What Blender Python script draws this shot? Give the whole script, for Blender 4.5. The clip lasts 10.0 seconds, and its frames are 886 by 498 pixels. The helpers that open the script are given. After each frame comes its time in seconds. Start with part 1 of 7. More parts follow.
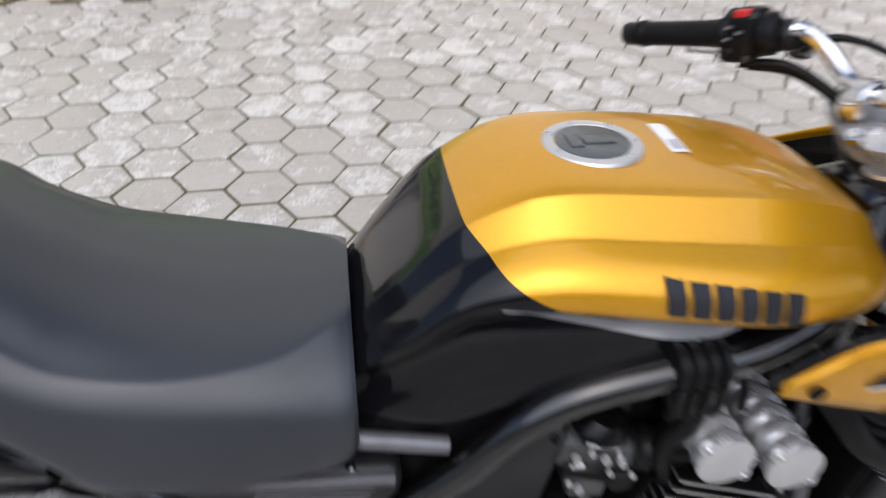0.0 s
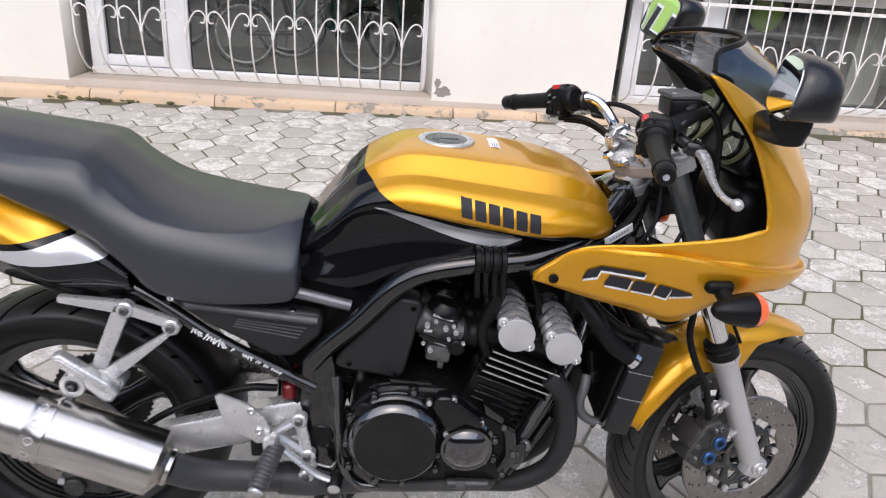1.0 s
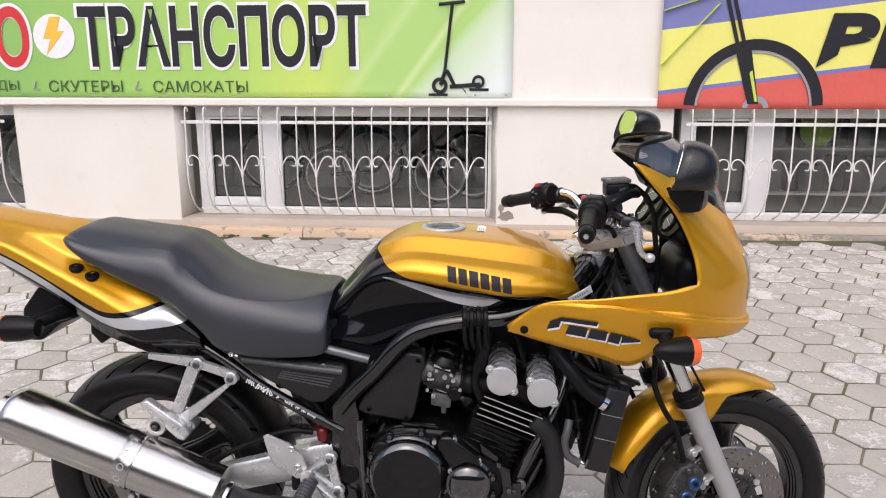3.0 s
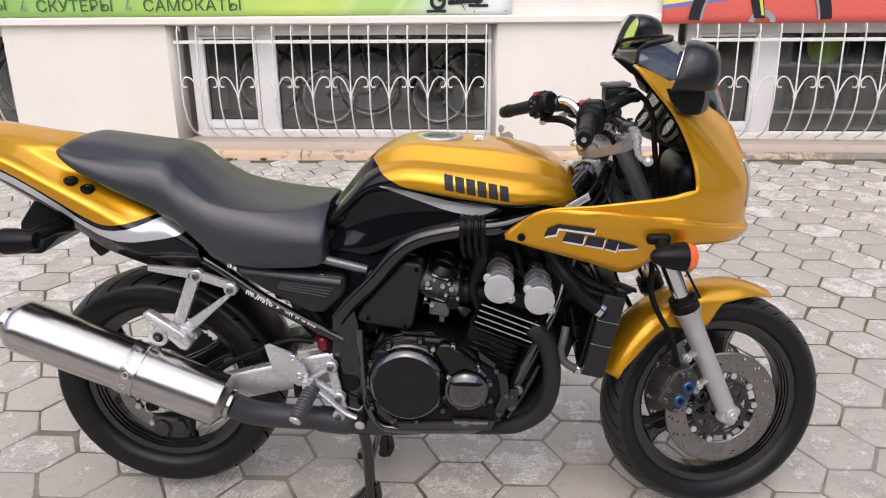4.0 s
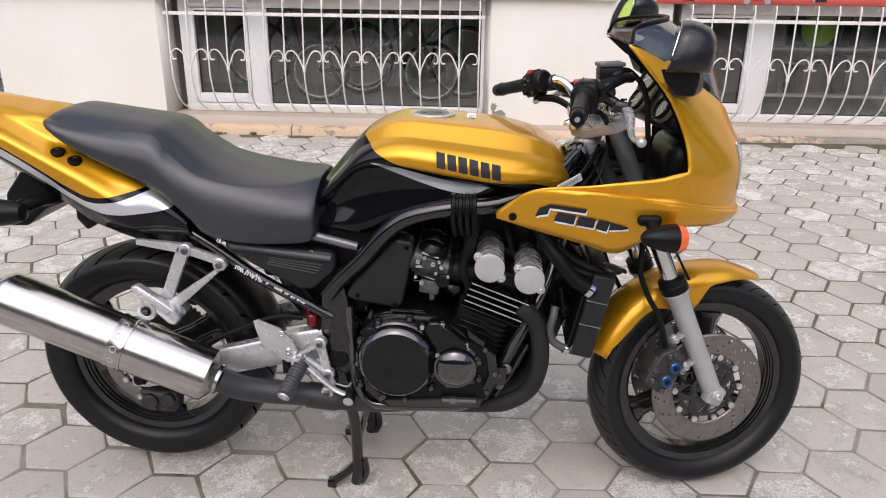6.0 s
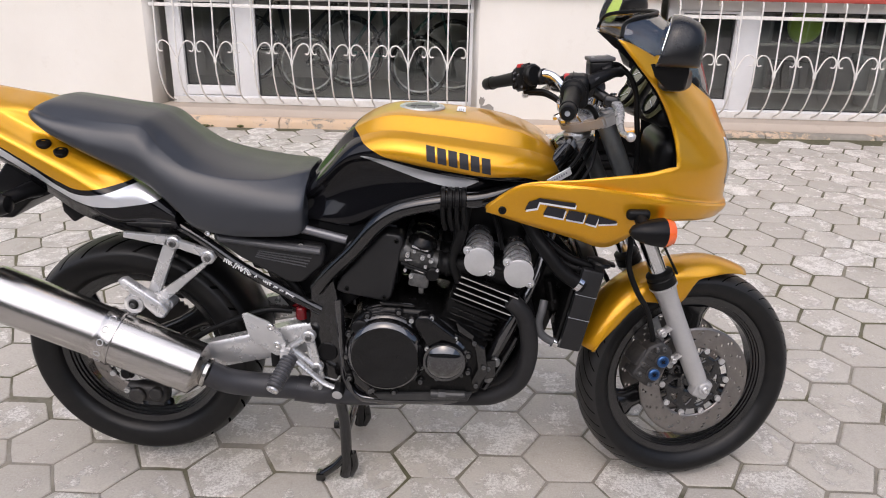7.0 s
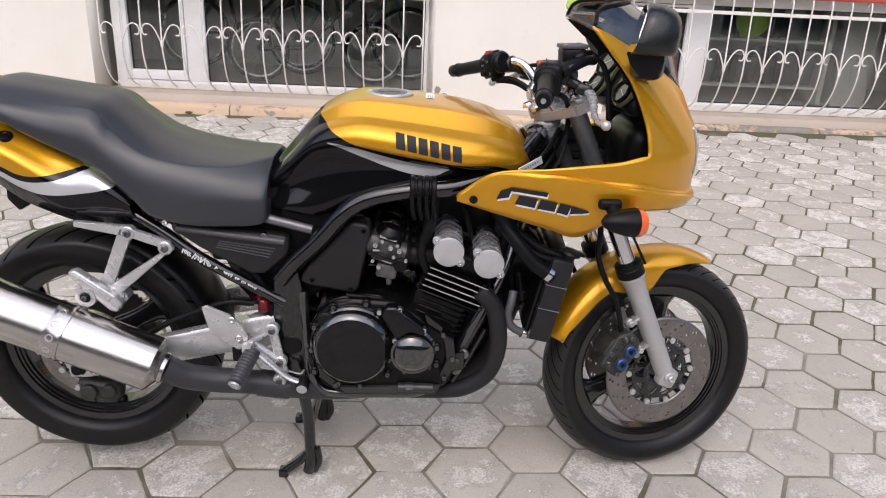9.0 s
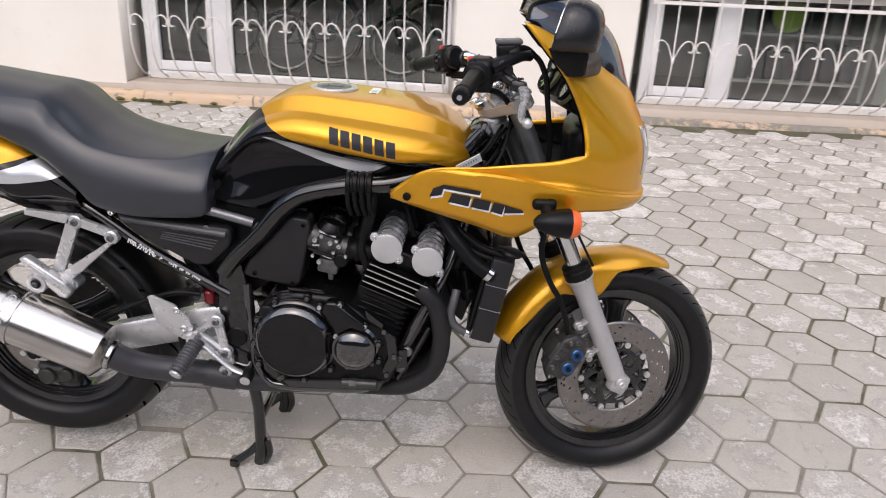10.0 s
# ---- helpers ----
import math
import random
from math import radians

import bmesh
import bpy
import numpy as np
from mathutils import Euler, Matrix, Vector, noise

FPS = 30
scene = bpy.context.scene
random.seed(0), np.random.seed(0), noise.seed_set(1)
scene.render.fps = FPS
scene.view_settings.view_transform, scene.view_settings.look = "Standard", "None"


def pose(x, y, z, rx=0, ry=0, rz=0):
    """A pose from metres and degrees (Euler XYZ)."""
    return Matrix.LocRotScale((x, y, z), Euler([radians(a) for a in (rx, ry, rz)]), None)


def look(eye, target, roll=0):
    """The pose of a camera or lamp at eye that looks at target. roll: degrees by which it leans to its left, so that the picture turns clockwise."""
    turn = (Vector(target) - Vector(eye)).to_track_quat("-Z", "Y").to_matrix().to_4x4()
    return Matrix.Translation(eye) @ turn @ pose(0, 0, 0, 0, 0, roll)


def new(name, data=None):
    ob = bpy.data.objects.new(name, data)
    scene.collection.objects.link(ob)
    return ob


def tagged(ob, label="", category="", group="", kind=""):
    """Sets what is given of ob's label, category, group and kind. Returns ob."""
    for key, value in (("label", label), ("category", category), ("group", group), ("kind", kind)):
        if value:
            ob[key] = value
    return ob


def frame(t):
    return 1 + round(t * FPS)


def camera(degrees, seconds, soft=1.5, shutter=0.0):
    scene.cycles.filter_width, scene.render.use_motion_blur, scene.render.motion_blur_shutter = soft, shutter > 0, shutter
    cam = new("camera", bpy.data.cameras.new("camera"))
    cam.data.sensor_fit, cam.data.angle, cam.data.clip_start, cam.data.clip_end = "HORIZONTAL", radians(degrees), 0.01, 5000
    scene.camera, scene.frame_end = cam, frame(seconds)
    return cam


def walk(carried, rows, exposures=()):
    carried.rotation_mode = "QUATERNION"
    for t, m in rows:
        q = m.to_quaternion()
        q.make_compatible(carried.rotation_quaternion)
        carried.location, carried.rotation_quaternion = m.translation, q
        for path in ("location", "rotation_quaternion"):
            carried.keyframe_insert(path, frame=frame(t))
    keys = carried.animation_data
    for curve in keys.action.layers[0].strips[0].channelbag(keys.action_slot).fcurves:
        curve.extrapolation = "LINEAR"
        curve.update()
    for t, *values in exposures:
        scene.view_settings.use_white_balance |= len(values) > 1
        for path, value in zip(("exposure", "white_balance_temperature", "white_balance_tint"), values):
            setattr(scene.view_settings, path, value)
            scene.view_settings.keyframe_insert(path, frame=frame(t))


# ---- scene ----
cam = camera(62.7, 10.0, soft=1.05, shutter=0.4)
PATH = [
    (0, (0.454, -0.659, 1.325), (0.707, 0.971, 0.194), 0.9),
    (0.1, (0.442, -0.772, 1.329), (0.738, 0.908, 0.285), 1.6),
    (0.2, (0.453, -0.845, 1.345), (0.738, 0.865, 0.347), 1.7),
    (0.3, (0.459, -0.917, 1.353), (0.743, 0.825, 0.413), 2.5),
    (0.5, (0.486, -1.034, 1.358), (0.738, 0.748, 0.484), 3.3),
    (0.7, (0.576, -1.186, 1.342), (0.752, 0.624, 0.51), 4.2),
    (1, (0.637, -1.345, 1.345), (0.749, 0.487, 0.551), 3.6),
    (1.5, (0.632, -1.536, 1.314), (0.699, 0.328, 0.59), 1.8),
    (2, (0.669, -1.644, 1.298), (0.673, 0.261, 0.687), 0.8),
    (2.2, (0.716, -1.666, 1.312), (0.683, 0.26, 0.775), 0.5),
    (3.3, (0.868, -1.725, 1.33), (0.69, 0.217, 0.884), -0.6),
    (3.5, (0.868, -1.726, 1.304), (0.694, 0.197, 0.782), -0.6),
    (4, (0.864, -1.722, 1.287), (0.7, 0.166, 0.648), -1.0),
    (4.5, (0.862, -1.712, 1.286), (0.694, 0.164, 0.615), -0.9),
    (5, (0.859, -1.709, 1.291), (0.692, 0.165, 0.614), -0.6),
    (5.5, (0.863, -1.714, 1.288), (0.712, 0.158, 0.602), -0.2),
    (7, (0.856, -1.72, 1.285), (0.757, 0.147, 0.574), 0.7),
    (7.5, (0.856, -1.721, 1.284), (0.783, 0.145, 0.57), 0.9),
    (8, (0.866, -1.718, 1.285), (0.832, 0.149, 0.569), 1.1),
    (8.5, (0.851, -1.702, 1.293), (0.863, 0.162, 0.57), 1.6),
    (9, (0.811, -1.688, 1.271), (0.851, 0.173, 0.538), 2.2),
    (9.5, (0.902, -1.674, 1.263), (0.948, 0.179, 0.511), 2.7),
    (10, (1.062, -1.661, 1.281), (0.964, 0.189, 0.527), 2.1),
]
walk(cam, [(t, look(eye, target, roll)) for t, eye, target, roll in PATH], [(0.0, 0.06, 5900, 11), (0.5, 0.20, 5950, 12), (1.0, 0.15, 6000, 13), (2.2, 0.02, 6250, 15), (10.0, 0.02, 6250, 15)])
# exposure follows the overcast daylight
# ---- world and sun ----
world = bpy.data.worlds.new("overcast_sky")
scene.world = world
world.use_nodes = True
wn = world.node_tree.nodes
sky = wn.new("ShaderNodeTexSky")
sky.sky_type = "NISHITA"
sky.sun_disc = False
sky.sun_elevation = radians(52)
sky.sun_rotation = radians(192)
sky.air_density = 1.0
sky.dust_density = 4.0
sky.ozone_density = 1.0
world.node_tree.links.new(sky.outputs[0], wn["Background"].inputs[0])
wn["Background"].inputs[1].default_value = 0.15
sun_data = bpy.data.lights.new("sun", "SUN")
sun_data.energy = 2.2
sun_data.angle = radians(100)
sun_data.color = (1.0, 0.965, 0.935)
sun_lamp = new("sun", sun_data)
sun_lamp.matrix_world = look((-0.9, -6.4, 8.4), (0.4, 0.0, 0.0))


# ---- materials ----
def nodes_of(name):
    m = bpy.data.materials.new(name)
    m.use_nodes = True
    nt = m.node_tree
    return m, nt, nt.nodes, nt.links, nt.nodes["Principled BSDF"]


def math_node(nt, op, a, b=None, c=None):
    n = nt.nodes.new("ShaderNodeMath")
    n.operation = op
    for i, v in enumerate((a, b, c)):
        if v is None:
            continue
        if isinstance(v, (int, float)):
            n.inputs[i].default_value = v
        else:
            nt.links.new(v, n.inputs[i])
    return n.outputs[0]


def mix_colour(nt, fac, a, b):
    n = nt.nodes.new("ShaderNodeMix")
    n.data_type = "RGBA"
    for sock, v in ((n.inputs[0], fac), (n.inputs[6], a), (n.inputs[7], b)):
        if isinstance(v, (int, float)):
            sock.default_value = v
        elif isinstance(v, tuple):
            sock.default_value = (*v, 1) if len(v) == 3 else v
        else:
            nt.links.new(v, sock)
    return n.outputs[2]


def noise_node(nt, scale, detail=4.0, rough=0.6, coord="Object", stretch=None):
    tc = nt.nodes.new("ShaderNodeTexCoord")
    n = nt.nodes.new("ShaderNodeTexNoise")
    n.inputs["Scale"].default_value = scale
    n.inputs["Detail"].default_value = detail
    n.inputs["Roughness"].default_value = rough
    src = tc.outputs[coord]
    if stretch:
        mp = nt.nodes.new("ShaderNodeMapping")
        mp.inputs["Scale"].default_value = stretch
        nt.links.new(src, mp.inputs[0])
        src = mp.outputs[0]
    nt.links.new(src, n.inputs["Vector"])
    return n.outputs[0]


def ramp(nt, fac, stops):
    n = nt.nodes.new("ShaderNodeValToRGB")
    el = n.color_ramp.elements
    while len(el) < len(stops):
        el.new(0.5)
    for e, (p, c) in zip(el, stops):
        e.position = p
        e.color = (c, c, c, 1) if isinstance(c, (int, float)) else (*c, 1)
    nt.links.new(fac, n.inputs[0])
    return n.outputs[0]


def bump(nt, height, strength, distance=0.01):
    n = nt.nodes.new("ShaderNodeBump")
    n.inputs["Strength"].default_value = strength
    n.inputs["Distance"].default_value = distance
    nt.links.new(height, n.inputs["Height"])
    return n.outputs[0]


def surface(name, col, col2=None, scale=20.0, rough=0.5, metal=0.0, rough_var=0.08, bump_scale=0.0, bump_str=0.1,
            bump_dist=0.002, coat=0.0, coat_rough=0.05, fine=300.0, stretch=None, spec=0.5):
    """A plain surface with variation at two scales."""
    m, nt, n, l, p = nodes_of(name)
    col2 = col2 or tuple(c * 0.8 for c in col)
    big = noise_node(nt, scale, 4, 0.6, stretch=stretch)
    small = noise_node(nt, fine, 3, 0.6, stretch=stretch)
    fac = math_node(nt, "ADD", math_node(nt, "MULTIPLY", big, 0.7), math_node(nt, "MULTIPLY", small, 0.3))
    fac = ramp(nt, fac, [(0.32, 0.0), (0.68, 1.0)])
    l.new(mix_colour(nt, fac, col, col2), p.inputs["Base Color"])
    r = math_node(nt, "ADD", math_node(nt, "MULTIPLY", math_node(nt, "SUBTRACT", big, 0.5), rough_var * 2), rough)
    l.new(r, p.inputs["Roughness"])
    p.inputs["Metallic"].default_value = metal
    p.inputs["Specular IOR Level"].default_value = spec
    p.inputs["Coat Weight"].default_value = coat
    p.inputs["Coat Roughness"].default_value = coat_rough
    if bump_scale:
        l.new(bump(nt, noise_node(nt, bump_scale, 4, 0.65, stretch=stretch), bump_str, bump_dist), p.inputs["Normal"])
    return m


def curve_of(nt, x, pts, x0, x1, z0, z1):
    """A height that follows the points (x, z), for the edge of a painted stripe."""
    f = nt.nodes.new("ShaderNodeFloatCurve")
    c = f.mapping.curves[0]
    pts = [((a - x0) / (x1 - x0), (b - z0) / (z1 - z0)) for a, b in pts]
    while len(c.points) < len(pts):
        c.points.new(0.5, 0.5)
    for q, (a, b) in zip(c.points, pts):
        q.location = (a, b)
    f.mapping.update()
    u = math_node(nt, "DIVIDE", math_node(nt, "SUBTRACT", x, x0), x1 - x0)
    nt.links.new(u, f.inputs["Value"])
    return math_node(nt, "ADD", math_node(nt, "MULTIPLY", f.outputs[0], z1 - z0), z0)


GOLD, GOLD2 = (0.68, 0.345, 0.008), (0.60, 0.295, 0.006)
BLACK = (0.004, 0.004, 0.005)
SILVER = (0.62, 0.63, 0.65)


def livery(name, gold_edge, silver_top, silver_low, box):
    """Gold, black and silver lacquer, parted along curves on the bodywork."""
    x0, x1, z0, z1 = box
    m, nt, n, l, p = nodes_of(name)
    tc = n.new("ShaderNodeTexCoord")
    sx = n.new("ShaderNodeSeparateXYZ")
    l.new(tc.outputs["Object"], sx.inputs[0])
    x, z = sx.outputs[0], sx.outputs[2]
    gold = math_node(nt, "GREATER_THAN", z, curve_of(nt, x, gold_edge, x0, x1, z0, z1))
    silv = math_node(nt, "MULTIPLY", math_node(nt, "LESS_THAN", z, curve_of(nt, x, silver_top, x0, x1, z0, z1)),
                     math_node(nt, "GREATER_THAN", z, curve_of(nt, x, silver_low, x0, x1, z0, z1)))
    flake = noise_node(nt, 900, 2, 0.5)
    gcol = mix_colour(nt, ramp(nt, flake, [(0.35, 0.0), (0.65, 1.0)]), GOLD, GOLD2)
    col = mix_colour(nt, silv, BLACK, SILVER)
    col = mix_colour(nt, gold, col, gcol)
    l.new(col, p.inputs["Base Color"])
    l.new(math_node(nt, "MULTIPLY", math_node(nt, "MAXIMUM", gold, silv), 0.68), p.inputs["Metallic"])
    l.new(math_node(nt, "ADD", math_node(nt, "MULTIPLY", math_node(nt, "MAXIMUM", gold, silv), 0.27), 0.10), p.inputs["Roughness"])
    l.new(math_node(nt, "ADD", math_node(nt, "MULTIPLY", math_node(nt, "MAXIMUM", gold, silv), 0.35), 0.22), p.inputs["Coat Weight"])
    l.new(math_node(nt, "ADD", math_node(nt, "MULTIPLY", math_node(nt, "MAXIMUM", gold, silv), 0.1), 0.2), p.inputs["Specular IOR Level"])
    p.inputs["Coat Roughness"].default_value = 0.03
    return m


m_tank = livery("tank_lacquer",
                [(0.45, 1.11), (0.500, 1.08), (0.524, 1.00), (0.546, 0.970), (0.577, 0.942), (0.613, 0.919), (0.650, 0.902), (0.687, 0.893), (0.737, 0.884), (0.812, 0.873), (0.875, 0.867), (0.962, 0.862), (1.05, 0.80)],
                [(0.45, 0.88), (0.56, 0.898), (0.591, 0.904), (0.640, 0.896), (0.688, 0.884), (0.763, 0.866), (0.853, 0.850), (1.05, 0.78)],
                [(0.45, 0.95), (0.575, 0.908), (0.631, 0.885), (0.675, 0.867), (0.725, 0.849), (0.775, 0.837), (0.813, 0.834), (0.853, 0.850), (1.05, 0.95)],
                (0.45, 1.05, 0.7, 1.12))
m_tail = livery("tail_lacquer",
                [(-0.65, 1.09), (-0.300, 0.935), (-0.238, 0.900), (-0.177, 0.862), (-0.115, 0.824), (-0.076, 0.808), (-0.020, 0.810), (0.065, 0.834), (0.2, 0.88)],
                [(-0.65, 1.07), (-0.295, 0.926), (-0.178, 0.855), (-0.117, 0.812), (-0.078, 0.795), (-0.023, 0.796), (0.100, 0.823), (0.13, 0.79), (0.2, 0.70)],
                [(-0.65, 1.06), (-0.302, 0.908), (-0.182, 0.838), (-0.12, 0.796), (-0.081, 0.775), (-0.027, 0.766), (0.043, 0.772), (0.13, 0.793), (0.2, 0.85)],
                (-0.65, 0.2, 0.66, 1.12))
m_gold = livery("gold_lacquer", [(-5, 0.01), (5, 0.01)], [(-5, 0), (5, 0)], [(-5, 1), (5, 1)], (-5, 5, -5, 5))
m_cover = surface("black_cover_enamel", (0.003, 0.003, 0.0035), (0.005, 0.005, 0.005), 30, 0.26, 0, 0.05, 300, 0.04, 0.0006, spec=0.25, coat=0.25)
m_lip = surface("greyed_black_plastic", (0.045, 0.046, 0.05), (0.06, 0.06, 0.064), 40, 0.42, 0, 0.08)
m_redlens = surface("dark_red_cup", (0.13, 0.004, 0.006), (0.10, 0.003, 0.005), 40, 0.2)
m_caliper = surface("sooty_cast_iron", (0.046, 0.043, 0.040), (0.022, 0.021, 0.020), 60, 0.5, 0.3, 0.1, 300, 0.4, 0.001)
m_cam = surface("polished_cast_alloy", (0.74, 0.74, 0.75), (0.64, 0.64, 0.65), 40, 0.26, 0.7, 0.06, 300, 0.10, 0.0008)
m_bevel = surface("polished_black_enamel", (0.006, 0.006, 0.007), (0.009, 0.009, 0.010), 30, 0.12, 0, 0.03, coat=1.0, spec=1.0)
m_mirror_black = surface("mirror_black_enamel", (0.006, 0.006, 0.007), (0.008, 0.008, 0.009), 30, 0.05, 0, 0.01, coat=1.0, coat_rough=0.02, spec=1.0)
m_mirror_shell = surface("semi_gloss_black_plastic", (0.006, 0.006, 0.0065), (0.010, 0.010, 0.0105), 25, 0.28, 0, 0.06, 900, 0.06, 0.0005, spec=0.5)
m_frame = surface("black_frame_enamel", (0.003, 0.003, 0.0032), (0.005, 0.005, 0.0052), 18, 0.18, 0, 0.05, 250, 0.03, 0.0008, coat=1.0, coat_rough=0.04, spec=0.3)
m_rail = surface("worn_grey_enamel", (0.15, 0.15, 0.16), (0.10, 0.10, 0.11), 30, 0.3, 0.3, coat=0.6)
m_duct = surface("charcoal_plastic", (0.010, 0.010, 0.0108), (0.014, 0.014, 0.0145), 25, 0.40, 0, 0.06, 900, 0.12, 0.0006, spec=0.35)
m_hose = surface("greyed_hose_rubber", (0.075, 0.076, 0.078), (0.055, 0.056, 0.058), 40, 0.5)
m_sump = surface("dull_grey_alloy", (0.055, 0.055, 0.055), (0.035, 0.035, 0.035), 40, 0.4, 0.4, 0.1, 300, 0.2, 0.001)
m_plastic = surface("black_plastic", (0.004, 0.004, 0.0045), (0.007, 0.007, 0.0073), 25, 0.34, 0, 0.08, 900, 0.12, 0.0006, spec=0.18)
m_engine = surface("black_engine_enamel", (0.003, 0.003, 0.003), (0.006, 0.006, 0.006), 22, 0.24, 0, 0.10, 400, 0.12, 0.001, spec=0.2)
m_rubber = surface("black_rubber", (0.004, 0.004, 0.0044), (0.007, 0.007, 0.0068), 30, 0.42, 0, 0.08, 500, 0.1, 0.0008, spec=0.15)
m_seat = surface("seat_vinyl", (0.018, 0.0205, 0.0255), (0.0225, 0.025, 0.0305), 8, 0.36, 0, 0.05, 1400, 0.16, 0.0006, spec=0.65)
m_chrome = surface("chrome", (0.72, 0.72, 0.72), (0.64, 0.64, 0.65), 15, 0.10, 1.0, 0.04)
m_steel = surface("brushed_stainless_steel", (0.53, 0.51, 0.49), (0.44, 0.425, 0.405), 10, 0.22, 1.0, 0.05, 500, 0.07, 0.0004, stretch=(1, 14, 1))
m_alloy = surface("silver_painted_alloy", (0.58, 0.58, 0.575), (0.49, 0.49, 0.485), 25, 0.28, 0.6, 0.08, 500, 0.1, 0.0006)
m_fork = surface("grey_fork_enamel", (0.44, 0.435, 0.43), (0.38, 0.375, 0.37), 20, 0.38, 0.35, 0.08, 400, 0.08, 0.0005)
m_cast = surface("cast_alloy", (0.20, 0.20, 0.195), (0.07, 0.07, 0.07), 45, 0.45, 0.7, 0.15, 300, 0.3, 0.001)
m_disc = surface("brake_disc_steel", (0.27, 0.255, 0.24), (0.20, 0.185, 0.175), 30, 0.34, 0.9, 0.1)
m_pipe = surface("matt_black_exhaust", (0.0105, 0.0103, 0.0108), (0.018, 0.0176, 0.018), 20, 0.5, 0.0, 0.1, 300, 0.15, 0.001, spec=0.3)
# the exhaust black again, paler for the light this stretch of pipe gets
m_link = surface("lit_exhaust_black", (0.026, 0.026, 0.029), (0.038, 0.038, 0.041), 20, 0.42, 0.0, 0.1, 300, 0.12, 0.001, spec=0.4)
m_carb = surface("grimy_cast_alloy", (0.11, 0.11, 0.107), (0.035, 0.035, 0.034), 55, 0.42, 0.6, 0.15, 300, 0.3, 0.001)
m_rim = surface("black_rim_enamel", (0.005, 0.005, 0.0055), (0.008, 0.008, 0.008), 20, 0.22, 0, 0.08, coat=0.5)
m_red = surface("red_plastic", (0.55, 0.02, 0.02), (0.42, 0.015, 0.015), 40, 0.35)
m_orange = surface("orange_lens", (0.85, 0.14, 0.01), (0.75, 0.10, 0.01), 60, 0.14, coat=1.0, bump_scale=900, bump_str=0.3)
m_blue = surface("blue_anodised_plug", (0.04, 0.10, 0.25), (0.03, 0.085, 0.20), 60, 0.3, 0.7)
m_white = surface("white_sticker", (0.78, 0.78, 0.77), (0.70, 0.70, 0.69), 80, 0.4)
m_grey_print = surface("grey_print", (0.30, 0.31, 0.33), (0.25, 0.26, 0.28), 60, 0.5)
m_capgrey = surface("fuel_cap_grey", (0.17, 0.18, 0.18), (0.13, 0.14, 0.14), 60, 0.35, 0.7)
# the lime reflection in the dial glass is painted as an olive base colour
m_dial = surface("dial_green_reflection", (0.060, 0.078, 0.022), (0.035, 0.046, 0.014), 30, 0.12, 0, coat=1.0)
m_dialrim = surface("dial_rim_beige", (0.17, 0.165, 0.085), (0.12, 0.118, 0.06), 30, 0.4)
m_lens = surface("headlamp_glass", (0.45, 0.47, 0.48), (0.38, 0.40, 0.42), 50, 0.06, 0.4, coat=1.0)
m_polished = surface("polished_cast_silver", (0.66, 0.66, 0.67), (0.56, 0.56, 0.57), 60, 0.24, 0.95, 0.08, 250, 0.2, 0.0008)
m_mirror = surface("mirror_silver", (0.85, 0.85, 0.86), (0.84, 0.84, 0.85), 5, 0.02, 1.0, 0.0)

# tyre: grooves cut slantwise across the tread
def tyre_material(name, count, slant, y0, y1, radius, groove):
    m, nt, n, l, p = nodes_of(name)
    tc = n.new("ShaderNodeTexCoord")
    sx = n.new("ShaderNodeSeparateXYZ")
    l.new(tc.outputs["Object"], sx.inputs[0])
    ang = math_node(nt, "ARCTAN2", sx.outputs[0], sx.outputs[2])
    ay = math_node(nt, "ABSOLUTE", sx.outputs[1])
    side = math_node(nt, "MULTIPLY", math_node(nt, "SIGN", sx.outputs[1]), 0.5)
    u = math_node(nt, "ADD", math_node(nt, "MULTIPLY", ang, count / 6.28319), math_node(nt, "MULTIPLY", ay, slant))
    u = math_node(nt, "FRACT", math_node(nt, "ADD", u, side))
    g = math_node(nt, "LESS_THAN", u, groove)
    g = math_node(nt, "MULTIPLY", g, math_node(nt, "MULTIPLY", math_node(nt, "GREATER_THAN", ay, y0), math_node(nt, "LESS_THAN", ay, y1)))
    rr = math_node(nt, "SQRT", math_node(nt, "ADD", math_node(nt, "MULTIPLY", sx.outputs[0], sx.outputs[0]), math_node(nt, "MULTIPLY", sx.outputs[2], sx.outputs[2])))
    outer = math_node(nt, "GREATER_THAN", rr, radius - 0.03)
    g = math_node(nt, "MULTIPLY", g, outer)
    base = mix_colour(nt, ramp(nt, noise_node(nt, 40, 5, 0.7), [(0.35, 0.0), (0.7, 1.0)]), (0.0045, 0.0045, 0.0047), (0.008, 0.0078, 0.0076))
    # tread greyer than the sidewall, for wear and for the light it catches
    worn = math_node(nt, "MULTIPLY", outer, math_node(nt, "LESS_THAN", ay, y1 + 0.003))
    base = mix_colour(nt, math_node(nt, "MULTIPLY", worn, 0.8), base, (0.019, 0.0187, 0.0183))
    l.new(mix_colour(nt, g, base, (0.0015, 0.0015, 0.0015)), p.inputs["Base Color"])
    p.inputs["Roughness"].default_value = 0.40
    l.new(math_node(nt, "MULTIPLY", math_node(nt, "SUBTRACT", 1.0, g), 0.30), p.inputs["Specular IOR Level"])
    h = math_node(nt, "SUBTRACT", math_node(nt, "MULTIPLY", noise_node(nt, 600), 0.08), g)
    l.new(bump(nt, h, 0.8, 0.004), p.inputs["Normal"])
    return m


m_tyre_f = tyre_material("front_tyre_rubber", 42, 40.0, 0.002, 0.0515, 0.293, 0.10)
m_tyre_r = tyre_material("rear_tyre_rubber", 26, 16.0, 0.008, 0.074, 0.312, 0.12)


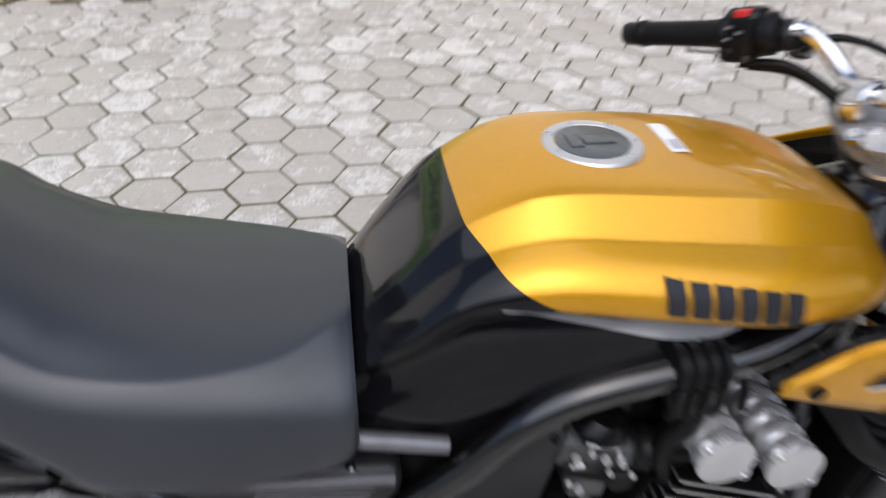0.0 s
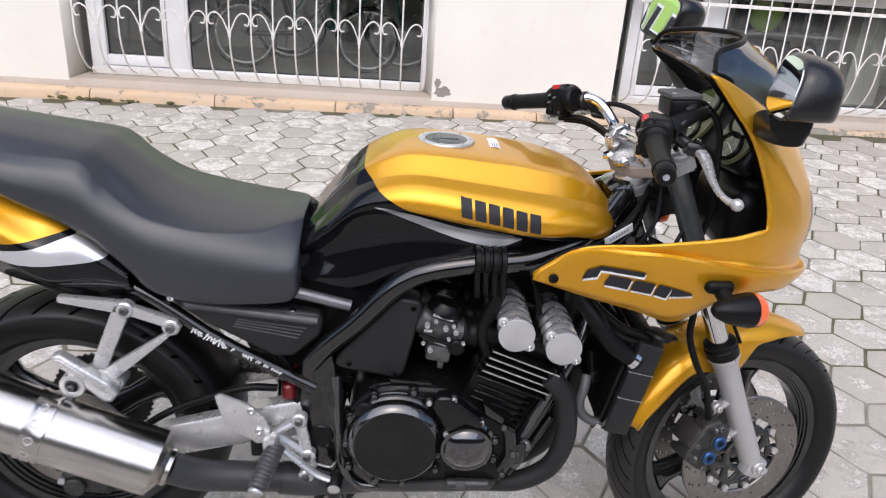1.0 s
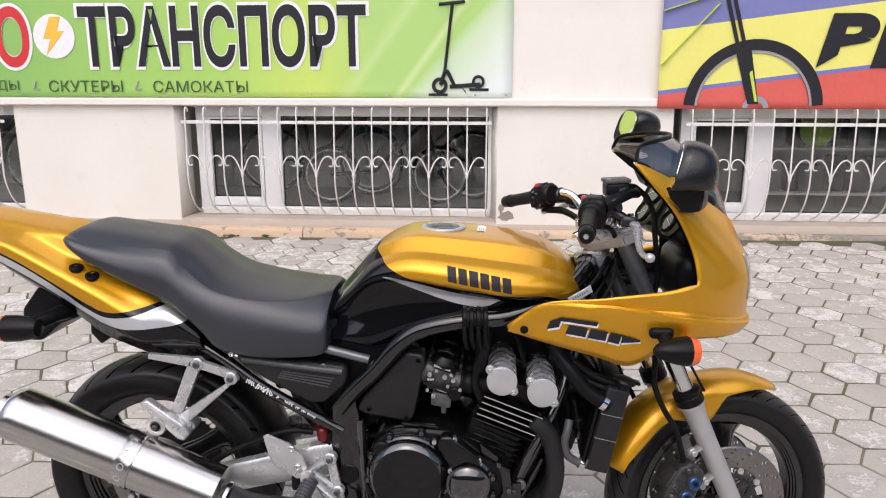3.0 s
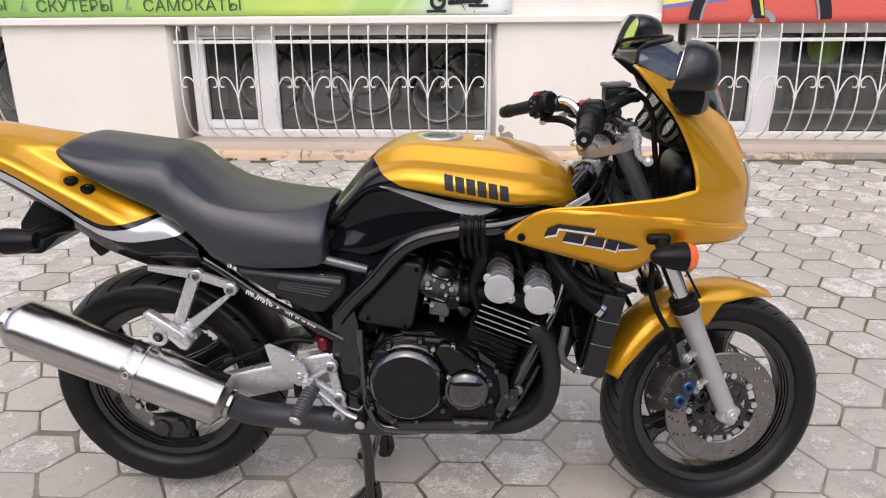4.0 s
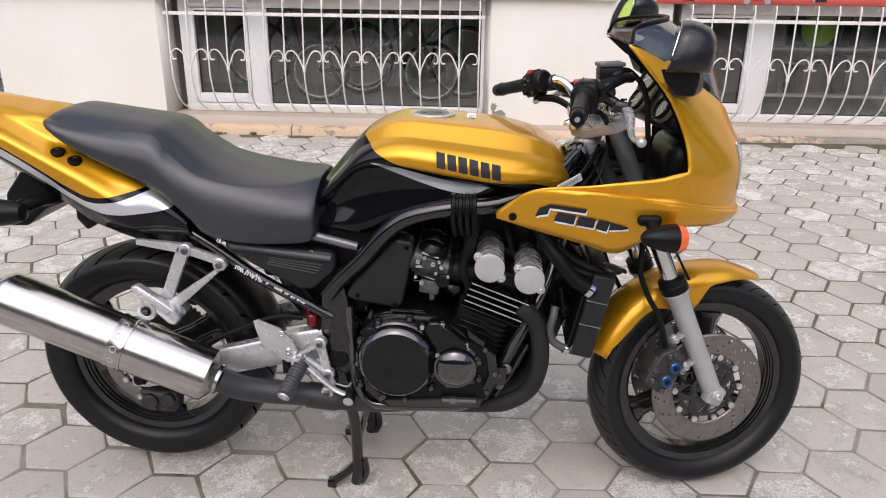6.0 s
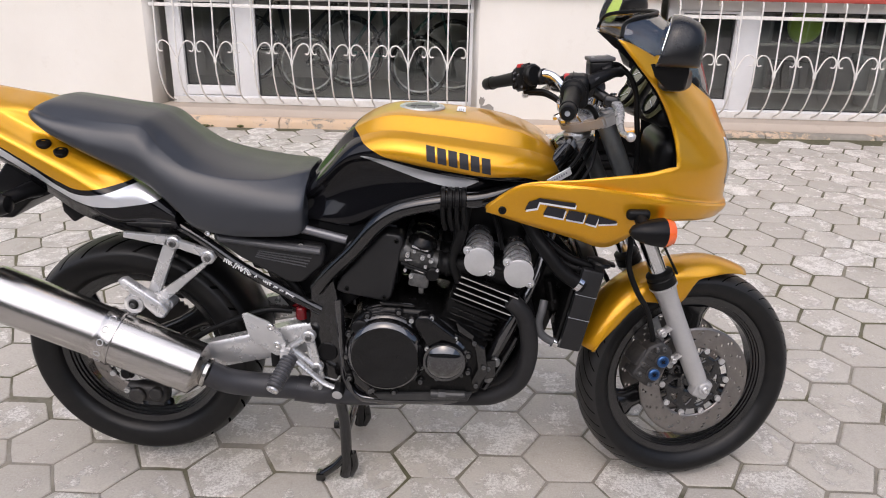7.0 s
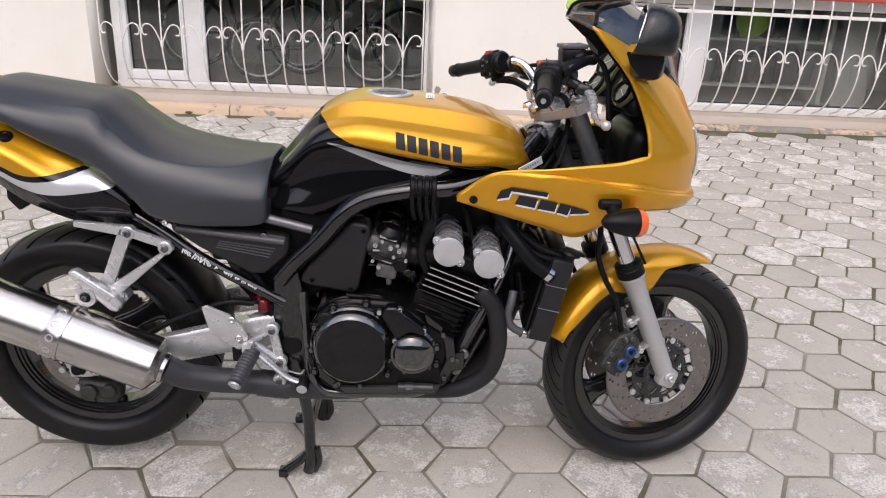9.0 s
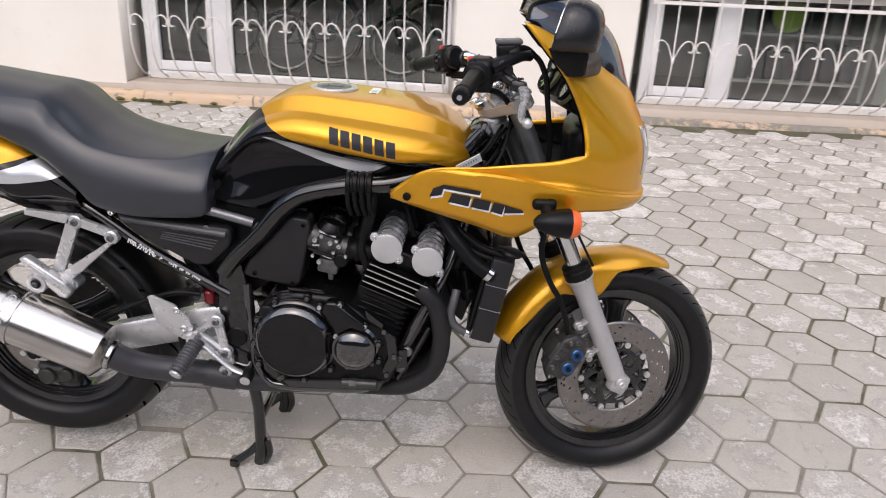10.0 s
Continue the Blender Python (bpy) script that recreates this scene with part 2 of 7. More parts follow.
def glass_material(name, tint, gloss):
    m, nt, n, l, p = nodes_of(name)
    n.remove(p)
    tr = n.new("ShaderNodeBsdfTransparent")
    tr.inputs[0].default_value = (*tint, 1)
    gl = n.new("ShaderNodeBsdfGlossy")
    gl.inputs["Roughness"].default_value = 0.02
    fr = n.new("ShaderNodeFresnel")
    fr.inputs[0].default_value = 1.5
    mx = n.new("ShaderNodeMixShader")
    l.new(math_node(nt, "MULTIPLY", fr.outputs[0], gloss), mx.inputs[0])
    l.new(tr.outputs[0], mx.inputs[1])
    l.new(gl.outputs[0], mx.inputs[2])
    l.new(mx.outputs[0], n["Material Output"].inputs[0])
    return m


m_glass = glass_material("window_glass", (0.88, 0.90, 0.88), 2.3)


def smoked_material():
    m, nt, n, l, p = nodes_of("smoked_screen")
    n.remove(p)
    tr = n.new("ShaderNodeBsdfTransparent")
    tr.inputs[0].default_value = (0.52, 0.53, 0.54, 1)
    gl = n.new("ShaderNodeBsdfGlossy")
    gl.inputs["Roughness"].default_value = 0.06
    lw = n.new("ShaderNodeLayerWeight")
    f = math_node(nt, "ADD", math_node(nt, "MULTIPLY", math_node(nt, "POWER", lw.outputs["Facing"], 3.0), 0.7), 0.16)
    mx = n.new("ShaderNodeMixShader")
    l.new(f, mx.inputs[0])
    l.new(tr.outputs[0], mx.inputs[1])
    l.new(gl.outputs[0], mx.inputs[2])
    l.new(mx.outputs[0], n["Material Output"].inputs[0])
    return m


m_screen = smoked_material()

# masonry
def plaster_material(name, col, col2, dirt):
    m, nt, n, l, p = nodes_of(name)
    big = ramp(nt, noise_node(nt, 1.3, 5, 0.6), [(0.3, 0.0), (0.75, 1.0)])
    blot = ramp(nt, noise_node(nt, 6.0, 6, 0.7), [(0.60, 0.0), (0.78, 1.0)])
    base = mix_colour(nt, big, col, col2)
    l.new(mix_colour(nt, math_node(nt, "MULTIPLY", blot, 0.35), base, dirt), p.inputs["Base Color"])
    p.inputs["Roughness"].default_value = 0.85
    h = math_node(nt, "ADD", math_node(nt, "MULTIPLY", noise_node(nt, 7, 3), 0.7), math_node(nt, "MULTIPLY", noise_node(nt, 90, 4, 0.7), 0.3))
    l.new(bump(nt, h, 0.35, 0.012), p.inputs["Normal"])
    return m


m_wall = plaster_material("cream_plaster", (0.77, 0.735, 0.67), (0.71, 0.67, 0.60), (0.60, 0.54, 0.46))
m_reveal = plaster_material("grey_plaster", (0.74, 0.71, 0.66), (0.66, 0.63, 0.58), (0.42, 0.38, 0.33))
m_ledge = plaster_material("pinkish_mortar", (0.48, 0.41, 0.34), (0.39, 0.33, 0.27), (0.22, 0.19, 0.15))
m_bare = plaster_material("bare_mortar", (0.30, 0.275, 0.24), (0.23, 0.21, 0.18), (0.14, 0.13, 0.11))


def kerb_material():
    m, nt, n, l, p = nodes_of("ochre_painted_kerb")
    tc = n.new("ShaderNodeTexCoord")
    sx = n.new("ShaderNodeSeparateXYZ")
    l.new(tc.outputs["Object"], sx.inputs[0])
    chips = noise_node(nt, 5.0, 7, 0.75)
    wear = math_node(nt, "ADD", chips, math_node(nt, "MULTIPLY", math_node(nt, "SUBTRACT", sx.outputs[0], 1.2), 0.030))
    worn = ramp(nt, wear, [(0.50, 0.0), (0.56, 1.0)])
    paint = mix_colour(nt, ramp(nt, noise_node(nt, 3, 5), [(0.3, 0.0), (0.7, 1.0)]), (0.60, 0.43, 0.26), (0.55, 0.42, 0.31))
    bare = mix_colour(nt, noise_node(nt, 20, 5), (0.33, 0.30, 0.25), (0.18, 0.165, 0.14))
    l.new(mix_colour(nt, worn, paint, bare), p.inputs["Base Color"])
    p.inputs["Roughness"].default_value = 0.85
    l.new(bump(nt, math_node(nt, "SUBTRACT", noise_node(nt, 60, 5, 0.7), math_node(nt, "MULTIPLY", worn, 0.6)), 0.6, 0.008), p.inputs["Normal"])
    return m


m_kerb = kerb_material()


def paver_material(name, island):
    m, nt, n, l, p = nodes_of(name)
    if island:
        rnd = n.new("ShaderNodeNewGeometry").outputs["Random Per Island"]
    else:
        rnd = n.new("ShaderNodeObjectInfo").outputs["Random"]
    geo = n.new("ShaderNodeNewGeometry").outputs["Position"]

    def world_noise(scale, detail, rough):
        t = n.new("ShaderNodeTexNoise")
        t.inputs["Scale"].default_value = scale
        t.inputs["Detail"].default_value = detail
        t.inputs["Roughness"].default_value = rough
        l.new(geo, t.inputs["Vector"])
        return t.outputs[0]

    tone = mix_colour(nt, rnd, (0.372, 0.348, 0.31), (0.545, 0.515, 0.468))
    tone = mix_colour(nt, ramp(nt, world_noise(1.1, 4, 0.6), [(0.3, 0.0), (0.7, 1.0)]), tone, (0.47, 0.44, 0.39))
    speck = ramp(nt, world_noise(160, 3, 0.6), [(0.35, 0.0), (0.7, 1.0)])
    tone = mix_colour(nt, math_node(nt, "MULTIPLY", speck, 0.6), tone, (0.33, 0.305, 0.265))
    worn = math_node(nt, "ADD", world_noise(13, 12, 0.78), math_node(nt, "MULTIPLY", math_node(nt, "SUBTRACT", rnd, 0.5), 0.14))
    if not island:
        far_off = n.new("ShaderNodeVectorMath")
        far_off.operation = "LENGTH"
        l.new(n.new("ShaderNodeTexCoord").outputs["Object"], far_off.inputs[0])
        worn = math_node(nt, "ADD", worn, math_node(nt, "SUBTRACT", 0.055, math_node(nt, "MULTIPLY", far_off.outputs["Value"], 0.85)))
    worn = ramp(nt, worn, [(0.512, 0.0), (0.560, 1.0)])
    worn = math_node(nt, "MULTIPLY", worn, ramp(nt, world_noise(130, 5, 0.75), [(0.42, 0.22), (0.55, 1.0)]))
    grime = ramp(nt, world_noise(26, 9, 0.75), [(0.50, 0.0), (0.66, 1.0)])
    tone = mix_colour(nt, math_node(nt, "MULTIPLY", grime, 0.24), tone, (0.23, 0.205, 0.165))
    col = mix_colour(nt, math_node(nt, "MULTIPLY", worn, 0.80), tone, (0.84, 0.815, 0.765))
    stain = ramp(nt, world_noise(4.5, 5, 0.65), [(0.56, 0.0), (0.75, 1.0)])
    col = mix_colour(nt, math_node(nt, "MULTIPLY", stain, 0.5), col, (0.25, 0.22, 0.18))
    l.new(col, p.inputs["Base Color"])
    p.inputs["Specular IOR Level"].default_value = 0.2
    p.inputs["Roughness"].default_value = 0.85
    h = math_node(nt, "ADD", math_node(nt, "MULTIPLY", world_noise(190, 4, 0.7), 0.5), math_node(nt, "MULTIPLY", worn, -0.8))
    l.new(bump(nt, h, 0.7, 0.004), p.inputs["Normal"])
    return m


m_paver = paver_material("concrete_paver", False)
m_paver_far = paver_material("concrete_paver_field", True)


def joint_material():
    m, nt, n, l, p = nodes_of("sand_and_moss_joint")
    sp = n.new("ShaderNodeSeparateXYZ")
    l.new(n.new("ShaderNodeTexCoord").outputs["Object"], sp.inputs[0])
    untrodden = ramp(nt, math_node(nt, "MULTIPLY", sp.outputs[1], 0.5), [(0.05, 0.0), (0.45, 0.16)])
    a = ramp(nt, math_node(nt, "ADD", noise_node(nt, 2.2, 6, 0.65), untrodden), [(0.46, 0.0), (0.64, 1.0)])
    sand = mix_colour(nt, noise_node(nt, 60, 4), (0.31, 0.285, 0.245), (0.20, 0.18, 0.15))
    moss = mix_colour(nt, noise_node(nt, 45, 4), (0.060, 0.060, 0.028), (0.13, 0.118, 0.066))
    l.new(mix_colour(nt, a, sand, moss), p.inputs["Base Color"])
    p.inputs["Roughness"].default_value = 0.95
    l.new(bump(nt, noise_node(nt, 150, 4, 0.7), 0.8, 0.006), p.inputs["Normal"])
    return m


m_joint = joint_material()
m_moss = surface("moss", (0.075, 0.085, 0.022), (0.13, 0.12, 0.045), 25, 0.95, 0, 0.02, 200, 0.8, 0.01)
# dark colour chosen for what the black parts reflect
m_far_wall = plaster_material("dark_unseen_wall", (0.10, 0.105, 0.085), (0.065, 0.07, 0.055), (0.04, 0.05, 0.03))
m_cap_white = surface("bright_silver_cap", (0.54, 0.54, 0.535), (0.46, 0.46, 0.455), 30, 0.34, 0.5)
m_pvc = surface("white_window_plastic", (0.78, 0.78, 0.78), (0.70, 0.69, 0.68), 6, 0.38, 0, 0.06)
m_gasket = surface("dark_gasket", (0.03, 0.03, 0.03), None, 40, 0.6)
m_grille = surface("white_painted_iron", (0.76, 0.74, 0.70), (0.62, 0.59, 0.54), 25, 0.5, 0, 0.08, 120, 0.3, 0.002)
m_room = surface("dim_room_plaster", (0.66, 0.65, 0.60), (0.56, 0.55, 0.51), 2, 0.8)
m_platform = surface("pale_grey_board", (0.42, 0.42, 0.40), (0.35, 0.35, 0.335), 5, 0.6)
m_dark_metal = surface("dark_bicycle_enamel", (0.03, 0.03, 0.032), (0.05, 0.05, 0.05), 20, 0.4, 0.2)
m_bluegreen = surface("teal_bicycle_enamel", (0.05, 0.20, 0.17), (0.04, 0.15, 0.13), 20, 0.35)
m_lime = surface("lime_plastic", (0.36, 0.55, 0.06), (0.30, 0.47, 0.05), 20, 0.4)
m_print_dark = surface("dark_print", (0.012, 0.012, 0.016), (0.018, 0.018, 0.022), 30, 0.55, spec=0.3)
m_print_red = surface("red_print", (0.60, 0.03, 0.03), (0.50, 0.02, 0.02), 30, 0.5)
m_print_white = surface("white_print", (0.80, 0.80, 0.80), (0.74, 0.74, 0.74), 30, 0.5)
m_print_amber = surface("amber_print", (0.80, 0.50, 0.05), (0.75, 0.42, 0.04), 30, 0.5)
m_print_olive = surface("dark_green_print", (0.05, 0.09, 0.03), (0.06, 0.10, 0.03), 30, 0.5)
m_print_lime = surface("lime_print", (0.55, 0.66, 0.08), (0.48, 0.60, 0.07), 30, 0.5)


def banner_green():
    m, nt, n, l, p = nodes_of("green_banner_vinyl")
    tc = n.new("ShaderNodeTexCoord")
    sx = n.new("ShaderNodeSeparateXYZ")
    l.new(tc.outputs["Object"], sx.inputs[0])
    u, z = sx.outputs[0], sx.outputs[2]
    d = math_node(nt, "ADD", u, math_node(nt, "MULTIPLY", z, -0.75))
    left = ramp(nt, math_node(nt, "MULTIPLY", math_node(nt, "ADD", u, 5.0), 1 / 6.0),
                [(0.25, (0.22, 0.44, 0.11)), (0.60, (0.37, 0.59, 0.12)), (0.72, (0.53, 0.67, 0.13)), (0.80, (0.39, 0.60, 0.17))])
    streak = ramp(nt, math_node(nt, "FRACT", math_node(nt, "MULTIPLY", d, 1.1)), [(0.0, 0.0), (0.06, 0.55), (0.12, 0.0), (0.5, 0.0), (0.62, 0.30), (0.7, 0.0)])
    fade = ramp(nt, math_node(nt, "ADD", math_node(nt, "MULTIPLY", u, 0.5), 0.5), [(0.10, 0.0), (0.30, 1.0)])
    c = mix_colour(nt, math_node(nt, "MULTIPLY", streak, fade), left, (0.66, 0.76, 0.40))
    white = ramp(nt, math_node(nt, "SUBTRACT", math_node(nt, "MULTIPLY", u, 0.8), math_node(nt, "MULTIPLY", math_node(nt, "SUBTRACT", z, 1.1), 0.75)), [(-0.0, 0.0), (0.10, 0.45), (0.55, 1.0)])
    l.new(mix_colour(nt, white, c, (0.74, 0.79, 0.76)), p.inputs["Base Color"])
    p.inputs["Roughness"].default_value = 0.45
    l.new(bump(nt, noise_node(nt, 3.0, 3), 0.25, 0.03), p.inputs["Normal"])
    return m


def banner_yellow():
    m, nt, n, l, p = nodes_of("yellow_red_banner_vinyl")
    tc = n.new("ShaderNodeTexCoord")
    sx = n.new("ShaderNodeSeparateXYZ")
    l.new(tc.outputs["Object"], sx.inputs[0])
    s = math_node(nt, "SUBTRACT", sx.outputs[2], math_node(nt, "MULTIPLY", math_node(nt, "SUBTRACT", sx.outputs[0], 2.0), 0.125))
    t = math_node(nt, "MULTIPLY", math_node(nt, "SUBTRACT", s, 0.7), 1 / 1.6)
    l.new(n.new("ShaderNodeValToRGB").outputs[0], p.inputs["Base Color"])
    r = p.inputs["Base Color"].links[0].from_node
    r.color_ramp.interpolation = "CONSTANT"
    el = r.color_ramp.elements
    stops = [(0.0, (0.62, 0.11, 0.085)), (0.272, (0.16, 0.17, 0.42)), (0.292, (0.74, 0.71, 0.17)), (0.57, (0.17, 0.18, 0.40)), (0.80, (0.62, 0.60, 0.10))]
    while len(el) < len(stops):
        el.new(0.5)
    for e, (q, c) in zip(el, stops):
        e.position, e.color = q, (*c, 1)
    l.new(t, r.inputs[0])
    p.inputs["Roughness"].default_value = 0.45
    l.new(bump(nt, noise_node(nt, 3.0, 4), 0.5, 0.03), p.inputs["Normal"])
    return m


m_banner_g, m_banner_y = banner_green(), banner_yellow()

# ---- mesh helpers ----
PLACE = {}


def finish(bm, sharp):
    bmesh.ops.recalc_face_normals(bm, faces=bm.faces)
    for f in bm.faces:
        f.smooth = True
    lim = radians(sharp)
    for e in bm.edges:
        if len(e.link_faces) == 2 and e.calc_face_angle(0) > lim:
            e.smooth = False


def part(name, bm, material, parent=None, label="", m=None, sharp=38):
    """Links a bmesh (or a ready mesh) as one object under a thing or a part."""
    if isinstance(bm, bmesh.types.BMesh):
        finish(bm, sharp)
        me = bpy.data.meshes.new(name)
        bm.to_mesh(me)
        bm.free()
    else:
        me = bm
    if not me.materials:
        me.materials.append(material)
    ob = new(name, me)
    m = m or Matrix()
    PLACE[ob] = m
    if parent:
        ob.parent = parent
        ob.matrix_parent_inverse = PLACE[parent].inverted()
    ob.matrix_basis = m
    if label:
        ob["label"] = label
    return ob


def empty(name, m=None, **tags):
    ob = new(name)
    ob.empty_display_size = 0.1
    ob.matrix_basis = m or Matrix()
    PLACE[ob] = m or Matrix()
    return tagged(ob, **tags)


def V(*a):
    return Vector(a)


def cr(pts, n):
    """Points along a smooth curve through pts, n to a stretch."""
    pts = [Vector(p) for p in pts]
    if len(pts) < 3:
        return [pts[0].lerp(pts[-1], i / n) for i in range(n + 1)]
    ext = [pts[0] * 2 - pts[1]] + pts + [pts[-1] * 2 - pts[-2]]
    out = []
    for i in range(1, len(ext) - 2):
        p0, p1, p2, p3 = ext[i - 1:i + 3]
        for k in range(n):
            t = k / n
            out.append(0.5 * ((2 * p1) + (p2 - p0) * t + (2 * p0 - 5 * p1 + 4 * p2 - p3) * t * t + (3 * p1 - p0 - 3 * p2 + p3) * t ** 3))
    out.append(pts[-1])
    return out


def add_rings(bm, rings, cap=True, closed=True):
    vs = [[bm.verts.new(p) for p in r] for r in rings]
    k = len(vs[0])
    for a, b in zip(vs, vs[1:]):
        for i in range(k if closed else k - 1):
            j = (i + 1) % k
            bm.faces.new((a[i], a[j], b[j], b[i]))
    if cap:
        bm.faces.new(vs[0])
        bm.faces.new(list(reversed(vs[-1])))
    return vs


def tube(bm, pts, r, n=6, seg=12, cap=True, flat=1.0):
    """A round bar along a smooth curve; r may be a list, one for each given point."""
    path = cr(pts, n)
    if isinstance(r, (int, float)):
        rad = [r] * len(path)
    else:
        rad = [v.x for v in cr([(q, 0, 0) for q in r], n)]
    rings = []
    t0 = (path[1] - path[0]).normalized()
    up = Vector((0, 0, 1)) if abs(t0.z) < 0.9 else Vector((0, 1, 0))
    nrm = (up - t0 * up.dot(t0)).normalized()
    for i, p in enumerate(path):
        t = (path[min(i + 1, len(path) - 1)] - path[max(i - 1, 0)]).normalized()
        nrm = (nrm - t * nrm.dot(t)).normalized()
        b = t.cross(nrm)
        rings.append([p + (nrm * math.cos(a) * flat + b * math.sin(a)) * rad[i] for a in (2 * math.pi * k / seg for k in range(seg))])
    add_rings(bm, rings, cap)
    return bm


def tube_bm(pts, r, n=6, seg=12, **k):
    return tube(bmesh.new(), pts, r, n, seg, **k)


def lathe(bm, prof, m, seg=32, cap=True, arc=None):
    """Turns (radius, height) round the local z axis of m."""
    rings = []
    for r, h in prof:
        rings.append([m @ Vector((r * math.cos(2 * math.pi * k / seg), r * math.sin(2 * math.pi * k / seg), h)) for k in range(seg)])
    add_rings(bm, rings, cap)
    return bm


def lathe_bm(prof, m, seg=32, cap=True):
    return lathe(bmesh.new(), prof, m, seg, cap)


def along(p, d):
    """A pose at p whose z axis points along d."""
    return Matrix.Translation(p) @ Vector(d).to_track_quat("Z", "Y").to_matrix().to_4x4()


def cyl(bm, p, d, r, h, seg=20, bev=0.0):
    """A disc or rod with softened rims, from p along d."""
    b = min(bev, r * 0.5, h * 0.5)
    prof = [(r - b, 0), (r, b), (r, h - b), (r - b, h)] if b else [(r, 0), (r, h)]
    return lathe(bm, prof, along(p, d), seg)


def box(bm, size, m, bev=0.0, segs=2):
    r = bmesh.ops.create_cube(bm, size=1.0, matrix=m @ Matrix.Diagonal((*size, 1)))
    if bev:
        es = list({e for v in r["verts"] for e in v.link_edges})
        bmesh.ops.bevel(bm, geom=es, offset=bev, segments=segs, affect="EDGES", profile=0.5)
    return bm


def box_bm(size, m, bev=0.0, segs=2):
    return box(bmesh.new(), size, m, bev, segs)


def plate(bm, poly, y0, y1, bev=0.0, segs=2):
    """A flat piece with the side outline poly (x, z), between two y."""
    tmp = bmesh.new()
    a = [tmp.verts.new((x, y0, z)) for x, z in poly]
    f = tmp.faces.new(a)
    r = bmesh.ops.extrude_face_region(tmp, geom=[f])
    bmesh.ops.translate(tmp, vec=(0, y1 - y0, 0), verts=[v for v in r["geom"] if isinstance(v, bmesh.types.BMVert)])
    if bev:
        bmesh.ops.bevel(tmp, geom=list(tmp.edges), offset=bev, segments=segs, affect="EDGES", profile=0.5)
    bmesh.ops.recalc_face_normals(tmp, faces=tmp.faces)
    me = bpy.data.meshes.new("tmp")
    tmp.to_mesh(me)
    tmp.free()
    bm.from_mesh(me)
    bpy.data.meshes.remove(me)
    return bm


def plate_bm(*a, **k):
    return plate(bmesh.new(), *a, **k)


def patch(ctrl, nu, nv):
    """A dense grid of points through a net of control points."""
    rows = [cr(r, nv) for r in ctrl]
    cols = [cr([r[j] for r in rows], nu) for j in range(len(rows[0]))]
    return [[cols[j][i] for j in range(len(cols))] for i in range(len(cols[0]))]


def grid(bm, g, skip=None):
    vs = [[bm.verts.new(p) for p in r] for r in g]
    for i in range(len(g) - 1):
        for j in range(len(g[0]) - 1):
            if skip and skip(i, j):
                continue
            bm.faces.new((vs[i][j], vs[i + 1][j], vs[i + 1][j + 1], vs[i][j + 1]))
    return vs


def mirrored(bm, merge=0.0006):
    """Adds the other half of a body, across its middle plane."""
    r = bmesh.ops.duplicate(bm, geom=list(bm.verts) + list(bm.edges) + list(bm.faces))
    for v in r["geom"]:
        if isinstance(v, bmesh.types.BMVert):
            v.co.y = -v.co.y
    bmesh.ops.remove_doubles(bm, verts=bm.verts, dist=merge)
    loose = [v for v in bm.verts if not v.link_faces]
    bmesh.ops.delete(bm, geom=loose, context="VERTS")
    return bm


def text_mesh(body, width, height, m, depth=0.002, bold=0.0, shear=0.0):
    """Lettering with the built-in font, fitted to a width and height, standing upright on the plane of m."""
    cu = bpy.data.curves.new("lettering", "FONT")
    cu.body, cu.size, cu.extrude, cu.offset, cu.shear, cu.resolution_u = body, 1.0, 0.0, bold, shear, 4
    ob = bpy.data.objects.new("lettering", cu)
    scene.collection.objects.link(ob)
    bpy.context.view_layer.update()
    me = bpy.data.meshes.new_from_object(ob.evaluated_get(bpy.context.evaluated_depsgraph_get()))
    bpy.data.objects.remove(ob)
    co = np.array([v.co[:] for v in me.vertices])
    lo, hi = co.min(0), co.max(0)
    bm = bmesh.new()
    bm.from_mesh(me)
    bpy.data.meshes.remove(me)
    for v in bm.verts:
        v.co = m @ Vector(((v.co.x - lo[0]) / (hi[0] - lo[0]) * width, 0, (v.co.y - lo[1]) / (hi[1] - lo[1]) * height))
    return bm


# ---- the building ----
WALL = pose(0.06, 3.74, 0.157, 0, 0.5, 0.5) @ Matrix.Scale(0.953, 4)
FACE, BACK, HEAD, SILL = 0.10, 0.58, 1.05, 0.125
BAYS = (-3.99, 0.0, 3.99)
LEFT, RIGHT = -1.85, 0.78


def block(bm, u0, u1, v0, v1, z0, z1):
    return box(bm, (u1 - u0, v1 - v0, z1 - z0), Matrix.Translation(((u0 + u1) / 2, (v0 + v1) / 2, (z0 + z1) / 2)))


bm = bmesh.new()
edges = [-14.0] + [e for b in BAYS for e in (b + LEFT, b + RIGHT)] + [14.0]
for u0, u1 in zip(edges[::2], edges[1::2]):
    block(bm, u0, u1, FACE, BACK, -0.2, HEAD)
for b in BAYS:
    block(bm, b + LEFT, b + RIGHT, 0.20, BACK, -0.2, SILL - 0.02)
block(bm, -14, 14, FACE, BACK, HEAD, 7.0)
wall = tagged(part("wall_north", bm, m_wall, m=WALL), "cream plastered building wall with three low windows", "wall", kind="structure")
bm = bmesh.new()
plate(bm, [(0.045, 1.055), (0.05, 1.05), (0.0995, 1.05), (0.0995, 1.108), (0.055, 1.104), (0.045, 1.095)], -14, 14)
for v in bm.verts:
    v.co = Vector((v.co.y, v.co.x, v.co.z))
tagged(part("string_course", bm, m_wall, m=WALL), "cream plaster string course above the low windows", "moulding", kind="structure")
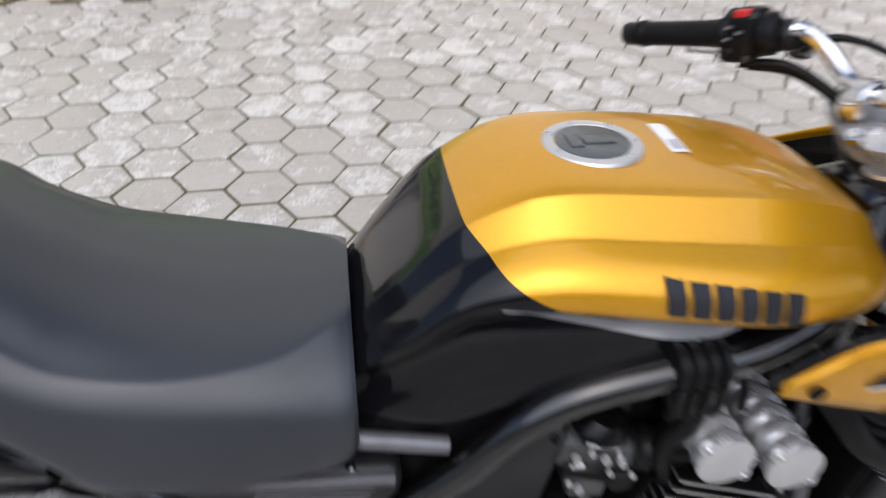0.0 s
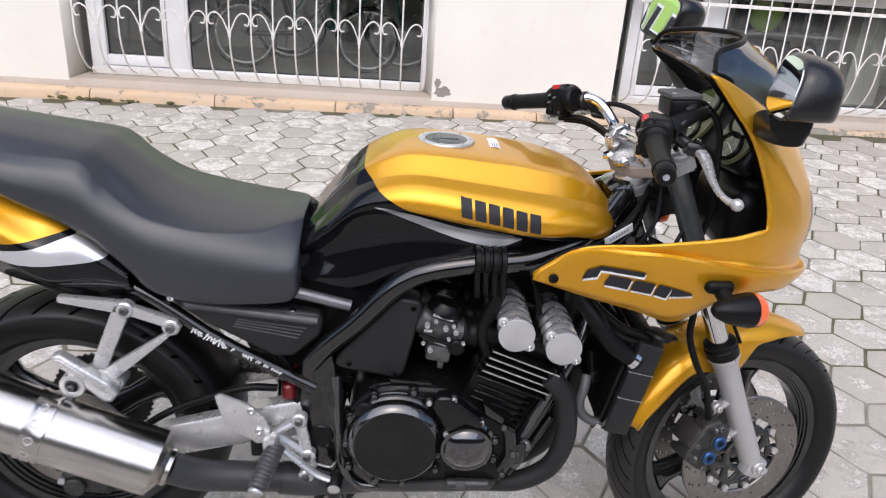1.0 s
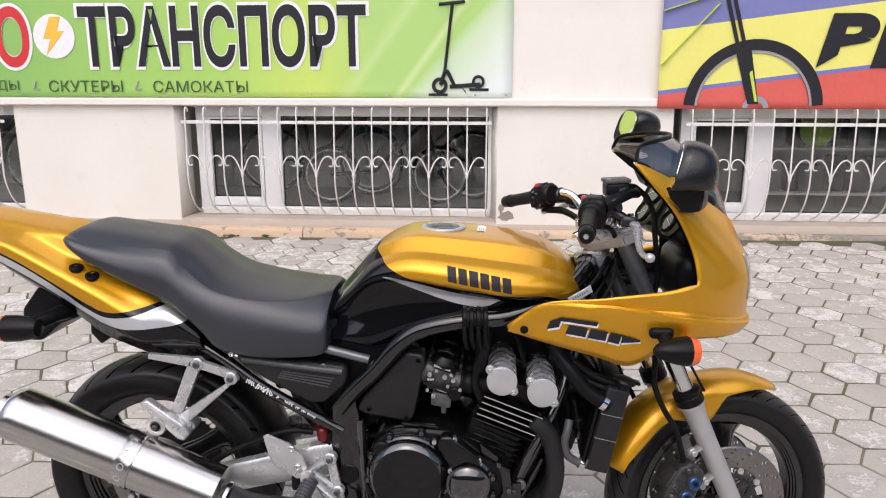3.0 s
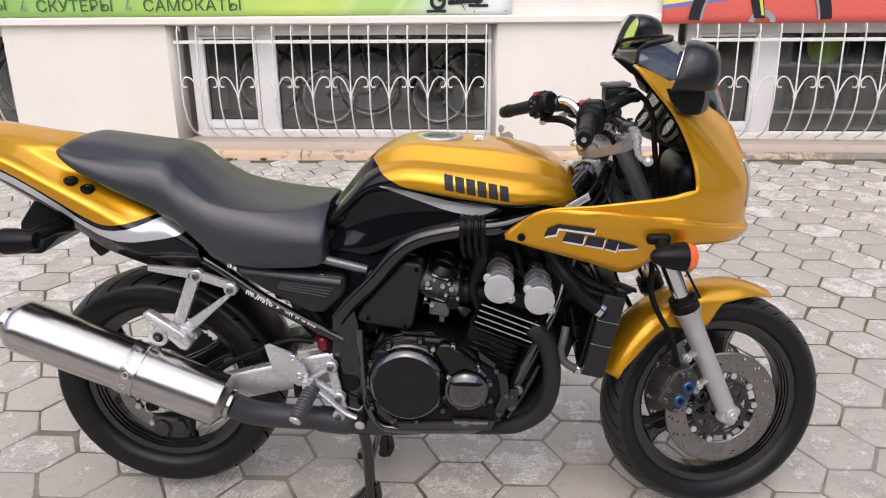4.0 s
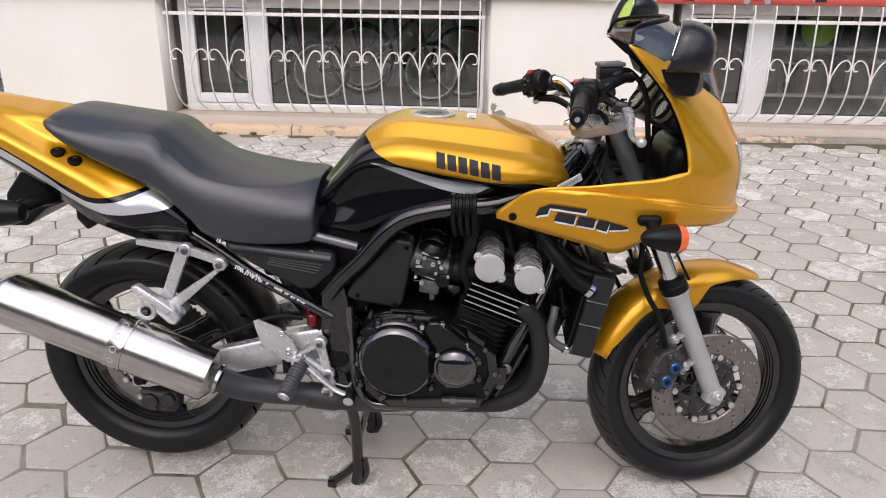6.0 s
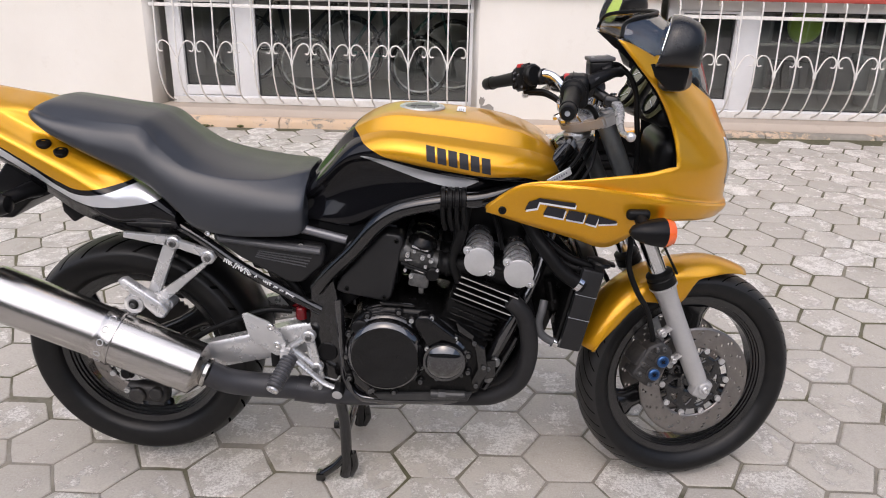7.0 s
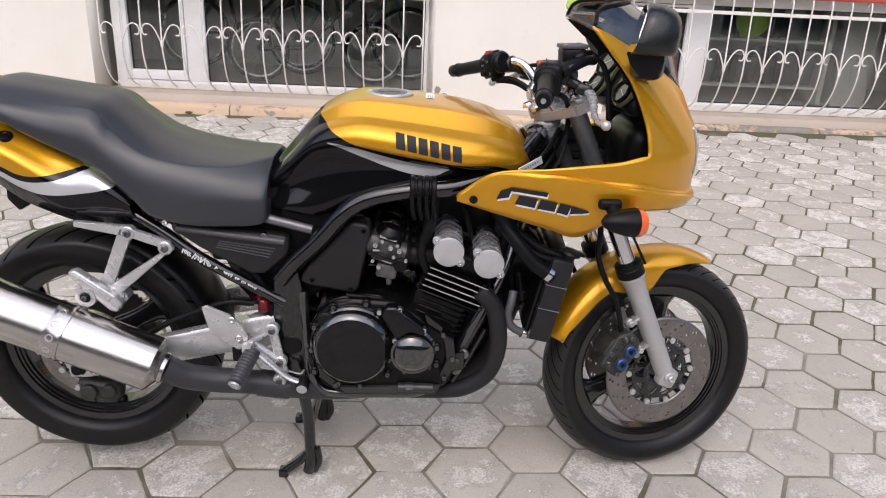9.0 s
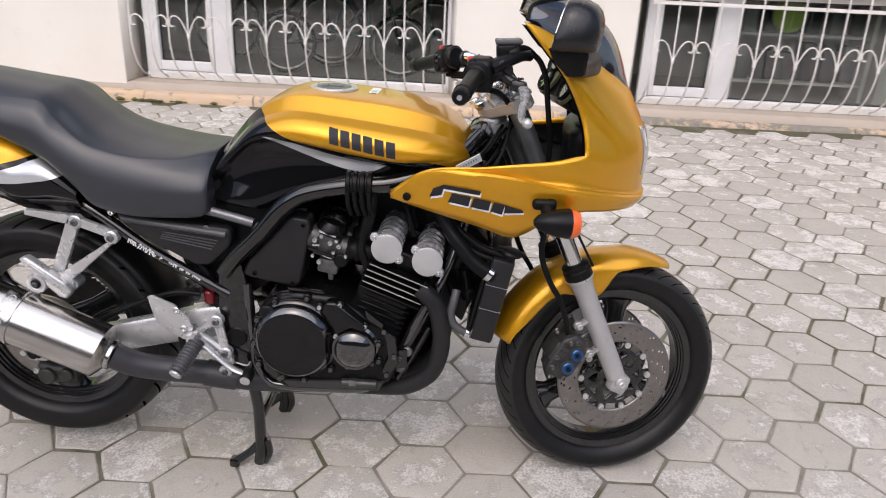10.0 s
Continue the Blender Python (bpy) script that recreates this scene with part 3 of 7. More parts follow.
for b in BAYS:
    bm = bmesh.new()
    for u, s in ((b + LEFT, 1), (b + RIGHT, -1)):
        vs = [bm.verts.new(p) for p in ((u - s * 0.004, FACE + 0.003, SILL), (u + s * 0.05, 0.285, SILL), (u + s * 0.05, 0.285, HEAD - 0.003), (u - s * 0.004, FACE + 0.003, HEAD - 0.003))]
        bm.faces.new(vs)
    vs = [bm.verts.new(p) for p in ((b + LEFT, FACE, HEAD - 0.004), (b + LEFT, 0.285, HEAD - 0.02), (b + RIGHT, 0.285, HEAD - 0.02), (b + RIGHT, FACE, HEAD - 0.004))]
    bm.faces.new(vs)
    rv = part("window_reveal", bm, m_reveal, m=WALL)
    rv.modifiers.new("thick", "SOLIDIFY").thickness = 0.004
    tagged(rv, "grey plastered reveal round a low window", "reveal", kind="structure")

# ledge and kerb along the foot of the wall
bm = bmesh.new()
plate(bm, [(0.085, -0.1), (0.085, 0.066), (0.10, 0.104), (0.115, 0.120), (0.22, 0.13), (0.30, 0.13), (0.30, -0.1)], -14, 14)
for v in bm.verts:
    v.co = Vector((v.co.y, v.co.x, v.co.z))
tagged(part("ledge", bm, m_ledge, m=WALL), "pinkish mortar ledge below the windows", "ledge", kind="structure")
rng = random.Random(4)
kerb = empty("kerb", WALL, label="ochre painted concrete kerb, chipped and broken at the foot of the wall", category="kerb", kind="structure")
u = -13.0
while u < 13.0:
    w = rng.uniform(0.55, 0.95)
    broken = u > 2.2
    n = 14
    rings = []
    for i in range(n + 1):
        uu = u + 0.004 + (w - 0.008) * i / n
        k = noise.noise(Vector((uu * 5, 3.1, 0))) * (0.020 if broken else 0.005)
        h = noise.noise(Vector((uu * 4, 9.7, 0))) * (0.022 if broken else 0.004)
        prof = [(0.0 + k, -0.06), (0.004 + k, 0.036 + h), (0.014 + k, 0.052 + h), (0.03, 0.060 + h * 0.6), (0.0835, 0.065), (0.0835, -0.06)]
        rings.append([Vector((uu, a, b)) for a, b in prof])
    bm = bmesh.new()
    add_rings(bm, rings)
    part("kerb_stone", bm, m_kerb, kerb, m=WALL)
    u += w

# patches where the plaster has come away
def flake(u, z, w, h, seed):
    r = random.Random(seed)
    ring = []
    for k in range(18):
        a = 2 * math.pi * k / 18
        q = 0.6 + 0.4 * r.random()
        ring.append((u + math.cos(a) * w * q, z + math.sin(a) * h * q))
    b = bmesh.new()
    plate(b, ring, FACE - 0.003, FACE + 0.01)
    tagged(part("plaster_patch", b, m_bare, m=WALL), "bare grey patch of broken plaster on the wall", "patch", kind="structure")


flake(0.86, 0.175, 0.075, 0.05, 3)
flake(0.82, 0.235, 0.03, 0.045, 8)
flake(1.62, 0.185, 0.07, 0.022, 5)
flake(1.72, 0.175, 0.05, 0.02, 6)


# ---- windows with their grilles ----
def window_bay(b):
    w = empty("window_1", WALL @ pose(b, 0, 0), kind="structure", label="white plastic window with a narrow sash and a wide pane", category="window")
    M = WALL @ pose(b, 0, 0)
    bm = bmesh.new()
    z0, z1 = 0.132, 1.03
    for u0, u1, a, c in ((-1.745, -1.665, z0, z1), (0.705, 0.735, z0, z1), (-1.665, 0.705, z0, 0.195), (-1.665, 0.705, 0.955, z1), (-1.18, -1.025, 0.195, 0.955)):
        box(bm, (u1 - u0, 0.07, c - a), Matrix.Translation(((u0 + u1) / 2, 0.315, (a + c) / 2)), 0.004)
    part("window_frame", bm, m_pvc, w, m=M)
    bm = bmesh.new()
    for u0, u1, a, c in ((-1.662, -1.625, 0.2, 0.952), (-1.215, -1.183, 0.2, 0.952), (-1.625, -1.215, 0.2, 0.275), (-1.625, -1.215, 0.93, 0.952)):
        box(bm, (u1 - u0, 0.06, c - a), Matrix.Translation(((u0 + u1) / 2, 0.30, (a + c) / 2)), 0.005)
    part("sash", bm, m_pvc, w, m=M)
    bm = bmesh.new()
    for u0, u1, a, c in ((-1.625, -1.215, 0.275, 0.93), (-1.025, 0.705, 0.195, 0.955)):
        for p, q, r, s in ((u0, u0 + 0.008, a, c), (u1 - 0.008, u1, a, c), (u0 + 0.008, u1 - 0.008, a, a + 0.008), (u0 + 0.008, u1 - 0.008, c - 0.008, c)):
            box(bm, (q - p, 0.012, s - r), Matrix.Translation(((p + q) / 2, 0.312, (r + s) / 2)))
    part("gasket", bm, m_gasket, w, m=M)
    for u0, u1, a, c in ((-1.617, -1.223, 0.283, 0.922), (-1.017, 0.697, 0.203, 0.947)):
        g = part("pane", box_bm((u1 - u0, 0.006, c - a), Matrix.Translation(((u0 + u1) / 2, 0.318, (a + c) / 2))), m_glass, w, m=M)
        g.visible_shadow = False
    return w


def scroll(bm, u, s, v):
    """A wrought scroll that springs from the collar on the bar at u to side s."""
    p = [(0.0, 0.505), (0.020, 0.555), (0.052, 0.622), (0.088, 0.652), (0.122, 0.645), (0.141, 0.612), (0.130, 0.575), (0.105, 0.578)]
    tube(bm, [(u + s * a, v, z) for a, z in p], 0.0055, 4, 6)


def grille(b):
    M = WALL @ pose(b, 0, 0)
    g = empty("window_grille", M, label="white painted wrought iron window grille with bowed bars and scrolls", category="grille", group="window grilles")
    n, step, u0 = 17, 0.1512, -1.725
    for i in range(n):
        u = u0 + i * step
        bm = bmesh.new()
        path = [(u, 0.085, 1.00), (u, 0.075, 1.028), (u, 0.045, 1.032), (u, 0.025, 1.00), (u, 0.022, 0.93), (u, 0.012, 0.75), (u, 0.0, 0.56), (u, 0.005, 0.43), (u, 0.06, 0.29), (u, 0.15, 0.20), (u, 0.262, 0.15)]
        tube(bm, path, 0.0062, 4, 7)
        bar = part("bar", bm, m_grille, g, m=M)
        if i % 2 == 1:
            bm = bmesh.new()
            box(bm, (0.022, 0.02, 0.034), Matrix.Translation((u, 0.0, 0.505)), 0.003, 1)
            part("collar", bm, m_grille, bar, m=M)
            bm = bmesh.new()
            scroll(bm, u, 1, 0.0)
            scroll(bm, u, -1, 0.0)
            part("scroll", bm, m_grille, bar, m=M)
    bm = bmesh.new()
    box(bm, (2.50, 0.008, 0.026), Matrix.Translation((-0.515, 0.032, 0.918)), 0.002, 1)
    part("rail", bm, m_grille, g, m=M)
    bm = bmesh.new()
    box(bm, (2.46, 0.012, 0.05), Matrix.Translation((-0.515, 0.27, 0.157)), 0.002, 1)
    part("rail", bm, m_grille, g, m=M)
    return g


for b in BAYS:
    window_bay(b)
    grille(b)

# the dim room behind the glass
bm = bmesh.new()
block(bm, -9, 9, 1.95, 2.3, -1.0, 2.6)
block(bm, -9, 9, BACK + 0.002, 2.2, -1.05, -1.0)
block(bm, -9.1, -9, BACK + 0.002, 2.2, -1.0, 2.6)
block(bm, 9, 9.1, BACK + 0.002, 2.2, -1.0, 2.6)
block(bm, -9, 9, BACK + 0.002, 2.2, 2.6, 2.65)
tagged(part("room_walls", bm, m_room, m=WALL), "dim grey room behind the windows", "room", kind="structure")


bm = bmesh.new()
block(bm, -8.9, 8.9, BACK + 0.004, 1.94, -0.998, 0.13)
tagged(part("platform", bm, m_platform, m=WALL), "pale grey display platform inside the windows", "platform", kind="structure")


def bicycle(u, v, z, enamel, turn, r=0.33):
    M = WALL @ pose(u, v, z, 0, 0, turn)
    b = empty("bicycle", M, label="bicycle standing in the dim room behind the window", category="bicycle", group="bicycles indoors")
    for x in (-0.5, 0.5):
        ax = Matrix.Translation((x, 0, r)) @ pose(0, 0, 0, 90)
        prof = [(r - .036, -0.014), (r - .008, -0.018), (r, 0), (r - .008, 0.018), (r - .036, 0.014)]
        wh = part("wheel", lathe_bm(prof, ax, 36, False), m_rubber, b, m=M)
        part("rim", lathe_bm([(r - .036, -.012), (r - .050, -.009), (r - .050, .009), (r - .036, .012)], ax, 36, False), m_alloy, wh, m=M)
        bm = bmesh.new()
        for k in range(14):
            a = 2 * math.pi * k / 14
            tube(bm, [(x + .02 * math.cos(a + 1), 0, r + .02 * math.sin(a + 1)), (x + (r - .045) * math.cos(a), 0, r + (r - .045) * math.sin(a))], .002, 1, 4)
        part("spokes", bm, m_alloy, wh, m=M)
    bm = bmesh.new()
    for p, q in (((-0.5, 0, r), (-0.1, 0, 0.3)), ((-0.5, 0, r), (-0.18, 0, 0.8)), ((-0.1, 0, 0.3), (-0.2, 0, 0.9)), ((-0.1, 0, 0.3), (0.36, 0, 0.75)), ((-0.18, 0, 0.8), (0.33, 0, 0.84)), ((0.5, 0, r), (0.31, 0, 0.98))):
        tube(bm, [p, q], 0.018, 2, 8)
    part("frame", bm, enamel, b, m=M)
    part("handlebar", tube_bm([(0.22, -0.28, 1.0), (0.31, -0.1, 1.0), (0.31, 0.1, 1.0), (0.22, 0.28, 1.0)], 0.013), m_chrome, b, m=M)
    part("saddle", box_bm((0.25, 0.13, 0.05), Matrix.Translation((-0.22, 0, 0.93)), 0.02), m_rubber, b, m=M)


bicycle(-0.24, 0.88, 0.131, m_dark_metal, 3, 0.27)
bicycle(0.05, 1.28, 0.131, m_bluegreen, -8)
bicycle(-1.0, 1.62, 0.131, m_dark_metal, 6)
bicycle(-4.3, 1.2, 0.131, m_dark_metal, 5)


def shelf_unit(u0, u1, v, heights, top):
    s = empty("shelf_unit", WALL, label="dim shelf unit with dark boxes behind the window", category="shelf")
    for h in heights:
        part("shelf", box_bm((u1 - u0 - .04, .34, .022), Matrix.Translation(((u0 + u1) / 2, v + .17, h)), .002), m_room, s, m=WALL)
    for u in (u0, u1):
        part("upright", box_bm((.04, .36, top - .131), Matrix.Translation((u, v + .17, (top + .131) / 2)), .003), m_room, s, m=WALL)
    return s


shelf_unit(3.14, 4.26, 0.84, (0.27, 0.665), 1.30)
rng = random.Random(21)
for h, n in ((0.2815, 6), (0.6765, 6)):
    for k in range(n):
        w, hh = rng.uniform(.10, .17), rng.uniform(.16, .32)
        u = 3.25 + k * .18 + rng.uniform(-.01, .01)
        bm = box_bm((w, rng.uniform(.14, .2), hh), Matrix.Translation((u, 1.02 + rng.uniform(-.03, .03), h + hh / 2)), .006)
        tagged(part("storage_box", bm, rng.choice((m_dark_metal, m_grey_print, m_plastic, m_capgrey)), m=WALL), "dark storage box on the shelf indoors", "box", group="boxes indoors")
bm = bmesh.new()
block(bm, 4.36, 4.66, 0.80, 1.05, 0.131, 2.598)
tagged(part("pillar", bm, m_room, m=WALL), "pale grey plastered pillar inside the window", "pillar", kind="structure")
bm = bmesh.new()
bmesh.ops.create_uvsphere(bm, u_segments=24, v_segments=14, radius=0.145, matrix=Matrix.Translation((3.50, 0.75, 0.84)) @ Matrix.Diagonal((1.0, 0.55, 1.05, 1)))
tagged(part("helmet", bm, m_lime, m=WALL), "lime green round helmet hanging behind the window", "helmet")
tagged(part("helmet_hook", tube_bm([(3.50, 0.75, 0.97), (3.50, 0.75, 2.62)], 0.004), m_dark_metal, m=WALL), "thin dark hanging cord behind the window", "cord")

# ---- banners ----
def cloth(u0, u1, z0, z1, v, wave, seed):
    bm = bmesh.new()
    nu, nz = 60, 16
    g = []
    for i in range(nu + 1):
        row = []
        for j in range(nz + 1):
            u, z = u0 + (u1 - u0) * i / nu, z0 + (z1 - z0) * j / nz
            row.append(Vector((u, v - abs(noise.noise(Vector((u * 1.3, z * 1.7, seed)))) * wave, z)))
        g.append(row)
    grid(bm, g)
    return bm


ban = empty("banner", WALL, label="green and white printed vinyl banner for electric transport on the wall", category="banner")
c = part("cloth", cloth(-5.2, 0.885, 1.112, 1.935, 0.09, 0.006, 2.0), m_banner_g, ban, m=WALL)
c.modifiers.new("thick", "SOLIDIFY").thickness = 0.002


def on_wall(u, z, v):
    return Matrix.Translation((u, v, z))


for body, u, z, w, h, bold, mat, back in (("ТРАНСПОРТ", -2.565, 1.345, 2.315, 0.475, 0.028, m_print_dark, True), ("О", -3.275, 1.345, 0.29, 0.475, 0.028, m_print_red, True),
                                          ("СКУТЕРЫ", -2.867, 1.152, 0.622, 0.092, 0.004, m_print_olive, False), ("САМОКАТЫ", -1.992, 1.150, 0.78, 0.092, 0.004, m_print_olive, False),
                                          ("ДЫ", -3.31, 1.152, 0.19, 0.092, 0.004, m_print_olive, False)):
    if back:
        part("letter_outline", text_mesh(body, w + 0.05, h + 0.05, on_wall(u - 0.025, z - 0.025, 0.0805), bold=0.05), m_print_white, ban, m=WALL)
    part("lettering", text_mesh(body, w, h, on_wall(u, z, 0.079), bold=bold), mat, ban, m=WALL)
bm = bmesh.new()
cyl(bm, (-2.777, 0.081, 1.587), (0, -1, 0), 0.172, 0.002, 40)
part("badge", bm, m_print_white, ban, m=WALL)
bolt = [(-0.02, 0.15), (0.07, 0.15), (0.03, 0.04), (0.09, 0.04), (-0.08, -0.15), (-0.03, -0.02), (-0.09, -0.02)]
part("lightning_mark", plate_bm([(-2.777 + a, 1.587 + b) for a, b in bolt], 0.0785, 0.0765), m_print_amber, ban, m=WALL)
for u in (-2.976, -2.116):
    bm = bmesh.new()
    tube(bm, [(u - 0.02, 0.0785, 1.175), (u + 0.005, 0.0785, 1.24)], 0.004, 2, 5)
    box(bm, (0.06, 0.003, 0.012), Matrix.Translation((u, 0.0785, 1.175)))
    part("scooter_mark", bm, m_grey_print, ban, m=WALL)
for u in (0.84, 0.60, 0.36, -0.1, -0.7, -1.3, -1.9, -2.5, -3.1):
    bm = bmesh.new()
    cyl(bm, (u, 0.083, 1.132), (0, -1, 0), 0.008, 0.003, 12)
    part("eyelet", bm, m_alloy, ban, m=WALL)
# the printed kick scooter
bm = bmesh.new()
for p, r in (((0.323, 0.0775, 1.205), 0.062), ((0.624, 0.0775, 1.235), 0.05)):
    lathe(bm, [(r * 0.55, 0), (r, 0), (r, 0.002), (r * 0.55, 0.002)], along(p, (0, -1, 0)), 28, False)
tube(bm, [(0.36, 0.0785, 1.30), (0.42, 0.0785, 1.82)], 0.013, 2, 6, flat=1.0)
tube(bm, [(0.315, 0.0785, 1.812), (0.516, 0.0785, 1.83)], 0.012, 2, 6)
tube(bm, [(0.33, 0.0785, 1.21), (0.37, 0.0785, 1.32), (0.41, 0.0785, 1.26), (0.44, 0.0785, 1.20)], 0.016, 4, 6)
box(bm, (0.24, 0.003, 0.032), Matrix.Translation((0.52, 0.0785, 1.205)) @ pose(0, 0, 0, 0, -4))
tube(bm, [(0.50, 0.0785, 1.19), (0.53, 0.0785, 1.145)], 0.004, 2, 5)
box(bm, (0.15, 0.003, 0.02), Matrix.Translation((0.31, 0.0788, 1.135)), 0.0)
box(bm, (0.15, 0.003, 0.02), Matrix.Translation((0.63, 0.0788, 1.175)), 0.0)
part("printed_scooter", bm, m_print_dark, ban, m=WALL)

ban2 = empty("banner", WALL, label="yellow, red and blue printed vinyl bicycle banner, slightly creased", category="banner")
c = part("cloth", cloth(1.995, 6.5, 1.035, 2.0, 0.04, 0.010, 7.0), m_banner_y, ban2, m=WALL)
c.modifiers.new("thick", "SOLIDIFY").thickness = 0.002
part("lettering", text_mesh("ВЕЛ", 1.25, 0.39, on_wall(3.13, 1.335, 0.026), bold=0.06, shear=0.18), m_print_dark, ban2, m=WALL)


def half_ring(bm, cx, cz, r0, r1, v, z_low, seg=48):
    prev = None
    for k in range(seg + 1):
        a = math.pi * k / seg
        if cz + r0 * math.sin(a) < z_low and cz + r1 * math.sin(a) < z_low:
            prev = None
            continue
        q = [bm.verts.new((cx + r * math.cos(a), v, max(z_low, cz + r * math.sin(a)))) for r in (r0, r1)]
        if prev:
            bm.faces.new((prev[0], prev[1], q[1], q[0]))
        prev = q


bm = bmesh.new()
half_ring(bm, 2.70, 1.03, 0.435, 0.515, 0.0265, 1.04)
part("printed_tyre", bm, m_print_dark, ban2, m=WALL)
bm = bmesh.new()
half_ring(bm, 2.70, 1.03, 0.415, 0.432, 0.0265, 1.04)
part("printed_rim", bm, m_grey_print, ban2, m=WALL)
bm = bmesh.new()
for s in (-0.02, 0.03):
    tube(bm, [(2.44 + s, 0.0265, 1.95), (2.58 + s, 0.0265, 1.48)], 0.016, 2, 6, flat=0.2)
plate(bm, [(2.53, 1.50), (2.65, 1.50), (2.74, 1.07), (2.66, 1.07)], 0.027, 0.0255)
part("printed_fork", bm, m_print_dark, ban2, m=WALL)
part("printed_fork_stripe", plate_bm([(2.655, 1.30), (2.675, 1.32), (2.73, 1.09), (2.71, 1.09)], 0.0245, 0.0235), m_print_lime, ban2, m=WALL)
bm = bmesh.new()
half_ring(bm, 2.72, 1.03, 0.06, 0.10, 0.0262, 1.04, 20)
part("printed_disc", bm, m_grey_print, ban2, m=WALL)
bm = bmesh.new()
tube(bm, [(2.0, 0.0265, 1.36), (2.40, 0.0265, 1.80)], 0.025, 2, 6, flat=0.2)
tube(bm, [(2.0, 0.0265, 1.75), (2.42, 0.0265, 1.88)], 0.022, 2, 6, flat=0.2)
part("printed_frame", bm, m_print_lime, ban2, m=WALL)

# unseen plain wall added behind the camera, dark so glossy parts reflect dark
bm = bmesh.new()
block(bm, -24, 24, -14.5, -14.2, -0.2, 3.4)
tagged(part("wall_south", bm, m_far_wall, m=WALL), "unseen plain dark wall added across the yard to darken reflections", "wall", kind="structure")

# ---- the motorcycle ----
bike = empty("motorcycle", label="gold and black sport touring motorcycle standing on its centre stand", category="motorcycle")
RAKE = radians(24)
STEER = Matrix.Translation((1.503, 0, 0)) @ Matrix.Rotation(radians(14), 4, Vector((-math.sin(RAKE), 0, math.cos(RAKE)))) @ Matrix.Translation((-1.503, 0, 0))


def half_body(name, sections, material, nu, nv, parent, label="", cap=True):
    """A body from half sections (x, [(y, z), ...]) from the top middle round to the bottom, mirrored."""
    g = patch([[(x, -y, z) for y, z in s] for x, s in sections], nu, nv)
    bm = bmesh.new()
    vs = grid(bm, g)
    if cap:
        for r in (vs[0], vs[-1]):
            mid = [bm.verts.new((v.co.x, 0, v.co.z)) for v in r[1:]]
            col = [r[0]] + mid
            for k in range(len(r) - 1):
                q = [col[k], r[k], r[k + 1], col[k + 1]]
                q = list(dict.fromkeys(q))
                if len(q) > 2:
                    bm.faces.new(q)
    mirrored(bm)
    return part(name, bm, material, parent, label), g


def tank_section(x, t, w, zb, yb, zbot):
    """Flat top, creased shoulder, sloping flank, upright side and tucked-in waist."""
    d = t - zb
    return (x, [(0, t), (.40 * w, t - .02 * d), (.535 * w, t - .062 * d), (.565 * w, t - .092 * d), (.715 * w, t - .345 * d), (.755 * w, t - .385 * d), (.89 * w, t - .50 * d), (.975 * w, t - .66 * d), (w, t - .82 * d), (.985 * w, zb + .005), (.905 * w, zb - .009), (.81 * w, zb * .62 + zbot * .38), (yb + .010, zb * .14 + zbot * .86), (yb, zbot)])


TANK = [tank_section(*a) for a in (
    (.450, .828, .112, .79, .10, .735), (.500, .890, .138, .835, .12, .732), (.560, .953, .152, .885, .13, .730), (.640, .988, .168, .897, .138, .765), (.740, .987, .179, .886, .140, .80),
    (.860, .975, .181, .868, .128, .828), (.935, .959, .170, .862, .10, .842), (.982, .939, .152, .860, .07, .848), (1.010, .918, .130, .858, .06, .850), (1.028, .896, .100, .858, .05, .852), (1.036, .878, .070, .858, .04, .854))]
tank, tank_grid = half_body("fuel_tank", TANK, m_tank, 6, 4, bike, "gold over black lacquered fuel tank with a silver stripe")
def seat_section(x, t, yr, zr, ys, zs, zb):
    """Flat top to a soft ridge, then a sloping side to the lower edge."""
    return (x, [(0, t), (.6 * yr, t * .64 + zr * .36 + .001), (yr - .010, zr + .003), (yr + .004, zr - .004), (yr * .40 + ys * .60 + .003, zr * .57 + zs * .43), (ys + .001, zs), (ys + .002, zb * .7 + zs * .3), (ys - .004, zb)])


SEAT = [seat_section(*a) for a in (
    (-.182, .984, .092, .981, .112, .975, .966), (-.160, .999, .110, .985, .136, .972, .957), (-.118, 1.000, .118, .973, .145, .951, .928), (-.03, .988, .120, .961, .152, .918, .884), (.06, .973, .120, .954, .155, .895, .842), (.092, .965, .121, .940, .158, .878, .824),
    (.118, .948, .129, .911, .162, .852, .803), (.16, .914, .141, .878, .169, .815, .767), (.20, .885, .147, .858, .174, .792, .730), (.28, .855, .146, .840, .175, .770, .712), (.37, .843, .126, .833, .167, .770, .709), (.425, .845, .094, .838, .158, .772, .711), (.443, .846, .078, .839, .152, .776, .718), (.450, .845, .070, .838, .144, .782, .726))]
seat, _ = half_body("seat", SEAT, m_seat, 6, 4, bike, "one-piece stepped black vinyl seat")
def tail_section(x, top, low):
    """Flat top, then facets parted by straight lines: top edge, seat rim, shoulder, paint edge, lower lip."""
    by, bz = .112 + .05 * x, .845 - .475 * x
    ay, az = (.095 + .04 * x, .967 - .19 * (x + .178)) if x < -.15 else (.090, bz - .004)
    if x < -.15:
        by, bz = max(by, ay + .010), min(bz, az - .006)
    cy, cz = .155 + .03 * x, min(.797 - .55 * x, bz - .020)
    dz = min(.765 - .555 * x, cz - .018)
    ez = min(.735 - .55 * x, dz - .025)
    return (x, [(0, top), (.7 * ay, top * .3 + az * .7 + .004), (ay, az), ((ay + by) / 2, (az + bz) / 2), (by, bz), ((by + cy) / 2, (bz + cz) / 2), (cy, cz), (.158 + .045 * x, dz), (.153 + .06 * x, ez), (.12 + .03 * x, min(low, ez - .01))])


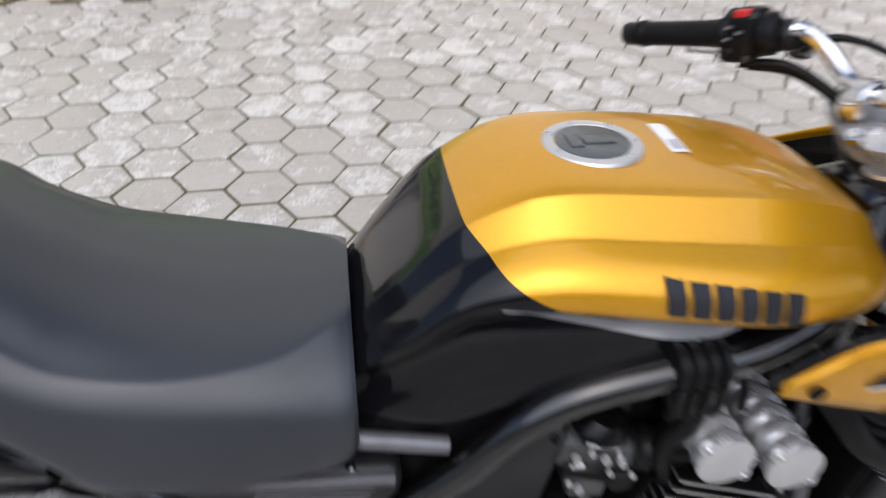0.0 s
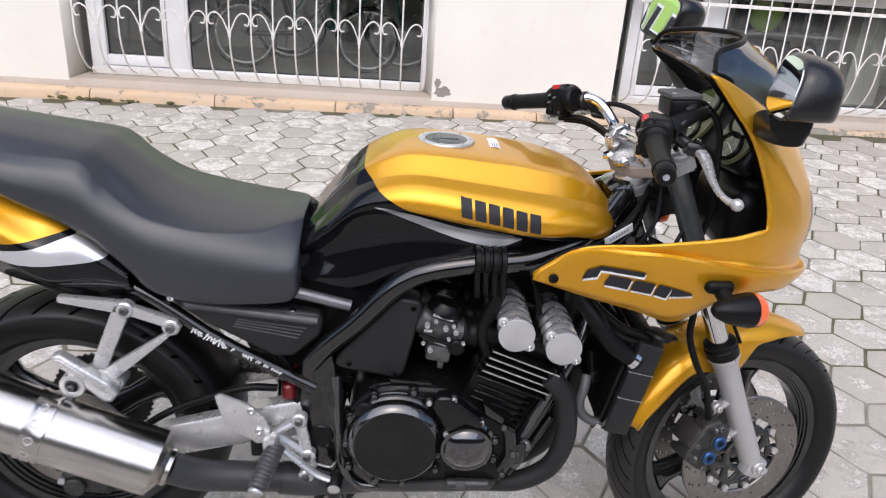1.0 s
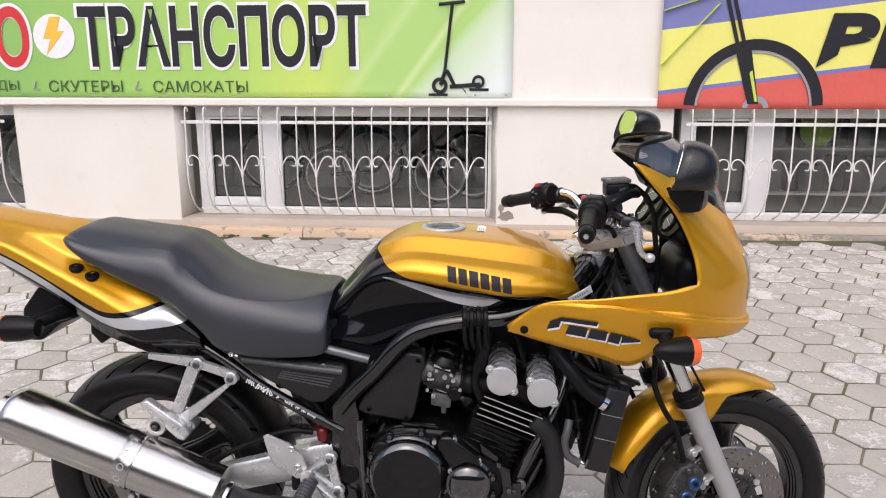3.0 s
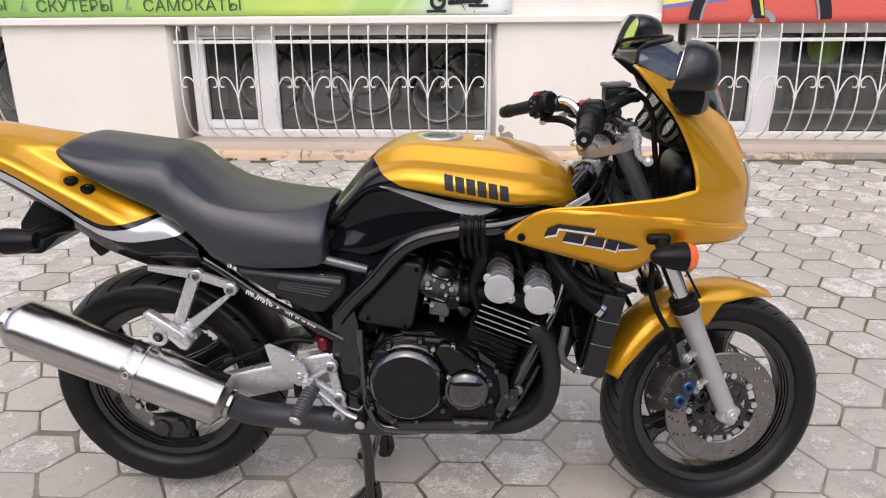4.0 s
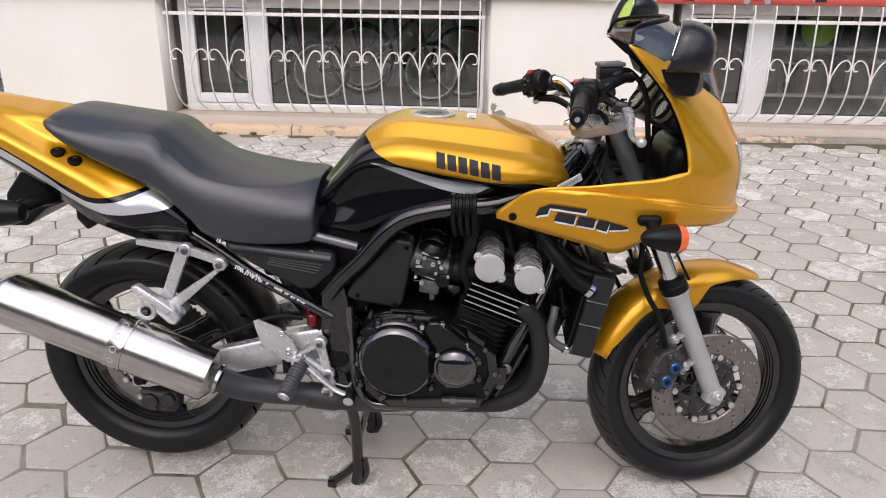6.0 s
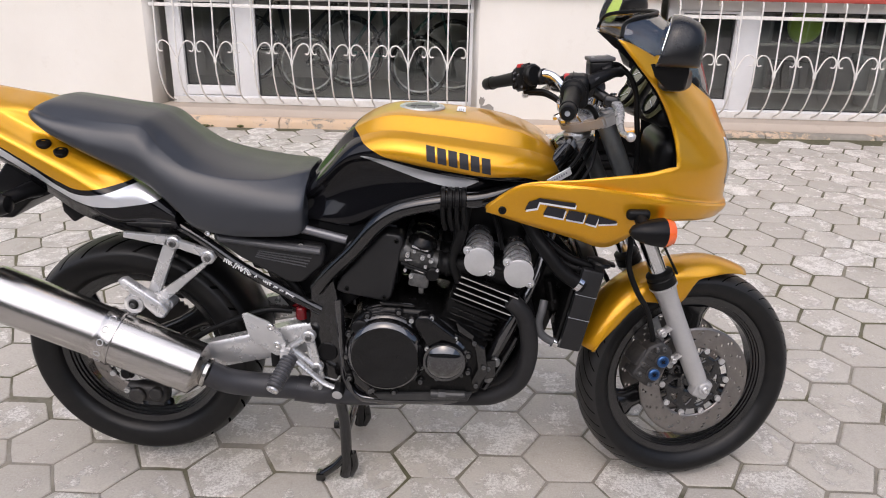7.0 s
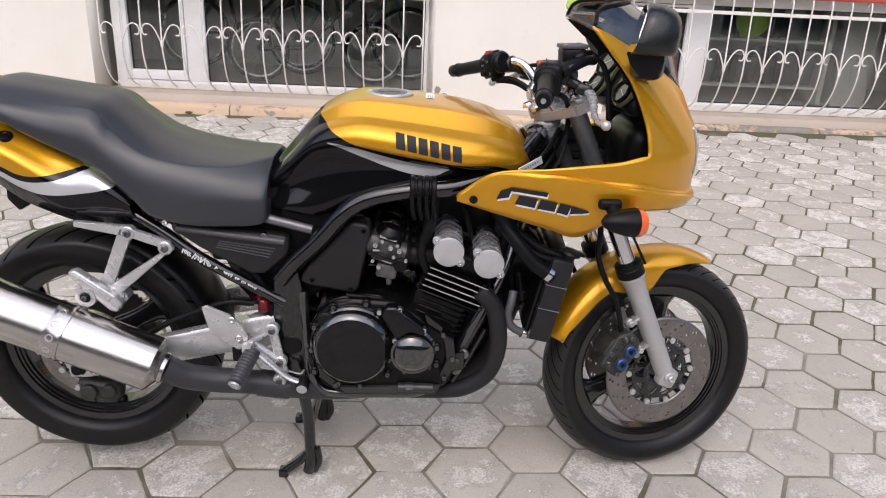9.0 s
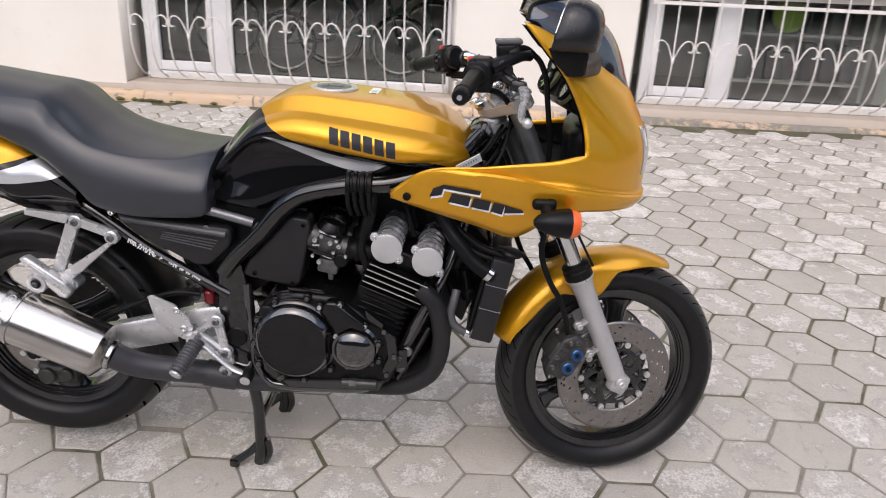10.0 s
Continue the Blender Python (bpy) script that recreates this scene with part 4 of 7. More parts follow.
TAIL = [tail_section(*a) for a in ((-.54, 1.046, .985), (-.45, 1.036, .955), (-.36, 1.024, .914), (-.315, 1.018, .886), (-.27, 1.011, .858), (-.18, .988, .796), (-.09, .890, .732), (0, .842, .706))] + [
    (.08, [(0, .80), (.06, .80), (.10, .804), (.12, .808), (.138, .812), (.150, .808), (.156, .800), (.161, .780), (.156, .745), (.12, .692)]),
    (.15, [(0, .75), (.06, .75), (.11, .75), (.13, .753), (.145, .757), (.149, .755), (.152, .752), (.156, .745), (.15, .728), (.12, .695)]),
]
tail, tail_grid = half_body("tail_cowl", TAIL, m_tail, 7, 6, bike, "gold tail cowl with black and silver stripes")

# fairing: columns run from the rear tip of the side wing round to the nose
F = [
    [(.869, -.193, .796), (.869, -.195, .801), (.869, -.196, .804), (.870, -.193, .811), (.872, -.19, .85), (.874, -.188, .90), (.876, -.186, .95), (.88, -.185, 1.0)],
    [(.945, -.197, .774), (.946, -.209, .850), (.946, -.207, .857), (.948, -.201, .862), (.95, -.195, .90), (.95, -.190, .95), (.945, -.185, 1.0), (.94, -.18, 1.05)],
    [(1.06, -.196, .742), (1.062, -.221, .853), (1.062, -.207, .858), (1.062, -.208, .876), (1.06, -.200, .92), (1.05, -.192, .98), (1.03, -.186, 1.04), (1.01, -.182, 1.09)],
    [(1.135, -.194, .722), (1.138, -.227, .846), (1.138, -.210, .852), (1.138, -.209, .886), (1.132, -.198, .94), (1.11, -.190, 1.0), (1.08, -.184, 1.06), (1.05, -.18, 1.11)],
    [(1.205, -.198, .765), (1.205, -.226, .839), (1.206, -.206, .846), (1.208, -.203, .894), (1.197, -.192, .955), (1.165, -.184, 1.03), (1.125, -.178, 1.085), (1.09, -.174, 1.135)],
    [(1.257, -.203, .788), (1.263, -.218, .833), (1.262, -.198, .840), (1.268, -.190, .905), (1.255, -.181, .975), (1.217, -.174, 1.053), (1.168, -.169, 1.112), (1.126, -.166, 1.160)],
    [(1.330, -.170, .784), (1.344, -.173, .815), (1.333, -.153, .822), (1.336, -.152, .890), (1.318, -.145, .960), (1.288, -.141, 1.03), (1.248, -.138, 1.085), (1.205, -.142, 1.125)],
    [(1.388, -.108, .776), (1.403, -.110, .798), (1.390, -.096, .806), (1.394, -.098, .885), (1.378, -.095, .945), (1.352, -.092, 1.0), (1.327, -.092, 1.036), (1.302, -.096, 1.066)],
    [(1.410, -.050, .772), (1.424, -.050, .792), (1.418, -.049, .806), (1.420, -.049, .884), (1.408, -.050, .935), (1.391, -.050, .968), (1.377, -.050, .995), (1.363, -.051, 1.021)],
    [(1.416, 0, .770), (1.430, 0, .790), (1.424, 0, .806), (1.427, 0, .884), (1.416, 0, .930), (1.401, 0, .960), (1.389, 0, .980), (1.379, 0, 1.001)],
]
NF = 6
fg = patch(F, NF, NF)
# soft ridge that runs down from the mirror's foot, with a shallow scoop below it
for row in fg:
    for q in row:
        u = (q.x - 1.225) * .66 - (q.z - 1.075) * .75
        w = (q.x - 1.225) * .75 + (q.z - 1.075) * .66
        if q.y < -.03 and -.03 < u < .22:
            k = math.sin(math.pi * min(1, max(0, (u + .03) / .25))) ** .7
            q.y -= k * (.0075 * math.exp(-(w / .013) ** 2) - .0060 * math.exp(-((w + .034) / .020) ** 2))


def set_forward(bm):
    """The edge on the far side stands a little further forward than the near one."""
    for v in bm.verts:
        if v.co.y > .1 and .94 < v.co.z < 1.17:
            v.co.x += .026 * math.sin(math.pi * (v.co.z - .94) / .23) * min(1, (v.co.y - .1) / .05)


bm = bmesh.new()
grid(bm, fg, lambda i, j: i < 5 * NF and j >= 3 * NF)
mirrored(bm)
set_forward(bm)
fairing = part("fairing", bm, m_gold, bike, "gold half fairing with side wings")
sol = fairing.modifiers.new("thick", "SOLIDIFY")
sol.thickness, sol.offset = 0.004, 1.0
# smoked screen above the fairing's rim
top = [(1.132, -.166, 1.165), (1.144, -.138, 1.193), (1.190, -.102, 1.204), (1.222, -.050, 1.208), (1.232, 0, 1.209)]
base = [F[k][7] for k in (5, 6, 7, 8, 9)]
mid = [tuple((Vector(a) * 0.5 + Vector(b) * 0.5 + Vector((0.012, 0, 0.012)) * k)[:]) for a, b, k in zip(base, top, (0, .9, 1.5, 1.8, 1.8))]
bm = bmesh.new()
grid(bm, patch([base, mid, top], 6, 6))
mirrored(bm)
screen = part("windscreen", bm, m_screen, bike, "smoked windscreen")
screen.modifiers.new("thick", "SOLIDIFY").thickness = 0.003
bm = bmesh.new()
rim = top[::1] + [(x, -y, z) for x, y, z in reversed(top[:-1])]
tube(bm, rim, 0.0045, 6, 8)
part("screen_trim", bm, m_rubber, screen)


# ---- wheels ----
def wheel(name, M, R, half, tyre_mat, turn):
    rim_r = 0.2159
    prof = [(rim_r - .010, -half * .62), (rim_r + .008, -half * .66), (rim_r + .009, -half * .60), (rim_r - .004, -half * .55), (rim_r - .018, -half * .25), (rim_r - .020, half * .25), (rim_r - .004, half * .55), (rim_r + .009, half * .60),
            (rim_r + .008, half * .66), (rim_r - .010, half * .62), (rim_r - .011, half * .54), (rim_r - .015, half * .52), (rim_r - .0155, half * .44), (rim_r - .0195, half * .42), (rim_r - .020, half * .32), (rim_r - .0245, half * .30), (rim_r - .0245, half * .20),
            (rim_r - .0245, -half * .20), (rim_r - .0245, -half * .30), (rim_r - .020, -half * .32), (rim_r - .0195, -half * .42), (rim_r - .0155, -half * .44), (rim_r - .015, -half * .52), (rim_r - .011, -half * .54), (rim_r - .010, -half * .62)]
    ax = pose(0, 0, 0, 90)
    w = part(name, lathe_bm(prof, ax, 72, False), m_rim, bike, "black cast three-spoke wheel", m=M)
    tp = [(rim_r + .004, -half * .60), (rim_r + .012, -half * .80), (rim_r + .028, -half * .96), (R - .035, -half), (R - .022, -half * .93), (R - .010, -half * .70), (R - .003, -half * .38), (R, 0)]
    tp = tp + [(r, -h) for r, h in reversed(tp[:-1])]
    tp = [(v.x, v.y) for v in cr([(r, h, 0) for r, h in tp], 3)]
    part("tyre", lathe_bm(tp, ax, 96, False), tyre_mat, w, "black road tyre with slanting tread grooves", m=M, sharp=60)
    for k in range(3):
        a0 = 2 * math.pi * k / 3 + turn
        bm = bmesh.new()
        rings = []
        for r, wd, th in ((.030, .036, .030), (.07, .032, .026), (.12, .027, .020), (.165, .031, .020), (.190, .050, .024)):
            d, t = Vector((math.cos(a0), 0, math.sin(a0))), Vector((-math.sin(a0), 0, math.cos(a0)))
            rings.append([d * r + t * wd * math.cos(q) + Vector((0, 1, 0)) * th * math.sin(q) for q in (2 * math.pi * n / 12 for n in range(12))])
        add_rings(bm, rings)
        part("spoke", bm, m_rim, w, m=M)
    bm = bmesh.new()
    lathe(bm, [(.018, -.055), (.032, -.05), (.042, -.02), (.042, .02), (.032, .05), (.018, .055)], ax, 28)
    part("hub", bm, m_rim, w, m=M)
    return w


AXLE_F = Vector((1.413, 0, 0.294))
AXLE_R = Vector((-0.03, 0, 0.335))
MF = STEER @ Matrix.Translation(AXLE_F + Vector((0, .016, 0)))
MR = Matrix.Translation(AXLE_R)
front = wheel("front_wheel", MF, 0.293, 0.055, m_tyre_f, 1.48)
rear = wheel("rear_wheel", MR, 0.312, 0.080, m_tyre_r, 0.5)


def brake_disc(parent, M, y, r0, r1, holes):
    bm = bmesh.new()
    n, rows = holes * 5 // 2, 8
    g = [[Vector(((r0 + (r1 - r0) * j / rows) * math.cos(2 * math.pi * (i + 0.3 * j) / n), y, (r0 + (r1 - r0) * j / rows) * math.sin(2 * math.pi * (i + 0.3 * j) / n))) for j in range(rows + 1)] for i in range(n + 1)]
    grid(bm, g)
    bmesh.ops.remove_doubles(bm, verts=bm.verts, dist=1e-5)
    bm.faces.ensure_lookup_table()
    pick = []
    for f in bm.faces:
        c = f.calc_center_median()
        r = math.hypot(c.x, c.z)
        j = int((r - r0) / (r1 - r0) * rows)
        i = int((math.atan2(c.z, c.x) % (2 * math.pi)) / (2 * math.pi) * n - 0.3 * (j + 0.5))
        if j in (1, 3, 5, 6) and (i + j) % 5 == 0:
            pick.append(f)
    bmesh.ops.inset_individual(bm, faces=pick, thickness=0.0010)
    bmesh.ops.delete(bm, geom=pick, context="FACES")
    d = part("brake_disc", bm, m_disc, parent, "drilled steel brake disc", m=M)
    s = d.modifiers.new("thick", "SOLIDIFY")
    s.thickness, s.offset = 0.005, 0.0
    # black carrier with windows, and bobbins
    bm = bmesh.new()
    n, rr = 80, (.028, .044, .050, .056, .062, .068, .078, .0935)
    g = [[Vector((r * math.cos(2 * math.pi * i / n), y, r * math.sin(2 * math.pi * i / n))) for r in rr] for i in range(n + 1)]
    grid(bm, g, lambda i, j: (j == 6 and i % 8 in (2, 3, 4, 5)) or (1 <= j <= 4 and abs(i % 16 - 8) < (5 - j)) or (2 <= j <= 4 and abs((i + 8) % 16 - 8) < j - 1))
    bmesh.ops.remove_doubles(bm, verts=bm.verts, dist=1e-5)
    c = part("disc_carrier", bm, m_rim, parent, m=M)
    c.modifiers.new("thick", "SOLIDIFY").thickness = 0.006
    for k in range(10):
        a = 2 * math.pi * k / 10
        bm = bmesh.new()
        lathe(bm, [(.003, -.006), (.008, -.006), (.008, .006), (.003, .006)], along((math.cos(a) * .0885, y, math.sin(a) * .0885), (0, -1, 0)), 14, True)
        part("bobbin", bm, m_alloy, parent, m=M)


brake_disc(front, MF, -0.066, .094, .149, 36)
brake_disc(front, MF, 0.066, .094, .149, 36)

# ---- exhaust ----
A, B = Vector((.178, -.197, .372)), Vector((-.292, -.207, .570))
d = (B - A).normalized()
L = (B - A).length
bm = lathe_bm([(.030, -.020), (.0345, -.020), (.0645, 0), (.0645, .05), (.0645, L - .01), (.0635, L), (.054, L + .014)], along(A, d), 64)
muffler = part("muffler", bm, m_steel, bike, "brushed stainless steel silencer can")


def bolt_head(parent, p, d=(0, -1, 0), r=0.006, h=0.005, mat=None, m=None):
    b = bmesh.new()
    lathe(b, [(r, 0), (r, h * 0.8), (r * 0.85, h), (r * 0.55, h), (r * 0.5, h * 0.4)], along(p, d), 12)
    return part("bolt", b, mat or m_alloy, parent, m=m)


# ---- silencer details, pipes ----
bm = lathe_bm([(.034, 0), (.037, .002), (.037, .010), (.034, .012)], along(A - d * 0.029, d), 32)
part("front_lip", bm, m_steel, muffler)
bm = lathe_bm([(.052, 0), (.050, .008), (.036, .011), (.035, .026), (.030, .027), (.029, .005)], along(B + d * 0.010, d), 40)
part("outlet", bm, m_steel, muffler)
cl = A + d * (L * 0.43)
bm = bmesh.new()
lathe(bm, [(.0648, -.021), (.0675, -.021), (.0682, -.017), (.0664, -.013), (.0664, .013), (.0682, .017), (.0675, .021), (.0648, .021)], along(cl, d), 48, True)
strap = part("clamp_strap", bm, m_steel, muffler, "stainless clamp strap with round holes")
side = d.cross(Vector((0, 1, 0))).normalized()
for k in range(7):
    a = radians(-70 + 28 * k)
    nrm = (Vector((0, -1, 0)) * math.cos(a) + side * math.sin(a)).normalized()
    bm = bmesh.new()
    lathe(bm, [(.0065, 0), (.0075, .0008), (.0085, 0)], along(cl + nrm * 0.0662, nrm), 14, False)
    part("strap_hole", bm, m_alloy, strap)
hang = Vector((.031, -.165, .530))
bm = bmesh.new()
lathe(bm, [(.012, .002), (.015, 0), (.023, .001), (.0245, .004), (.0245, .026), (.014, .028)], along(hang + Vector((0, -.014, 0)), (0, 1, 0)), 24)
part("hanger_eye", bm, m_alloy, muffler)
bm = bmesh.new()
cyl(bm, hang + Vector((0, -.017, 0)), (0, 1, 0), .0115, .012, 18, .002)
part("rubber_bush", bm, m_rubber, muffler)
bolt_head(muffler, hang + Vector((0, -.017, 0)), (0, -1, 0), .007, .005, m_cast)
part("hanger", tube_bm([hang + Vector((-.006, 0, -.016)), hang + Vector((-.022, .002, -.034)), cl + Vector((0, .01, .055))], .013, 4, 10), m_alloy, muffler)
part("exhaust_pipe", tube_bm([A + d * -0.022, (.245, -.178, .330), (.31, -.158, .310), (.40, -.145, .298), (.50, -.125, .276), (.60, -.08, .250), (.70, -.04, .238)], [.031, .031, .031, .030, .030, .032, .034], 8, 18), m_link, bike, "matt black exhaust pipe, the light on it put into a paler colour")
part("pipe_sleeve", tube_bm([(.405, -.144, .297), (.445, -.137, .288), (.478, -.13, .281)], .0335, 4, 18), m_link, bike)
for y in (-.145, -.052, .052, .145):
    s = -1 if y < 0 else 1
    path = [(.930, y, .562), (.948, y, .547), (.970, y * .98, .517), (.984, y * .97, .455), (.983, y * .96, .393), (.962, y * .92, .331), (.912, y * .86, .288), (.855, y * .75, .268), (.72, y * .50, .242)]
    part("header_pipe", tube_bm(path, .0215, 7, 16), m_pipe, bike, "matt black exhaust header")
bm = bmesh.new()
box(bm, (.22, .14, .05), Matrix.Translation((.68, 0, .237)), .018, 3)
part("collector", bm, m_pipe, bike)

# ---- frame ----
for s in (-1, 1):
    main = [(1.055, s * .04, .905), (1.01, s * .085, .868), (.945, s * .128, .835), (.862, s * .150, .812), (.778, s * .156, .804), (.696, s * .157, .788), (.651, s * .156, .769), (.612, s * .154, .736), (.565, s * .150, .680), (.506, s * .142, .618), (.468, s * .136, .570)]
    part("frame_tube", tube_bm(main, .0195, 8, 16), m_frame, bike, "glossy black frame tube")
    cradle = [(1.05, s * .05, .80), (1.015, s * .08, .66), (.975, s * .112, .56), (.93, s * .122, .475), (.884, s * .124, .372), (.848, s * .124, .308), (.795, s * .124, .270), (.70, s * .124, .263), (.60, s * .124, .262), (.556, s * .124, .272), (.530, s * .124, .315), (.522, s * .124, .42), (.517, s * .124, .54)]
    part("cradle_tube", tube_bm(cradle, .0125, 7, 14), m_bevel, bike)
    part("seat_rail", tube_bm([(.475, s * .13, .510), (.30, s * .130, .609), (.17, s * .125, .702), (0.0, s * .10, .775), (-.25, s * .075, .86)], .0135, 6, 12), m_frame, bike)
    part("short_rail", tube_bm([(.545, s * .128, .694), (.43, s * .126, .720), (.33, s * .12, .735)], .011, 5, 12), m_rail, bike)
    bm = bmesh.new()
    plate(bm, [(.452, .575), (.490, .612), (.512, .590), (.522, .52), (.527, .44), (.522, .33), (.51, .272), (.478, .268), (.472, .335), (.452, .40), (.444, .48)], s * .100, s * .134, .008, 3)
    piv = part("pivot_plate", bm, m_frame, bike)
    bm = bmesh.new()
    cyl(bm, (.487, s * .130, .398), (0, s, 0), .026, .008, 28, .003)
    part("pivot_cap", bm, m_plastic, piv)
    bm = bmesh.new()
    tube(bm, [(.477, s * .1345, .325), (.505, s * .1345, .318), (.515, s * .1345, .33)], .0022, 3, 6)
    part("pivot_trim", bm, m_alloy, piv)
bm = bmesh.new()
box(bm, (.05, .10, .15), Matrix.Translation((1.075, 0, .86)) @ pose(0, 0, 0, 0, -24), .015)
part("head_stock", bm, m_frame, bike)
# ribbed sleeve over the frame tube
bm = lathe_bm([(.0245, -.028), (.0245, .028)], along((.795, -.155, .8085), (1, .05, 0)), 20)
sleeve = part("ribbed_sleeve", bm, m_rubber, bike, "ribbed black rubber sleeve on the frame")
for k in range(4):
    x = .772 + k * .0155
    bm = bmesh.new()
    lathe(bm, [(.024, -.006), (.029, -.004), (.029, .004), (.024, .006)], along((x, -.155, .8085), (1, .05, 0)), 24)
    part("rib", bm, m_rubber, sleeve)
    part("strap", tube_bm([(x, -.180, .800), (x + .002, -.176, .765), (x + .006, -.160, .740)], .0055, 4, 8), m_rubber, sleeve)
# scrawl in white paint on the seat rail
rng = random.Random(3)
bm = bmesh.new()
for k in range(34):
    t = k / 33
    c = Vector((.252, -.1445, .640)).lerp(Vector((.410, -.1445, .551)), t)
    h = (.017 if t < .45 else .009 if t < .7 else .006) * rng.uniform(.55, 1)
    if .50 < t < .56 or rng.random() < .08:
        continue
    box(bm, (.0026, .001, h), Matrix.Translation(c + Vector((0, 0, rng.uniform(-.001, .001)))) @ pose(0, 0, 0, 0, rng.uniform(-20, 50)))
    box(bm, (.0050, .001, .0022), Matrix.Translation(c + Vector((.002, 0, rng.uniform(-.4, .4) * h))) @ pose(0, 0, 0, 0, rng.uniform(10, 50)))
part("painted_scrawl", bm, m_white, bike, "illegible white hand-painted marks on the rail")

# ---- side covers ----
for s in (-1, 1):
    bm = plate_bm([(.232, .706), (.30, .700), (.489, .680), (.495, .660), (.489, .632), (.436, .585), (.402, .584), (.290, .645), (.226, .690)], s * .105, s * .142, .010, 3)
    sc = part("side_cover", bm, m_duct, bike, "black side cover with fine ribs")
    part("cover_lip", tube_bm([(.243, s * .141, .694), (.36, s * .1435, .682), (.484, s * .1425, .668)], .0105, 5, 12, flat=0.8), m_lip, sc)
    for k in range(4):
        part("rib", tube_bm([(.336 - .003 * k, s * .1420, .665 - .005 * k), (.462 - .005 * k, s * .1420, .650 - .0072 * k)], .0017, 2, 6), m_lip, sc)
    for p in ((.216, .704), (.437, .68)):
        bolt_head(sc, (p[0], s * .131, p[1]), (0, s, 0), .0075, .010, m_chrome)
    bm = plate_bm([(.515, .577), (.530, .604), (.624, .710), (.637, .720), (.674, .714), (.680, .700), (.677, .682), (.650, .555), (.639, .541), (.533, .560), (.518, .566)], s * .085, s * .140, .008, 3)
    ab = part("air_duct_cover", bm, m_duct, bike, "matt black plastic cover beside the carburettors")
    for p in ((.663, .699), (.543, .574), (.632, .554)):
        bolt_head(ab, (p[0], s * .138, p[1]), (0, s, 0), .006, .005, m_rubber)

# ---- engine ----
a_up, a_fwd = Vector((.36, 0, .933)), Vector((.933, 0, -.36))
CY = Vector((.868, 0, .56))
TILT = Matrix(((a_fwd.x, 0, a_up.x, CY.x), (0, 1, 0, 0), (a_fwd.z, 0, a_up.z, CY.z), (0, 0, 0, 1)))
bm = plate_bm([(.545, .48), (.585, .522), (.64, .536), (.74, .530), (.80, .490), (.87, .45), (.89, .36), (.865, .305), (.80, .278), (.60, .272), (.553, .315), (.537, .40)], -.155, .155, .015, 3)
crank = part("crankcase", bm, m_engine, bike, "black enamelled crankcase")
CLUTCH = Vector((.638, -.150, .416))
bm = lathe_bm([(.098, -.02), (.102, 0), (.102, .010), (.095, .014), (.0935, .026), (.0925, .028), (.0830, .0390), (.080, .0400), (.02, .0400)], along(CLUTCH, (0, -1, 0)), 64)
for v in bm.verts:
    if v.co.y < -.166:
        v.co.x = min(v.co.x, .7190 + (v.co.y + .176) * .15)
clutch = part("clutch_cover", bm, m_cover, crank, "round black clutch cover", sharp=16)
bm = lathe_bm([(.0937, .0262), (.0930, .0285), (.0832, .0395), (.0815, .0400)], along(CLUTCH - Vector((0, .0005, 0)), (0, -1, 0)), 72, False)
for v in bm.verts:
    v.co.x = min(v.co.x, .7195 + (v.co.y + .176) * .15)
part("clutch_bevel", bm, m_bevel, clutch)
part("clutch_rim", lathe_bm([(.0965, 0), (.1005, .003), (.0965, .006)], along(CLUTCH - Vector((0, .010, 0)), (0, -1, 0)), 56, False), m_frame, crank)
for x, z in ((.594, .514), (.670, .526), (.548, .462), (.539, .401), (.545, .342), (.602, .310), (.655, .305), (.724, .379), (.721, .339), (.838, .416), (.838, .370)):
    bm = bmesh.new()
    cyl(bm, (x, -.136, z), (0, -1, 0), .0105, .026, 14, .002)
    part("bolt_boss", bm, m_engine, crank)
    bolt_head(crank, (x, -.162, z), (0, -1, 0), .0052, .006, m_cast)
for k in range(4):
    a0, a1 = radians(62), radians(118)
    pts = [(CLUTCH.x + (.104 + .005 * k) * math.cos(a), -.156 + .005 * k, CLUTCH.z + (.104 + .005 * k) * math.sin(a)) for a in (a0 + (a1 - a0) * q / 5 for q in range(6))]
    part("case_rib", tube_bm(pts, .0022, 3, 6), m_bevel, crank)
PICKUP = Vector((.780, -.150, .404))
bm = lathe_bm([(.057, -.02), (.059, 0), (.059, .008), (.053, .013), (.0525, .024), (.0515, .0275), (.0480, .0290), (.0455, .0285), (.0400, .0335), (.0290, .0395), (.0150, .0425), (.003, .0430)], along(PICKUP, (0, -1, 0)), 56)
part("pickup_cover", bm, m_mirror_black, crank, "glossy black round ignition cover")
for k in range(6):
    a = radians(12 + 60 * k)
    bolt_head(crank, (PICKUP.x + .062 * math.cos(a), -.154, PICKUP.z + .062 * math.sin(a)), (0, -1, 0), .0048, .006, m_cast)
bm = plate_bm([(.705, .500), (.716, .526), (.742, .527), (.812, .470), (.808, .450), (.775, .462), (.740, .440)], -.178, -.14, .008, 3)
part("starter_cover", bm, m_cover, crank)
for x, z in ((.701, .510), (.749, .518), (.806, .467), (.738, .437)):
    bm = bmesh.new()
    cyl(bm, (x, -.150, z), (0, -1, 0), .0095, .020, 14, .002)
    part("bolt_boss", bm, m_engine, crank)
    bolt_head(crank, (x, -.170, z), (0, -1, 0), .0055, .006, m_alloy)
bm = bmesh.new()
lathe(bm, [(.017, 0), (.019, .003), (.019, .010), (.013, .014), (.006, .014)], along((.577, -.162, .487), (0, -1, 0)), 20)
part("oil_filler", bm, m_plastic, crank)
bm = bmesh.new()
cyl(bm, (.745, -.160, .304), (1, 0, 0), .011, .09, 18, .003)
cyl(bm, (.765, -.160, .304), (1, 0, 0), .013, .02, 6, .002)
